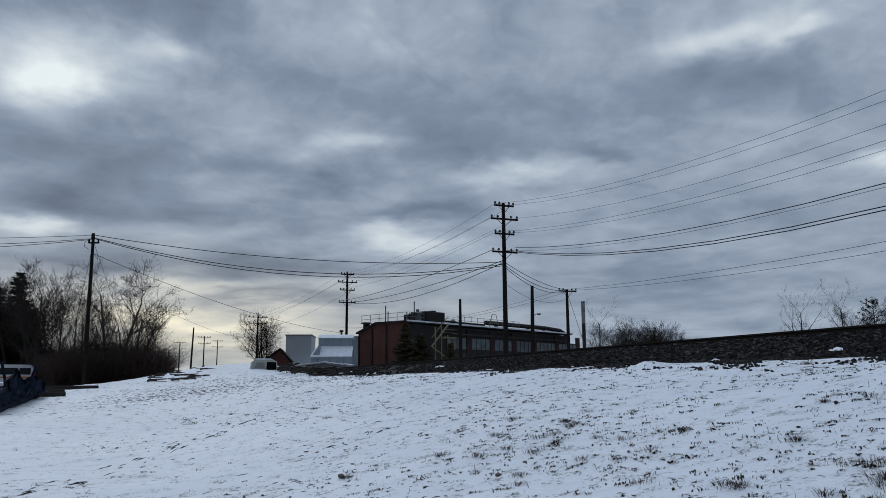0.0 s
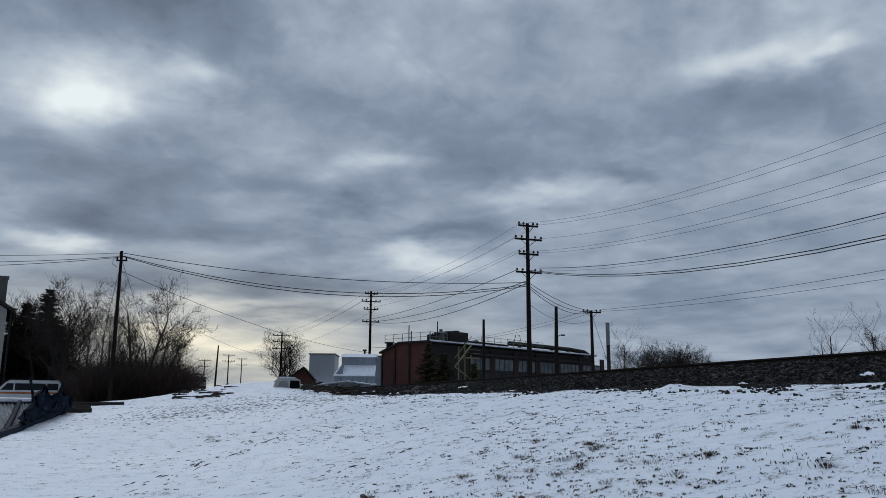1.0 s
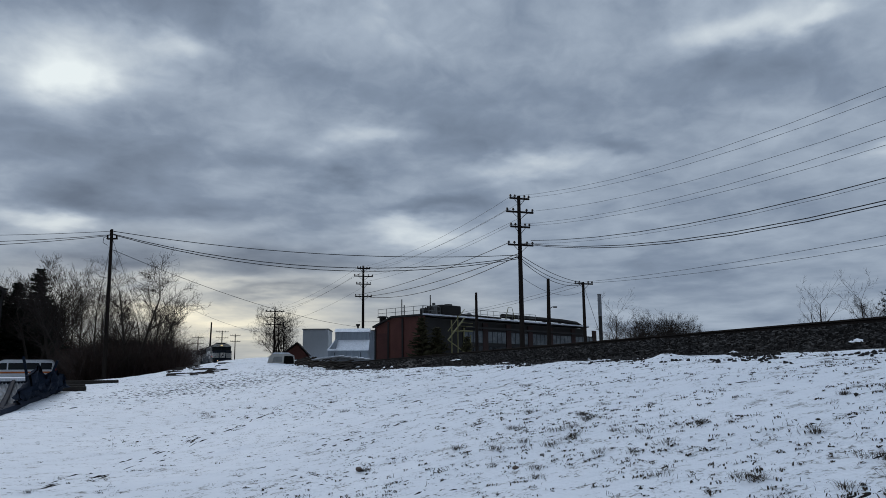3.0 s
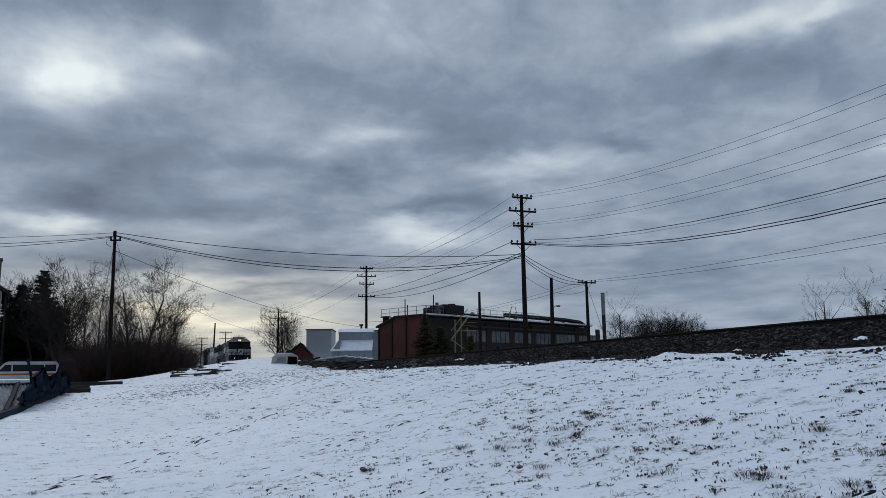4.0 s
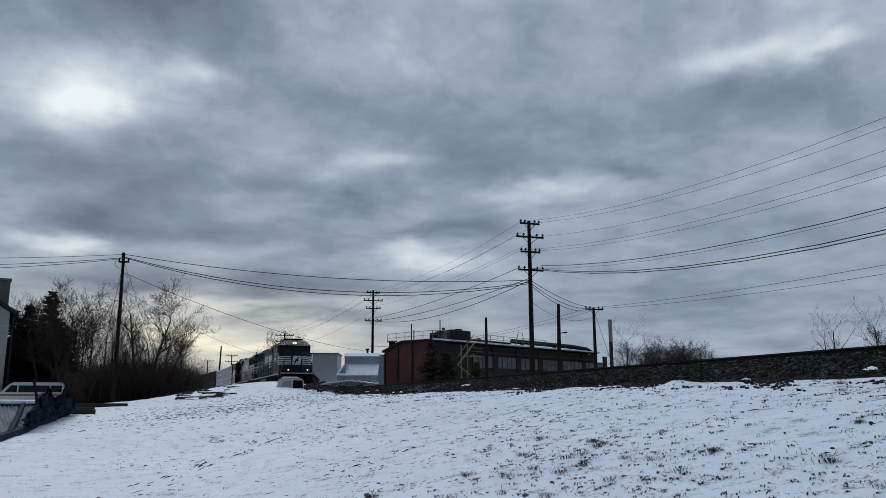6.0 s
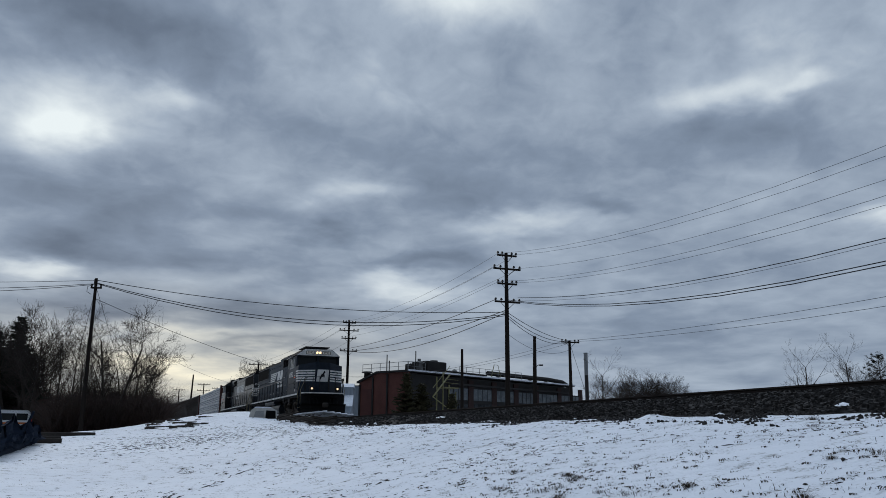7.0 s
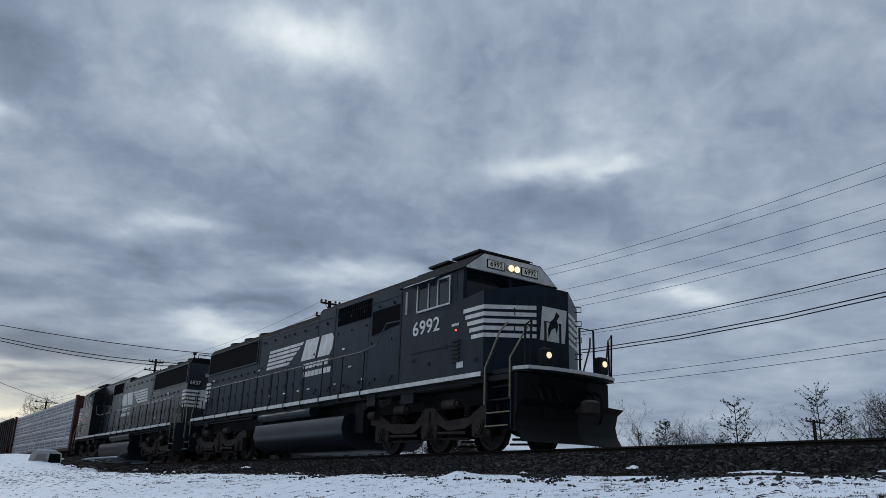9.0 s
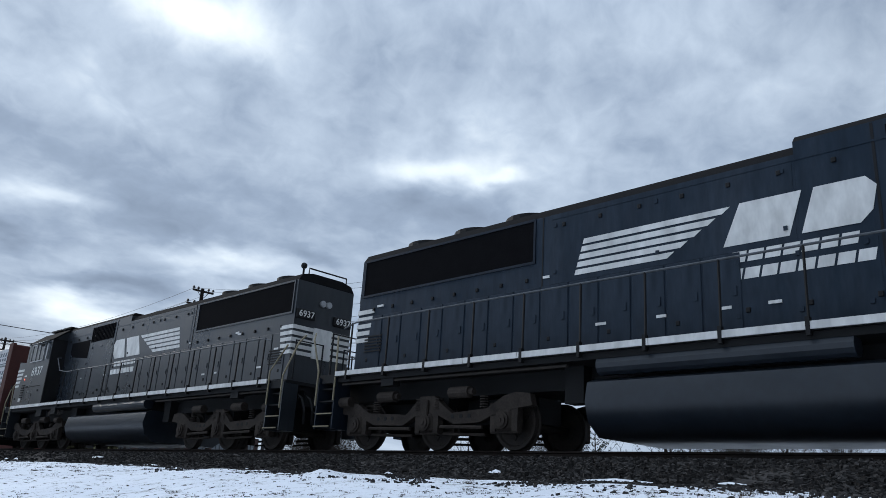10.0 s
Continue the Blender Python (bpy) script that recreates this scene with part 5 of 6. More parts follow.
    for bb, r, L in ((-26.6, 34, 1.4), (-26.2, 36, 0.9), (-25.2, 40, 2.4)):
        p = ground_at(spot(bb, r))
        solid("timber_offcut", Shape().box(-L / 2, L / 2, -0.12, 0.12, 0, 0.18, 0.03), TIE, "dark timber offcut lying in snow", "timber", pose(p.x, p.y, p.z, 0, 0, 25), "timber offcuts")


def derelict_cap():
    p = ground_at(spot(-12.75, 45))
    pale = mat("dirty_white_shell", (0.62, 0.60, 0.56), (0.42, 0.40, 0.36), 1.5, 0.6)
    t = thing("derelict_vehicle_shell", "dirty white discarded vehicle shell half buried in snow", "vehicle shell", pose(p.x, p.y, p.z - 0.1, 0, 0, 12) @ Matrix.Scale(0.86, 4))
    part("shell", Shape().prism([(-0.95, 0), (0.85, 0), (0.8, 0.62), (0.55, 0.74), (-0.6, 0.74), (-0.8, 0.6)], "y", 0, 1.6).prism([(-0.9, 0.0), (-0.7, 0.56), (-0.62, 0.56), (-0.78, 0)], "y", -0.06, 0), pale, t)
    part("opening", Shape().prism([(0.12, 0.08), (0.78, 0.1), (0.74, 0.58), (0.16, 0.6)], "y", -0.012, 0.01), mat("hollow_dark", (0.006, 0.006, 0.006), None, 3, 0.9, gloss=0.1), t, "dark empty window opening")
    part("side_window", Shape().prism([(-0.6, 0.2), (0.02, 0.2), (0.02, 0.56), (-0.5, 0.56)], "y", -0.012, 0.01), mat("frosted", (0.34, 0.34, 0.33), None, 3, 0.4), t)
    part("snow_on_top", Shape().prism([(-0.62, 0.74), (0.56, 0.74), (0.4, 0.82), (-0.5, 0.83)], "y", -0.02, 1.6), SNOWCAP, t)


def debris():
    rng = random.Random(12)
    for k in range(92):
        b = rng.uniform(-11.4, -6.2) if k < 52 else rng.uniform(-20.5, -16.5)
        r = rng.uniform(40, 49)
        p = ground_at(spot(b, r))
        L, w = (rng.uniform(0.3, 1.5), rng.uniform(0.025, 0.075)) if k < 52 else (rng.uniform(0.3, 0.9), rng.uniform(0.02, 0.05))
        pts = [Vector((-L / 2, 0, 0)), Vector((-L * 0.1, rng.uniform(-0.15, 0.15), rng.uniform(0, 0.2) * (1 if k < 52 else 0.2))), Vector((L / 2, rng.uniform(-0.2, 0.2), rng.uniform(-0.05, 0.2) * (1 if k < 52 else 0.2)))]
        solid("fallen_branch", Shape().tube(pts, [w, w * 0.9, w * 0.6], 6), BARK, "dark fallen branch lying in snow by the track", "branch", pose(p.x, p.y, p.z + 0.03 + rng.uniform(0, 0.16 if k < 52 else 0.02), rng.uniform(-5, 5), rng.uniform(-9, 9) if k < 52 else rng.uniform(-3, 3), rng.uniform(-35, 35)), "fallen branches")
    for k in range(5):
        p = ground_at(spot(-9.6 + 0.45 * k, 47))
        solid("snowy_plank", Shape().box(-1.1, 1.1, -0.2, 0.2, 0, 0.09, 0.02), SNOWCAP, "plank covered by snow on a debris heap", "plank", pose(p.x, p.y, p.z + 0.35, 4, -5, 10 * k - 20), "snowy planks")
    for b, r, s in ((-12.6, 5.7, 0.075), (-7.2, 8.4, 0.045), (3.9, 7.0, 0.03)):
        p = ground_at(spot(b, r))
        st = Shape()
        st.ball((0, 0, 0), s, 9, 0.5)
        st.v = [(x * (1.2 + 0.25 * noise.noise((x * 9, y * 9, z * 9))), y + 0.3 * s * noise.noise((x * 12 + 4, y * 9, z * 9)), z + 0.3 * s * noise.noise((x * 9, y * 12, z * 9 + 2))) for x, y, z in st.v]
        solid("field_stone", st, mat("brown_stone", (0.14, 0.10, 0.08), (0.08, 0.06, 0.05), 9, 0.9), "brown stone showing through the snow", "stone", pose(p.x, p.y, p.z + s * 0.25, 0, 0, 60 * b), "field stones")


shelter()
derelict_cap()
debris()

# ---------------------------------------------------------------- the train
def sides(make):
    """A shape made on the -y side and mirrored to the other."""
    sh = Shape()
    make(sh)
    return sh


def wheelset(parent, x, r=0.51):
    sh = Shape().cyl((0, -0.95, 0), (0, 0.95, 0), 0.09, n=10)
    for s in (-1, 1):
        ring = [(0.685, r + 0.028), (0.715, r + 0.028), (0.735, r), (0.83, r - 0.008), (0.83, r - 0.07), (0.79, r - 0.10), (0.77, 0.2), (0.82, 0.13), (0.82, 0.0)]
        n = 28
        base = len(sh.v)
        for y, rad in ring:
            for k in range(n):
                a = 2 * math.pi * k / n
                sh.v.append((rad * math.cos(a), s * y, rad * math.sin(a)))
        for i in range(len(ring) - 1):
            for k in range(n):
                k2 = (k + 1) % n
                q = (base + i * n + k, base + i * n + k2, base + (i + 1) * n + k2, base + (i + 1) * n + k)
                sh.f.append(q if s > 0 else q[::-1])
        for k in range(3):
            a = k * 2.094
            sh.box(0.26 * math.cos(a) - 0.045, 0.26 * math.cos(a) + 0.045, s * 0.775, s * 0.80, 0.26 * math.sin(a) - 0.045, 0.26 * math.sin(a) + 0.045)
    ob = part("wheelset", sh, GRIME, parent, "worn steel wheel pair on an axle", True)
    ob.matrix_basis = pose(x, 0, r)
    return ob


def truck(loco, xs, name="truck"):
    """Three-axle bogie: cast side frames with arched profile, boxes, springs, brake gear."""
    x0, x1, x2 = xs
    t = new(name)
    t.parent = loco
    t["label"] = "grimy brown cast-steel three-axle bogie"
    def frames(sh):
        ring = [(x0 - 0.62, 0.78), (x0 - 0.55, 1.0), (x0 - 0.3, 1.04), (x0, 0.98), (x0 + 0.42, 0.76), (x1 - 0.62, 0.70), (x1 - 0.42, 0.86), (x1 - 0.2, 1.06), (x1 + 0.2, 1.06), (x1 + 0.46, 0.86),
                (x1 + 0.72, 0.70), (x2 - 0.42, 0.76), (x2, 0.98), (x2 + 0.3, 1.04), (x2 + 0.62, 1.0), (x2 + 0.68, 0.78), (x2 + 0.3, 0.74), (x2 - 0.3, 0.62), (x2 - 0.6, 0.50), (x1 + 0.8, 0.48), (x1 + 0.34, 0.66),
                (x1 - 0.34, 0.66), (x1 - 0.7, 0.48), (x0 + 0.6, 0.50), (x0 + 0.3, 0.62), (x0 - 0.3, 0.74)]
        sh.prism(ring, "y", -1.17, -1.02)
        for x in xs:
            for sx in (-1, 1):
                sh.prism([(x + sx * 0.17, 0.85), (x + sx * 0.34, 0.85), (x + sx * 0.33, 0.32), (x + sx * 0.2, 0.32)], "y", -1.16, -1.0)
            sh.box(x - 0.34, x + 0.34, -1.13, -1.05, 0.29, 0.34)
    both("side_frame", sides(frames), TRUCKM, t, "brown cast side frame")
    for x in xs:
        both("axle_box", Shape().box(x - 0.19, x + 0.19, -1.2, -0.98, 0.33, 0.72, 0.04).cyl((x, -1.245, 0.52), (x, -1.19, 0.52), 0.165, n=18).cyl((x, -1.275, 0.52), (x, -1.24, 0.52), 0.12, 0.10, n=16).cyl((x, -1.29, 0.52), (x, -1.27, 0.52), 0.045, n=8), TRUCKM, t)
    def springs(sh):
        for x in ((x0 + x1) / 2 - 0.5, x1 - 0.28, x1 + 0.28, (x1 + x2) / 2 + 0.5):
            for k in range(5):
                sh.cyl((x, -1.12, 0.78 + k * 0.05), (x, -1.12, 0.805 + k * 0.05), 0.085, n=8)
        for x in ((x0 + x1) / 2, (x1 + x2) / 2):
            sh.cyl((x - 0.28, -1.25, 1.08), (x + 0.24, -1.25, 1.08), 0.115, n=12)
            sh.cyl((x + 0.24, -1.25, 1.08), (x + 0.34, -1.25, 1.08), 0.07, n=8)
        sh.cyl((x0 - 0.5, -1.24, 1.02), (x0 - 0.15, -1.24, 1.02), 0.12, n=10)
        sh.box(x1 - 0.07, x1 + 0.07, -1.23, -1.15, 0.42, 0.98, 0.02)
        for xa, xb in ((x0 + 0.5, x1 - 0.45), (x1 + 0.45, x2 - 0.5)):
            sh.cyl((xa, -1.19, 0.43), (xb, -1.19, 0.40), 0.035, n=6)
            sh.cyl((xa, -1.10, 0.30), (xb, -1.10, 0.27), 0.03, n=6)
    pieces("brake_gear", sides(springs).mirrored(), TRUCKM, t, "brake cylinders, rods and springs")
    def holes(sh):
        for x in (x0 + 0.75, x0 + 0.98, x0 + 1.2, x1 + 0.75, x1 + 0.98, x1 + 1.2):
            sh.cyl((x, -1.175, 0.63), (x, -1.165, 0.63), 0.045, n=10)
    pieces("frame_hole", sides(holes).mirrored(), DARK, t)
    part("bolster", Shape().box(x1 - 0.4, x1 + 0.4, -0.95, 0.95, 0.7, 1.1).box(x0 - 0.2, x2 + 0.2, -0.35, 0.35, 0.55, 1.05), DARK, t)
    for x in xs:
        WHEELS.append((wheelset(t, x), x, loco))
    return t


WHEELS = []


def digits(text, size, material, parent, m, name="road_number", depth=0.004, shear=0.0, wide=1.0):
    cu = bpy.data.curves.new(name, "FONT")
    cu.body, cu.size, cu.extrude, cu.shear, cu.align_x, cu.align_y = text, size, depth, shear, "CENTER", "CENTER"
    cu.space_character, cu.offset = 1.05, 0.012 * size
    tmp = bpy.data.objects.new(name, cu)
    scene.collection.objects.link(tmp)
    dg = bpy.context.evaluated_depsgraph_get()
    me = bpy.data.meshes.new_from_object(tmp.evaluated_get(dg))
    bpy.data.objects.remove(tmp)
    me.materials.clear()
    me.materials.append(material)
    ob = new(name, me)
    ob.parent = parent
    ob.matrix_basis = m @ Matrix.Diagonal((wide, 1, 1, 1))
    return ob


def flat_quad(sh, pts, y, t=0.006):
    """A thin plate on the -y side: pts are (x, z)."""
    sh.prism(pts, "y", y - t, y + 0.002)


def hood_marks(loco):
    y = -0.955
    def stripes(sh):
        for k in range(5):
            z0 = 3.16 + k * 0.145
            sl = 0.10 + 0.035 * k
            x0, x1 = -16.15 + 0.045 * k, -14.25 + 0.25 * k
            flat_quad(sh, [(x0, z0), (x1, z0), (x1 + 0.14, z0 + 0.1), (x0 + 0.03, z0 + 0.1)], y)
    pieces("hood_stripe", sides(stripes).mirrored(), WHITE, loco, "five slanting white speed stripes")
    def emblem(sh):      # plain slanted blocks in place of the emblem
        flat_quad(sh, [(-13.25, 3.17), (-12.2, 3.17), (-11.98, 3.86), (-12.95, 3.86)], y)
        flat_quad(sh, [(-12.02, 3.17), (-11.2, 3.17), (-11.02, 3.34), (-10.94, 3.7), (-11.08, 3.86), (-11.8, 3.86)], y)
    pieces("emblem", sides(emblem).mirrored(), WHITE, loco, "large white slanted block emblem")
    def bars(sh):        # two rows of plain bars in place of the name
        for z0, x0, n in ((2.88, -13.15, 7), (2.60, -13.22, 8)):
            for k in range(n):
                x = x0 + k * 0.275
                flat_quad(sh, [(x, z0), (x + 0.235, z0), (x + 0.275, z0 + 0.175), (x + 0.04, z0 + 0.175)], y)
    pieces("lettering", sides(bars).mirrored(), WHITE, loco, "two rows of white slanted bars")


def locomotive(name, number, label, paint, hood):
    loco = thing(name, label, "locomotive")
    HW = 0.95
    # frame and deck
    part("underframe", Shape().box(-23.0, -1.5, -0.75, 0.75, 1.08, 1.56).box(-23.0, -1.6, -1.42, 1.42, 1.46, 1.58), DARK, loco)
    part("walkway", Shape().box(-22.45, -2.55, -1.5, 1.5, 1.57, 1.66), DARK, loco)
    def sill(sh):
        x = -22.4
        while x < -2.7:
            L = min(random.choice((1.35, 2.7, 2.7, 4.05)), -2.6 - x)
            sh.box(x, x + L - 0.012, -1.53, -1.495, 1.585 + random.uniform(-0.008, 0.008), 1.695)
            x += L
    pieces("sill_stripe", sides(sill).mirrored(), WHITE, loco, "worn white reflective sill stripe")
    # long hood
    low = [(-HW, 1.66), (HW, 1.66), (HW, 4.47), (HW - 0.12, 4.65), (0.5, 4.73), (-0.5, 4.73), (-HW + 0.12, 4.65), (-HW, 4.47)]
    tall = [(-HW, 1.66), (HW, 1.66), (HW, 4.68), (HW - 0.10, 4.80), (-HW + 0.10, 4.80), (-HW, 4.68)]
    wall = [(-HW, 1.66), (HW, 1.66), (HW, 4.47), (-HW, 4.47)]
    high_wall = [(-HW, 1.66), (HW, 1.66), (HW, 4.68), (-HW, 4.68)]
    part("long_hood", Shape().prism(wall, "x", -22.45, -12.06), hood, loco)
    part("mid_hood", Shape().prism(high_wall, "x", -12.058, -10.93), hood, loco)
    part("central_hood", Shape().prism(high_wall, "x", -10.928, -6.1), hood, loco)
    part("hood_roof", Shape().prism([(-HW, 4.47), (HW, 4.47)] + low[3:7], "x", -22.45, -12.06), ROOFB, loco)
    part("hood_roof", Shape().prism([(-HW, 4.68), (HW, 4.68)] + tall[3:5], "x", -12.058, -6.1), ROOFB, loco)
    # radiator and intake screens
    def frame_(sh, x0, x1, z0, z1, w=0.05, y=-HW):
        sh.box(x0, x1, y - 0.03, y + 0.01, z0, z0 + w).box(x0, x1, y - 0.03, y + 0.01, z1 - w, z1)
        sh.box(x0, x0 + w, y - 0.029, y + 0.01, z0 + w, z1 - w).box(x1 - w, x1, y - 0.029, y + 0.01, z0 + w, z1 - w)
    both("radiator_screen", sides(lambda sh: sh.box(-22.3, -17.12, -HW - 0.012, -HW + 0.01, 3.58, 4.43)), MATS["screen_black"], loco, "dark radiator intake screen")
    both("radiator_frame", sides(lambda sh: frame_(sh, -22.35, -17.08, 3.54, 4.47)), paint, loco)
    both("brake_grid_screen", sides(lambda sh: sh.box(-10.75, -8.65, -HW - 0.012, -HW + 0.01, 4.0, 4.58)), MATS["screen_black"], loco, "black louvred brake grid opening")
    def louvres(sh):
        for k in range(16):
            sh.box(-10.7 + 0.13 * k, -10.66 + 0.13 * k, -HW - 0.03, -HW - 0.006, 4.02, 4.56)
    pieces("louvre", sides(louvres).mirrored(), MATS["screen_black"], loco)
    both("intake_opening", sides(lambda sh: sh.prism([(-8.55, 3.4), (-7.0, 3.55), (-6.75, 3.75), (-6.75, 4.12), (-8.55, 4.12)], "y", -HW - 0.012, -HW + 0.01)), MATS["screen_black"], loco, "black angled air intake opening")
    # doors along the hood
    door = Shape().box(0.012, 0.63, -HW - 0.022, -HW + 0.005, 1.78, 3.05, 0.01).box(0.5, 0.56, -HW - 0.04, -HW - 0.01, 2.35, 2.5).mesh("hood_door", hood)
    x = -22.2
    while x < -13.3:
        for turned in (0, 180):
            ob = new("hood_door", door)
            ob.parent = loco
            ob.matrix_basis = pose(x + (0.642 if turned else 0), 0, 0, 0, 0, turned)
        x += 0.66
    def panels(sh):
        for x0, x1, z0, z1 in ((-16.75, -12.1, 3.06, 4.36), (-13.2, -11.0, 1.78, 3.0), (-10.85, -8.75, 1.78, 3.9), (-8.7, -6.2, 1.78, 3.3)):
            sh.box(x0, x1, -HW - 0.006, -HW + 0.004, z0, z1)
            for kx in (x0 + 0.15, (x0 + x1) / 2, x1 - 0.15):
                sh.box(kx - 0.03, kx + 0.03, -HW - 0.03, -HW, z1 - 0.16, z1 - 0.09)
                sh.box(kx - 0.03, kx + 0.03, -HW - 0.03, -HW, z0 + 0.2, z0 + 0.27)
        sh.box(-16.7, -6.2, -HW - 0.012, -HW + 0.004, 4.365, 4.395)
    both("access_panel", sides(panels), hood, loco)
    def labels_(sh):
        for k in range(16):
            x, z = random.uniform(-22, -6.5), random.choice((3.2, 3.25, 2.6, 2.15, 3.9))
            if (-16.3 < x < -10.8 and z > 2.5) or (z > 3.5 and (x < -16.9 or -10.9 < x < -6.6)) or (z > 3.1 and -8.8 < x < -6.6):
                continue
            sh.box(x, x + random.uniform(0.08, 0.24), -HW - 0.027, -HW + 0.004, z, z + 0.05)
    pieces("small_placard", sides(labels_).mirrored(), WHITE, loco, "small white notice plates")
    def vents(sh):
        for k in range(6):
            sh.box(-22.1, -21.5, -HW - 0.045, -HW, 2.2 + 0.07 * k, 2.23 + 0.07 * k)
            sh.box(-3.75, -3.45, -1.53, -1.5, 2.0 + 0.1 * k, 2.04 + 0.1 * k)
    pieces("louvre_vent", sides(vents).mirrored(), DARK, loco)
    hood_marks(loco)
    latch = Shape().box(-0.035, 0.035, -HW - 0.034, -HW + 0.002, -0.04, 0.04, 0.008).mesh("door_latch", DARK)
    for z, x0, x1, step in ((4.22, -16.4, -6.4, 0.82), (2.02, -22.0, -13.4, 1.32), (2.10, -12.9, -6.4, 0.93), (3.22, -21.9, -16.9, 0.66)):
        x = x0
        while x < x1:
            for turned in (0, 180):
                ob = new("door_latch", latch)
                ob.parent = loco
                ob.matrix_basis = pose(x, 0, z, 0, 0, turned)
            x += step
    both("hood_seam", sides(lambda sh: sh.box(-16.92, -16.89, -HW - 0.008, -HW + 0.002, 1.7, 4.46)), DARK, loco)
    both("hood_seam", sides(lambda sh: sh.box(-10.95, -10.91, -HW - 0.008, -HW + 0.002, 1.7, 4.66)), DARK, loco)
    # rear hood end: stripes, number boards, lights
    def rear(sh):
        for k in range(5):
            z0 = 2.45 + k * 0.17
            sh.box(-22.46, -22.0 + 0.03 * k, -HW - 0.028, -HW + 0.002, z0, z0 + 0.10)
            sh.box(-22.475, -22.445, -HW, 0.0, z0, z0 + 0.10)
    pieces("rear_stripe", sides(rear).mirrored(), WHITE, loco, "white stripes round the hood end")
    part("rear_plate", Shape().box(-22.49, -22.446, -0.3, 0.3, 2.42, 3.25), WHITE, loco)
    for s in (-1, 1):
        b = part("number_board", Shape().box(-22.52, -22.44, s * 0.62 - 0.3, s * 0.62 + 0.3, 3.42, 3.68, 0.02), DARK, loco)
        digits(number, 0.24, WHITE, b, pose(-22.53, s * 0.62, 3.55, 90, 0, -90), "number")
    part("rear_headlight", Shape().cyl((-22.52, -0.1, 3.95), (-22.44, -0.1, 3.95), 0.09, n=12).cyl((-22.52, 0.1, 3.95), (-22.44, 0.1, 3.95), 0.09, n=12), SILVER, loco)
    # roof gear
    for x in (-17.9, -19.45, -21.0):
        f = part("cooling_fan", Shape().cyl((x, 0, 4.72), (x, 0, 4.85), 0.62, n=20), DARK, loco)
        part("fan_grille", Shape().cyl((x, 0, 4.85), (x, 0, 4.865), 0.55, n=20), GRIME, f)
    part("exhaust_stack", Shape().box(-13.5, -12.6, -0.3, 0.3, 4.72, 4.86, 0.03), GRIME, loco)
    for x in (-9.3, -8.0):
        part("brake_fan", Shape().cyl((x, 0, 4.79), (x, 0, 4.89), 0.55, n=18), DARK, loco)
    # cab
    CW = 1.5
    cabring = [(-CW, 1.66), (CW, 1.66), (CW, 4.31), (0.92, 4.75), (-0.92, 4.75), (-CW, 4.31)]
    part("cab_body", Shape().prism(cabring, "x", -6.1, -3.62).prism([(-CW, 1.66), (CW, 1.66), (CW, 3.5), (-CW, 3.5)], "x", -3.62, -3.34), paint, loco)
    part("cab_roof", Shape().prism([(-1.56, 4.28), (-0.94, 4.775), (0.94, 4.775), (1.56, 4.28), (1.5, 4.26), (0.92, 4.73), (-0.92, 4.73), (-1.5, 4.26)], "x", -6.2, -3.30), ROOFB, loco)
    for x0, x1 in ((-5.8, -5.0), (-4.7, -3.65)):
        part("roof_antenna", Shape().box(x0, x1, -0.6, 0.6, 4.775, 4.90).box(x0 - 0.05, x1 + 0.05, -0.85, 0.85, 4.90, 4.96), DARK, loco)
    pieces("roof_grab_iron", Shape().tube([(-3.4, -0.75, 4.76), (-3.4, -0.75, 4.86), (-3.4, -0.25, 4.86), (-3.4, -0.25, 4.76)], 0.015).mirrored(), DARK, loco)
    part("brow_panel", Shape().prism([(-1.5, 4.31), (1.5, 4.31), (0.92, 4.75), (-0.92, 4.75)], "x", -3.36, -3.29), WHITE, loco, "white brow panel over the windshield")
    for s in (-1, 1):
        b = part("number_board", Shape().box(-3.30, -3.275, s * 0.56 - 0.29, s * 0.56 + 0.29, 4.40, 4.63, 0.01), DARK, loco, "dark number board with light rim")
        part("board_face", Shape().box(-3.276, -3.268, s * 0.56 - 0.255, s * 0.56 + 0.255, 4.425, 4.605), MATS["board_glow"], b)
        digits(number, 0.19, DARK, b, pose(-3.262, s * 0.56, 4.515, 90, 0, 90), "number", 0.003)
    hl = part("headlight", Shape().box(-3.31, -3.24, -0.22, 0.22, 4.42, 4.60, 0.03), SILVER, loco)
    for s in (-0.1, 0.1):
        part("lamp", Shape().cyl((-3.245, s, 4.51), (-3.225, s, 4.51), 0.082, n=14), LAMP, hl, "lit warm headlight")
    part("windshield", Shape().add([(-3.60, -1.44, 4.3), (-3.60, 1.44, 4.3), (-3.40, 1.44, 3.5), (-3.40, -1.44, 3.5)], [(0, 1, 2, 3)]).box(-3.60, -3.58, -1.44, 1.44, 3.5, 4.3), WINDOW, loco, "dark sloped windshield glass")
    pieces("windshield_post", Shape().box(-3.47, -3.38, -0.06, 0.06, 3.5, 4.31).box(-3.6, -3.36, -1.5, -1.4, 3.5, 4.31).box(-3.6, -3.36, 1.4, 1.5, 3.5, 4.31), paint, loco)
    # nose
    nose0 = [(-3.345, -1.5), (-2.56, -1.5), (-1.85, -0.5), (-1.85, 0.5), (-2.56, 1.5), (-3.345, 1.5)]
    sh = Shape()
    top = [3.5, 3.58, 3.74, 3.74, 3.58, 3.5]
    sh.add([(x, y, 1.66) for x, y in nose0] + [(x, y, z) for (x, y), z in zip(nose0, top)] + [(-3.345, 0, 3.72)],
           [(5, 4, 3, 2, 1, 0)] + [(i, (i + 1) % 6, 6 + (i + 1) % 6, 6 + i) for i in range(6)] + [(6, 7, 8, 12), (8, 9, 12), (9, 10, 11, 12), (11, 6, 12)])
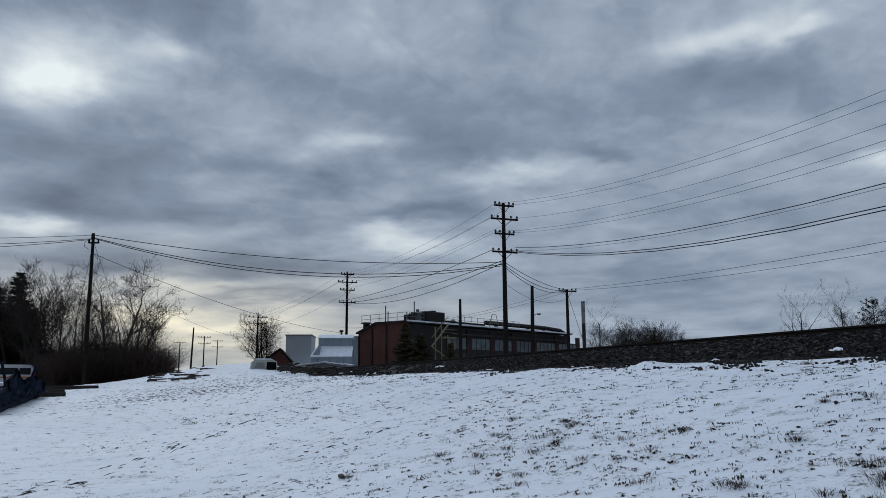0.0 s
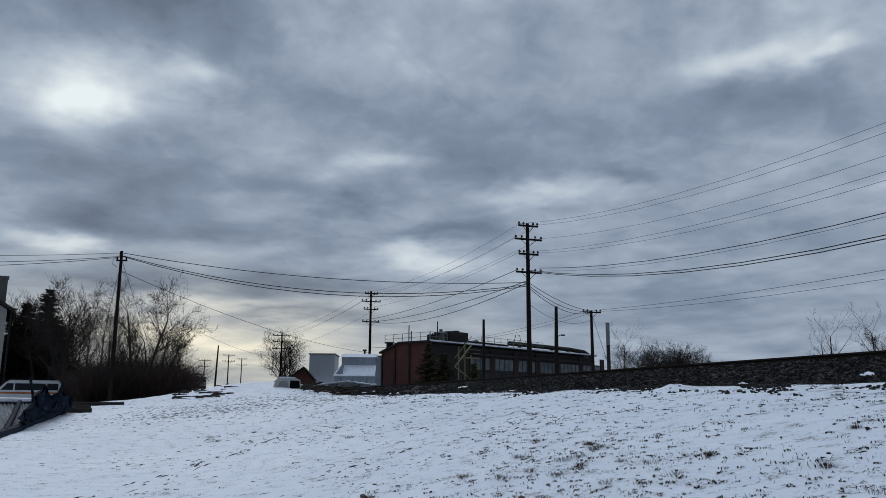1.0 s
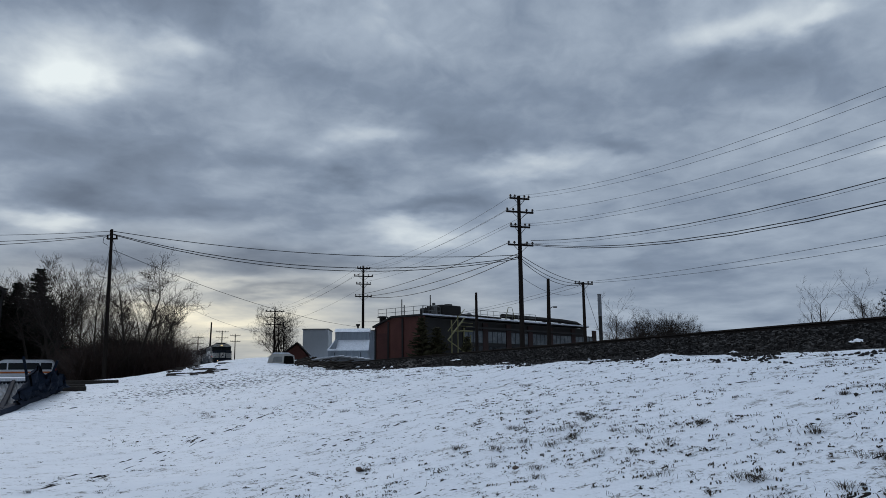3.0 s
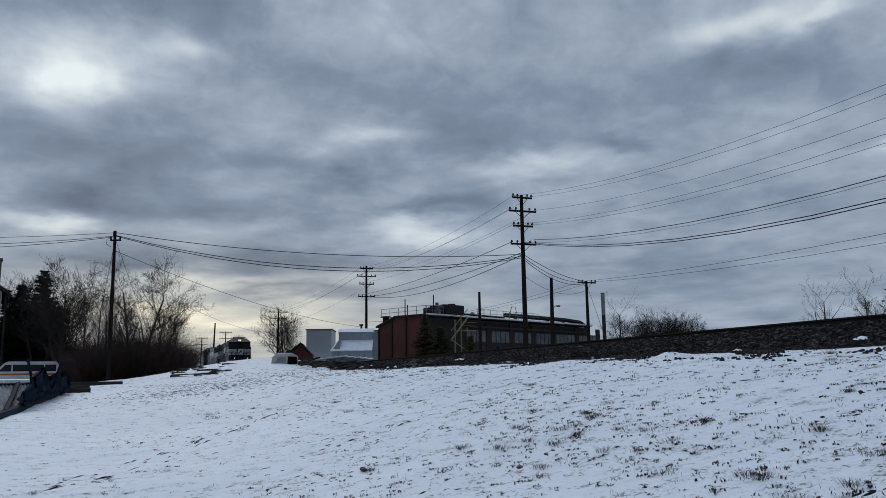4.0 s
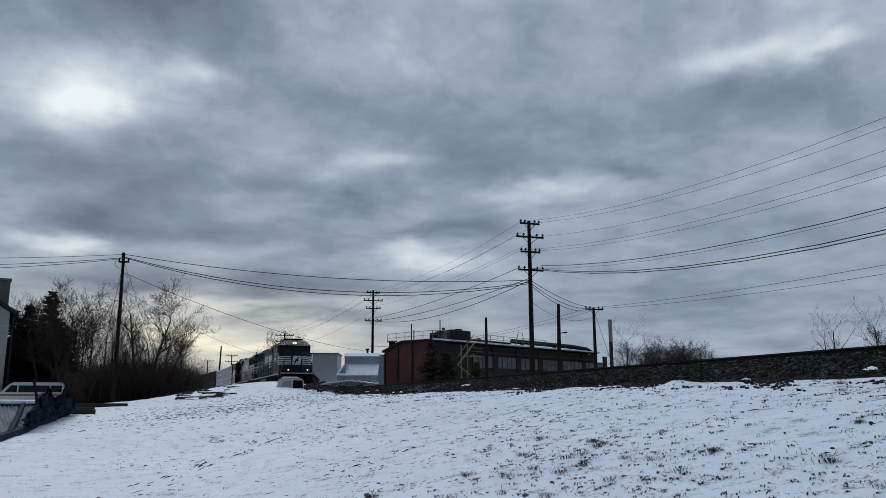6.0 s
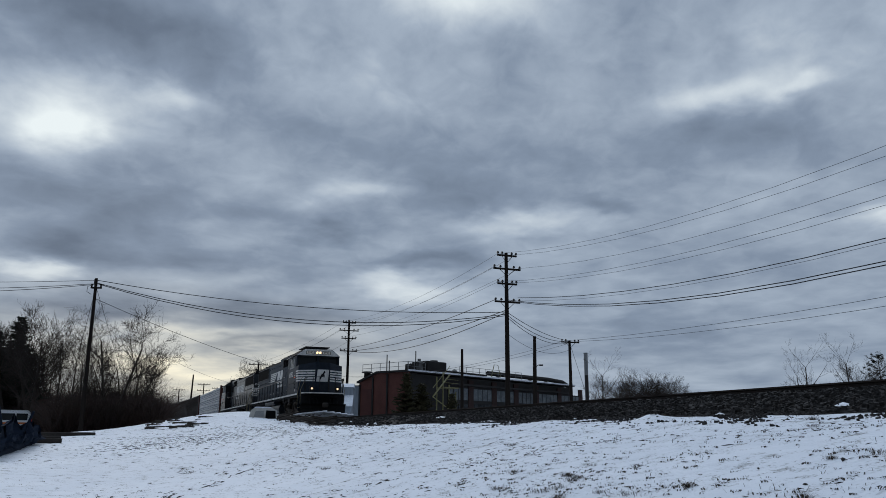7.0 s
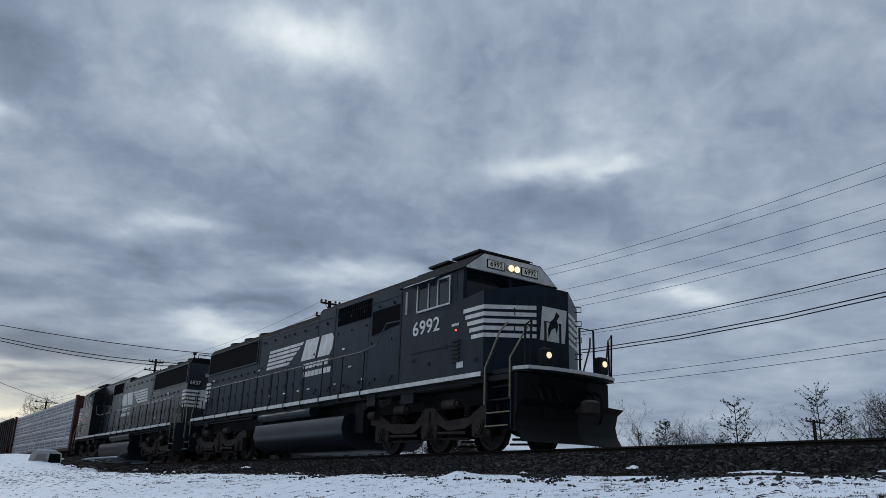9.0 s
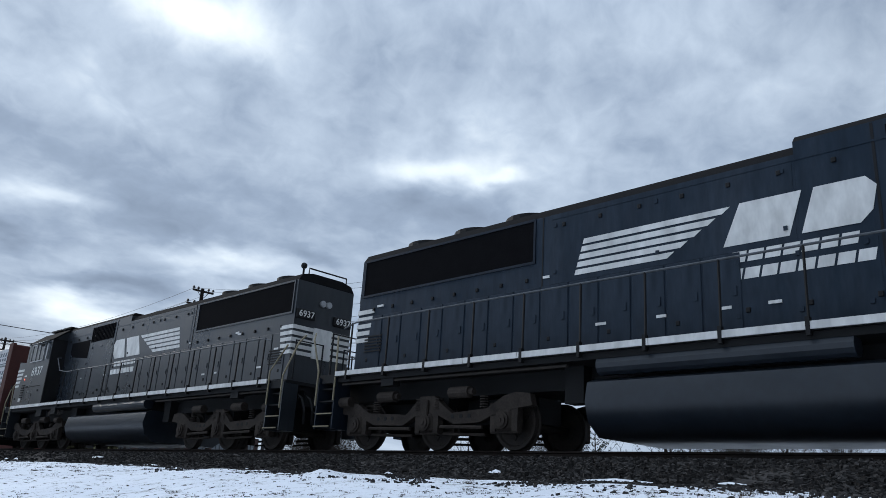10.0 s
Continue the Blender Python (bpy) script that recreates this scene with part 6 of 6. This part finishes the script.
    part("nose", sh, paint, loco, "black wide safety-cab nose")
    def bands(sh):
        for k in range(5):
            z0 = 2.48 + k * 0.165
            st = -3.0 - 0.08 * k
            e = 0.009
            a, b, c = Vector((st, -1.5 - e)), Vector((-2.56 + e, -1.5 - e)), Vector((-1.85 + e, -0.5 - e))
            c = b + (c - b) * 0.98
            for p, q in ((a, b), (b, c)):
                sh.add([(p.x, p.y, z0), (q.x, q.y, z0), (q.x, q.y, z0 + 0.095), (p.x, p.y, z0 + 0.095), (p.x, p.y + 0.02, z0), (q.x, q.y + 0.02, z0), (q.x, q.y + 0.02, z0 + 0.095), (p.x, p.y + 0.02, z0 + 0.095)],
                       [(0, 1, 2, 3), (3, 2, 6, 7), (1, 0, 4, 5), (0, 3, 7, 4), (1, 5, 6, 2)])
    pieces("nose_stripe", sides(bands).mirrored(), WHITE, loco, "five white stripes wrapped round the nose")
    plate = part("nose_plate", Shape().prism([(-0.42, 2.46), (0.36, 2.46), (0.44, 3.26), (-0.34, 3.26)], "x", -1.85, -1.838), WHITE, loco, "white slanted plate on the nose")
    part("dark_mark", Shape().prism([(-0.16, 2.54), (-0.06, 2.74), (0.06, 2.80), (0.10, 2.66), (0.15, 2.84), (0.11, 2.98), (0.20, 3.10), (0.10, 3.18), (0.02, 3.02), (-0.10, 2.92), (-0.17, 2.74)], "x", -1.838, -1.832), DARK, plate, "dark plain shape")
    part("nose_door", Shape().box(-1.86, -1.842, -0.46, 0.46, 1.72, 3.55), paint, loco)
    def hinge(sh):
        for z in (2.2, 2.6, 3.0, 3.35):
            sh.tube([(-2.1, 0.95, z), (-1.98, 1.06, z), (-1.98, 1.06, z + 0.12), (-2.1, 0.95, z + 0.12)], 0.014, 5)
    pieces("grab_iron", sides(hinge).mirrored(), DARK, loco)
    # side windows, awning, number
    for s in (-1, 1):
        w = part("side_window", Shape().box(-5.3, -3.9, s * CW - 0.006, s * CW + 0.006, 3.52, 4.17), WINDOW, loco, "sliding cab side window")
        sh = Shape()
        y = s * (CW + 0.012)
        sh.box(-5.34, -5.29, y - 0.02, y + 0.02, 3.48, 4.2).box(-4.83, -4.79, y - 0.02, y + 0.02, 3.52, 4.17).box(-4.42, -4.37, y - 0.02, y + 0.02, 3.5, 4.2).box(-3.9, -3.86, y - 0.02, y + 0.02, 3.5, 4.2)
        sh.box(-5.34, -3.86, y - 0.02, y + 0.02, 3.465, 3.51).box(-4.42, -3.86, y - 0.02, y + 0.02, 4.17, 4.21)
        part("window_frame", sh, SILVER, w)
        part("awning", Shape().add([(-5.7, s * 1.5, 4.28), (-4.3, s * 1.5, 4.28), (-4.3, s * 1.72, 4.17), (-5.7, s * 1.72, 4.17), (-5.7, s * 1.5, 4.30), (-4.3, s * 1.5, 4.30), (-4.3, s * 1.72, 4.19), (-5.7, s * 1.72, 4.19)],
                                   [(3, 2, 1, 0), (4, 5, 6, 7), (0, 1, 5, 4), (1, 2, 6, 5), (2, 3, 7, 6), (3, 0, 4, 7)]), SILVER, loco, "grey window awning")
        part("wind_deflector", Shape().box(-5.86, -5.76, s * 1.52 - 0.02, s * 1.56 + 0.02, 3.5, 4.12), SILVER, loco)
        digits(number, 0.50, WHITE, loco, pose(-4.9, s * (CW + 0.006), 3.04, 90, 0, 0 if s < 0 else 180), "road_number", 0.004, 0.0, 1.18)
        part("marker_light", Shape().cyl((-3.6, s * 1.5, 2.78), (-3.6, s * 1.525, 2.78), 0.025, n=8), RED, loco)
        part("type_bar", Shape().box(-3.78, -3.5, s * 1.503, s * 1.508, 2.89, 2.95), WHITE, loco)
        part("notice_plate", Shape().box(-3.55, -3.3, s * 1.503, s * 1.51, 1.86, 2.0), WHITE, loco)
    def cabseams(sh):
        sh.box(-5.6, -3.8, -1.512, -1.5, 2.42, 2.445)
        for x, z in ((-5.5, 2.2), (-4.1, 2.4), (-4.8, 2.05), (-2.9, 1.95)):
            sh.box(x, x + 0.12, -1.515, -1.5, z, z + 0.08)
        sh.box(-6.14, -6.08, -1.51, -0.9, 1.68, 4.3)
    pieces("cab_seam", sides(cabseams).mirrored(), DARK, loco)
    # front platform, pilot, plough, steps
    part("anticlimber", Shape().prism([(-1.6, -1.42), (-1.22, -1.3), (-1.06, -0.8), (-1.0, 0), (-1.06, 0.8), (-1.22, 1.3), (-1.6, 1.42), (-2.3, 1.42), (-2.3, -1.42)], "z", 1.60, 1.70), DARK, loco)
    part("anticlimber_edge", Shape().prism([(-1.6, -1.44), (-1.21, -1.32), (-1.045, -0.8), (-0.985, 0), (-1.045, 0.8), (-1.21, 1.32), (-1.6, 1.44), (-1.62, 1.40), (-1.24, 1.28), (-1.08, 0.8), (-1.02, 0), (-1.08, -0.8), (-1.24, -1.28), (-1.62, -1.40)], "z", 1.64, 1.715), WHITE, loco, "worn white platform edge")
    part("pilot", Shape().box(-1.62, -1.5, -1.4, 1.4, 0.35, 1.58), DARK, loco)
    sh = Shape()
    prof = [(0.30, 0.98), (0.10, 0.86), (0.02, 0.6), (0.08, 0.35), (0.24, 0.12)]
    ys = [-1.5, -1.1, -0.5, 0, 0.5, 1.1, 1.5]
    for k, back in ((0, 0.0), (1, -0.05)):
        for y in ys:
            for dx, z in prof:
                sh.v.append((-1.42 + dx + 0.28 * (1 - abs(y) / 1.5) + back, y, z))
    n, m = len(ys), len(prof)
    for k in (0, 1):
        for i in range(n - 1):
            for j in range(m - 1):
                a = k * n * m + i * m + j
                q = (a, a + 1, a + m + 1, a + m)
                sh.f.append(q if k == 0 else q[::-1])
    for i in range(n - 1):
        for j in (0, m - 1):
            a = i * m + j
            sh.f.append((a, a + m, a + m + n * m, a + n * m))
    part("snow_plough", sh, DARK, loco, "black curved pilot plough")
    cp = part("coupler", Shape().box(-1.5, -0.75, -0.11, 0.11, 0.76, 1.0, 0.03).box(-0.85, -0.55, -0.2, 0.16, 0.72, 1.04, 0.05), GRIME, loco)
    part("rear_coupler", Shape().box(-23.7, -23.0, -0.11, 0.11, 0.76, 1.0, 0.03).box(-23.85, -23.6, -0.16, 0.2, 0.72, 1.04, 0.05), GRIME, loco)
    def hoses(sh):
        for k, y in enumerate((-0.95, -0.7, -0.45)):
            sh.tube([(-1.48, y, 1.35), (-1.3, y, 1.25), (-1.2, y + 0.05, 0.95), (-1.25, y + 0.1, 0.62)], 0.03, 6)
            sh.tube([(-23.0, y, 1.35), (-23.2, y, 1.25), (-23.3, y + 0.05, 0.95), (-23.25, y + 0.1, 0.62)], 0.03, 6)
    pieces("air_hose", sides(hoses).mirrored(), DARK, loco)
    for s in (-1, 1):
        d = part("ditch_light", Shape().box(-1.3, -1.08, s * 0.86 - 0.14, s * 0.86 + 0.14, 1.72, 2.12, 0.03), DARK, loco)
        part("lamp", Shape().cyl((-1.085, s * 0.86, 1.96), (-1.06, s * 0.86, 1.96), 0.068, n=14), LENS, d, "lit warm ditch light")
        for end, x0, x1, sg in (("front", -2.5, -1.62, 1), ("rear", -23.1, -22.42, -1)):
            st = part("step_well", Shape().box(x0, x0 + 0.04, s * 1.05, s * 1.46, 0.42, 1.6).box(x1 - 0.04, x1, s * 1.05, s * 1.46, 0.42, 1.6).box(x0, x1, s * 1.02, s * 1.06, 0.42, 1.6), paint, loco)
            for k in range(4):
                z = 0.45 + 0.29 * k
                part("tread", Shape().box(x0 + 0.045, x1 - 0.045, s * 1.07, s * (1.5 - 0.05 * k), z, z + 0.035), DARK, st)
                if k < 2:
                    part("tread_edge", Shape().box(x0 + 0.045, x1 - 0.045, s * (1.505 - 0.05 * k), s * (1.52 - 0.05 * k), z + 0.008, z + 0.036), YELLOW, st, "faded yellow step edge")
            xa, xb = (x0 + 0.02, x1 - 0.02)
            top_x = 0.42 * sg
            part("step_handrail", Shape().tube([(xa, s * 1.5, 0.95), (xa, s * 1.5, 1.75), (xa + top_x, s * 1.42, 2.55), (xa + top_x * 1.3, s * 1.3, 2.75)], 0.022, 6), YELLOW, loco, "pale yellow step handrail")
            part("step_handrail", Shape().tube([(xb, s * 1.48, 1.05), (xb, s * 1.48, 1.9), (xb + top_x * 0.8, s * 1.25, 2.6)], 0.022, 6), YELLOW, loco, "pale yellow step handrail")
    # side handrails
    def rails(sh):
        sh.tube([(-22.3, -1.46, 2.70), (-21.9, -1.46, 2.80), (-8.2, -1.46, 2.82), (-7.4, -1.46, 2.92), (-6.9, -1.46, 3.45), (-6.5, -1.2, 3.52)], 0.02, 6)
    both("handrail", sides(rails), HANDRAIL, loco, "worn grey handrail")
    post = Shape().cyl((0, -1.47, 1.62), (0, -1.46, 2.81), 0.022, n=6).box(-0.03, 0.03, -1.54, -1.45, 1.5, 1.76).mesh("stanchion", DARK)
    for k in range(12):
        for turned in (0, 180):
            ob = new("stanchion", post)
            ob.parent = loco
            ob.matrix_basis = pose(-22.0 + 1.27 * k, 0, 0, 0, 0, turned)
    pieces("front_railing", Shape().tube([(-1.3, -0.75, 1.7), (-1.3, -0.75, 2.75), (-1.3, -0.3, 2.75), (-1.3, -0.3, 1.7)], 0.028, 6).tube([(-1.25, -1.25, 1.7), (-1.2, -1.25, 2.7), (-1.35, -1.3, 2.6), (-1.35, -1.3, 1.7)], 0.025, 6).mirrored(), DARK, loco)
    pieces("rear_railing", Shape().tube([(-23.05, -1.2, 1.7), (-23.05, -1.2, 2.7), (-23.05, -0.35, 2.7), (-23.05, -0.35, 1.7)], 0.025, 6).mirrored().box(-23.1, -22.4, -1.42, 1.42, 1.58, 1.66), DARK, loco)
    # tanks and underfloor boxes
    tank = [(-1.05, 0.20), (1.05, 0.20), (1.36, 0.42), (1.47, 0.75), (1.40, 1.08), (1.2, 1.16), (-1.2, 1.16), (-1.40, 1.08), (-1.47, 0.75), (-1.36, 0.42)]
    part("fuel_tank", Shape().prism(tank, "x", -15.55, -9.1), MATS["tank_black"], loco, "long black fuel tank", True)
    pieces("air_reservoir", Shape().cyl((-15.35, -1.28, 1.36), (-11.3, -1.28, 1.36), 0.17, n=14).mirrored(), MATS["tank_black"], loco)
    pieces("equipment_box", Shape().box(-9.0, -8.5, -1.1, -0.8, 0.6, 1.5).box(-7.75, -7.3, -1.46, -1.2, 1.25, 1.56).box(-6.1, -5.5, -1.4, -1.2, 1.2, 1.56).box(-16.3, -15.9, -1.0, -0.7, 0.8, 1.5).box(-20.9, -20.5, -1.4, -1.2, 1.3, 1.56).mirrored(), DARK, loco)
    def pipes(sh):
        for k in range(4):
            sh.tube([(-8.2, -1.3, 1.38 - 0.04 * k), (-7.95, -1.38, 1.33 - 0.05 * k), (-7.75, -1.36, 1.42 - 0.04 * k)], 0.014, 5)
            sh.tube([(-7.3, -1.36, 1.42 - 0.04 * k), (-7.0, -1.4, 1.35 - 0.05 * k), (-6.7, -1.3, 1.42 - 0.04 * k)], 0.014, 5)
        sh.tube([(-22.3, -1.35, 1.42), (-16, -1.35, 1.40)], 0.03, 6)
        sh.tube([(-9.0, -1.3, 1.5), (-3.2, -1.3, 1.46)], 0.03, 6)
    pieces("brake_pipe", sides(pipes).mirrored(), GRIME, loco)
    truck(loco, (-7.35, -5.1, -3.03))
    truck(loco, (-21.9, -19.65, -17.58))
    return loco


mat("screen_black", (0.003, 0.003, 0.004), (0.007, 0.007, 0.008), 3, 0.9, gloss=0.05)
mat("tank_black", (0.009, 0.014, 0.021), (0.021, 0.027, 0.035), 1.5, 0.36, 0, 0.05, 8, gloss=0.5)
glow("board_glow", (0.55, 0.54, 0.50), 0.12)
LEAD = locomotive("lead_locomotive", "6992", "black diesel locomotive with white stripes, lamps lit", BLACK, HOODP)
TRAIL = locomotive("second_locomotive", "6937", "black diesel locomotive coupled hood first, dusty sides", DUSTY, DUSTY)
part("end_roof_rail", Shape().tube([(-22.3, -0.75, 4.68), (-22.3, -0.75, 4.9), (-22.3, 0.55, 4.9), (-22.3, 0.55, 4.7)], 0.022, 6), DARK, TRAIL)
part("end_beacon", Shape().cyl((-22.32, 0.75, 4.66), (-22.32, 0.75, 4.86), 0.03, n=8).ball((-22.32, 0.75, 4.92), 0.09, 10), DARK, TRAIL)


def lumber_car():
    car = thing("lumber_car", "rust-red bulkhead flatcar loaded with white-wrapped lumber bundles", "freight car")
    part("deck", Shape().box(-27.2, 0, -1.45, 1.45, 0.95, 1.12).box(-26, -1.2, -0.5, 0.5, 0.6, 0.95), RUST, car)
    for x in (-0.45, -27.2):
        b = part("bulkhead", Shape().box(x, x + 0.45, -1.5, 1.5, 1.0, 4.55, 0.04), RUST, car, "rust-red end bulkhead")
        pieces("bulkhead_rib", Shape().box(x - 0.03, x + 0.48, -1.53, -1.40, 1.0, 4.6).box(x - 0.03, x + 0.48, 1.40, 1.53, 1.0, 4.6), RUST, b)
    wrap = mat("white_wrap", (0.62, 0.63, 0.63), (0.45, 0.46, 0.48), 0.8, 0.45, 0, 0.1, 6, per=0.12)
    ink = mat("grey_print", (0.12, 0.14, 0.17), None, 3, 0.6)
    stacked = Shape().box(0, 2.28, -1.38, 1.38, 0, 0.80, 0.03).mesh("wrapped_pack", wrap)
    inkm = Shape()
    for k in range(6):
        inkm.prism([(0.16 + 0.34 * k, 0.42), (0.34 + 0.34 * k, 0.42), (0.44 + 0.34 * k, 0.60), (0.26 + 0.34 * k, 0.60)], "y", -1.384, -1.378).box(0.20 + 0.34 * k, 0.40 + 0.34 * k, -1.384, -1.378, 0.22, 0.34)
    inkm.box(0.05, 2.2, -1.384, -1.378, 0.06, 0.10)
    inkm = inkm.mesh("print_bar", ink)
    for i in range(11):
        for j in range(4):
            ob = new("wrapped_pack", stacked)
            ob.parent = car
            ob.matrix_basis = pose(-26.55 + 2.37 * i, random.uniform(-0.02, 0.02), 1.14 + 0.84 * j)
            mk = new("print_bar", inkm)
            mk.parent = ob
            mk["kind"] = "stuff"
    for x in (-3.0, -24.2):
        t = part("bogie", Shape().box(x - 1.2, x + 1.2, -1.05, -0.9, 0.4, 0.65).box(x - 0.3, x + 0.3, -1.05, -0.85, 0.3, 0.85).mirrored().box(x - 0.2, x + 0.2, -1, 1, 0.5, 0.95), GRIME, car)
        for dx in (-0.88, 0.88):
            w = wheelset(t, x + dx, 0.46)
            WHEELS.append((w, x + dx, car))
    return car


def hopper():
    car = thing("hopper_car", "dark steel open hopper wagon with ribbed sides", "freight car", group="hopper wagons")
    body = mat("hopper_steel", (0.028, 0.025, 0.024), (0.06, 0.045, 0.038), 0.8, 0.7)
    part("body", Shape().prism([(-15.6, 4.5), (0, 4.5), (0, 1.9), (-2.3, 1.2), (-13.3, 1.2), (-15.6, 1.9)], "y", -1.5, 1.5), body, car)
    pieces("top_chord", Shape().box(-15.65, 0.05, -1.58, -1.45, 4.42, 4.58).mirrored(), body, car)
    rib = Shape().box(-0.06, 0.06, -1.6, -1.49, 1.25, 4.42).mesh("rib", body)
    for k in range(11):
        for turned in (0, 180):
            ob = new("rib", rib)
            ob.parent = car
            ob.matrix_basis = pose(-15.0 + 1.44 * k, 0, 0, 0, 0, turned)
    part("centre_sill", Shape().box(-16.1, 0.5, -0.3, 0.3, 0.7, 1.2), GRIME, car)
    for x in (-2.0, -13.6):
        part("bogie", Shape().box(x - 1.2, x + 1.2, -1.05, -0.85, 0.35, 0.7).mirrored().cyl((x - 0.88, -0.83, 0.46), (x - 0.88, 0.83, 0.46), 0.46, n=16).cyl((x + 0.88, -0.83, 0.46), (x + 0.88, 0.83, 0.46), 0.46, n=16), GRIME, car)
    return car


LUMBER = lumber_car()
HOPPERS = [hopper()]
for _ in range(6):
    HOPPERS.append(copy_thing(HOPPERS[0], Matrix()))

# seconds, metres still to run
RUN = ((0.0, 189.5), (1.0, 169.8), (2.5, 140.0), (4.5, 100.12), (6.5, 59.95), (7.5, 40.35), (8.2, 26.55), (9.0, 11.25), (9.5, 1.65), (10.0, -7.88))


def run_at(t):
    for (a, s), (b, q) in zip(RUN, RUN[1:]):
        if t <= b:
            return s + (q - s) * (t - a) / (b - a)
    return RUN[-1][1]


def vehicle_pose(s, back, length, turned=0.0):
    """Pose of a vehicle whose origin runs so far behind the lead, by the tangent at its middle."""
    a, b = on_track(s + back + length * 0.2), on_track(s + back + length * 0.8)
    ang = math.degrees(math.atan2(a.y - b.y, a.x - b.x))
    f = (a - b).normalized()
    o = a + f * (length * 0.2)
    return pose(o.x, o.y, RAIL, 0, 0, ang) @ pose(turned, 0, 0, 0, 0, 180 if turned else 0)


def motions():
    times = [0.25 * i for i in range(41)]
    walk(LEAD, [(t, vehicle_pose(run_at(t), 0.0, 23.5)) for t in times])
    walk(TRAIL, [(t, vehicle_pose(run_at(t), 0.0 + 23.8, 23.8, -23.85)) for t in times])
    walk(LUMBER, [(t, vehicle_pose(run_at(t), 46.6, 27.2)) for t in times])
    for k, car in enumerate(HOPPERS):
        walk(car, [(t, vehicle_pose(run_at(t), 75.0 + 16.9 * k, 15.6)) for t in times])
    for w, x, owner in WHEELS:
        r, sg = w.location.z, -1 if owner is TRAIL else 1
        base = w.location.copy()
        rows = []
        for k in range(301):
            t = k / 30
            turn = math.degrees((189.5 - run_at(t)) / r) * sg
            rows.append((t, pose(base.x, base.y, base.z, 0, turn % 360, 0)))
        walk(w, rows)

motions()
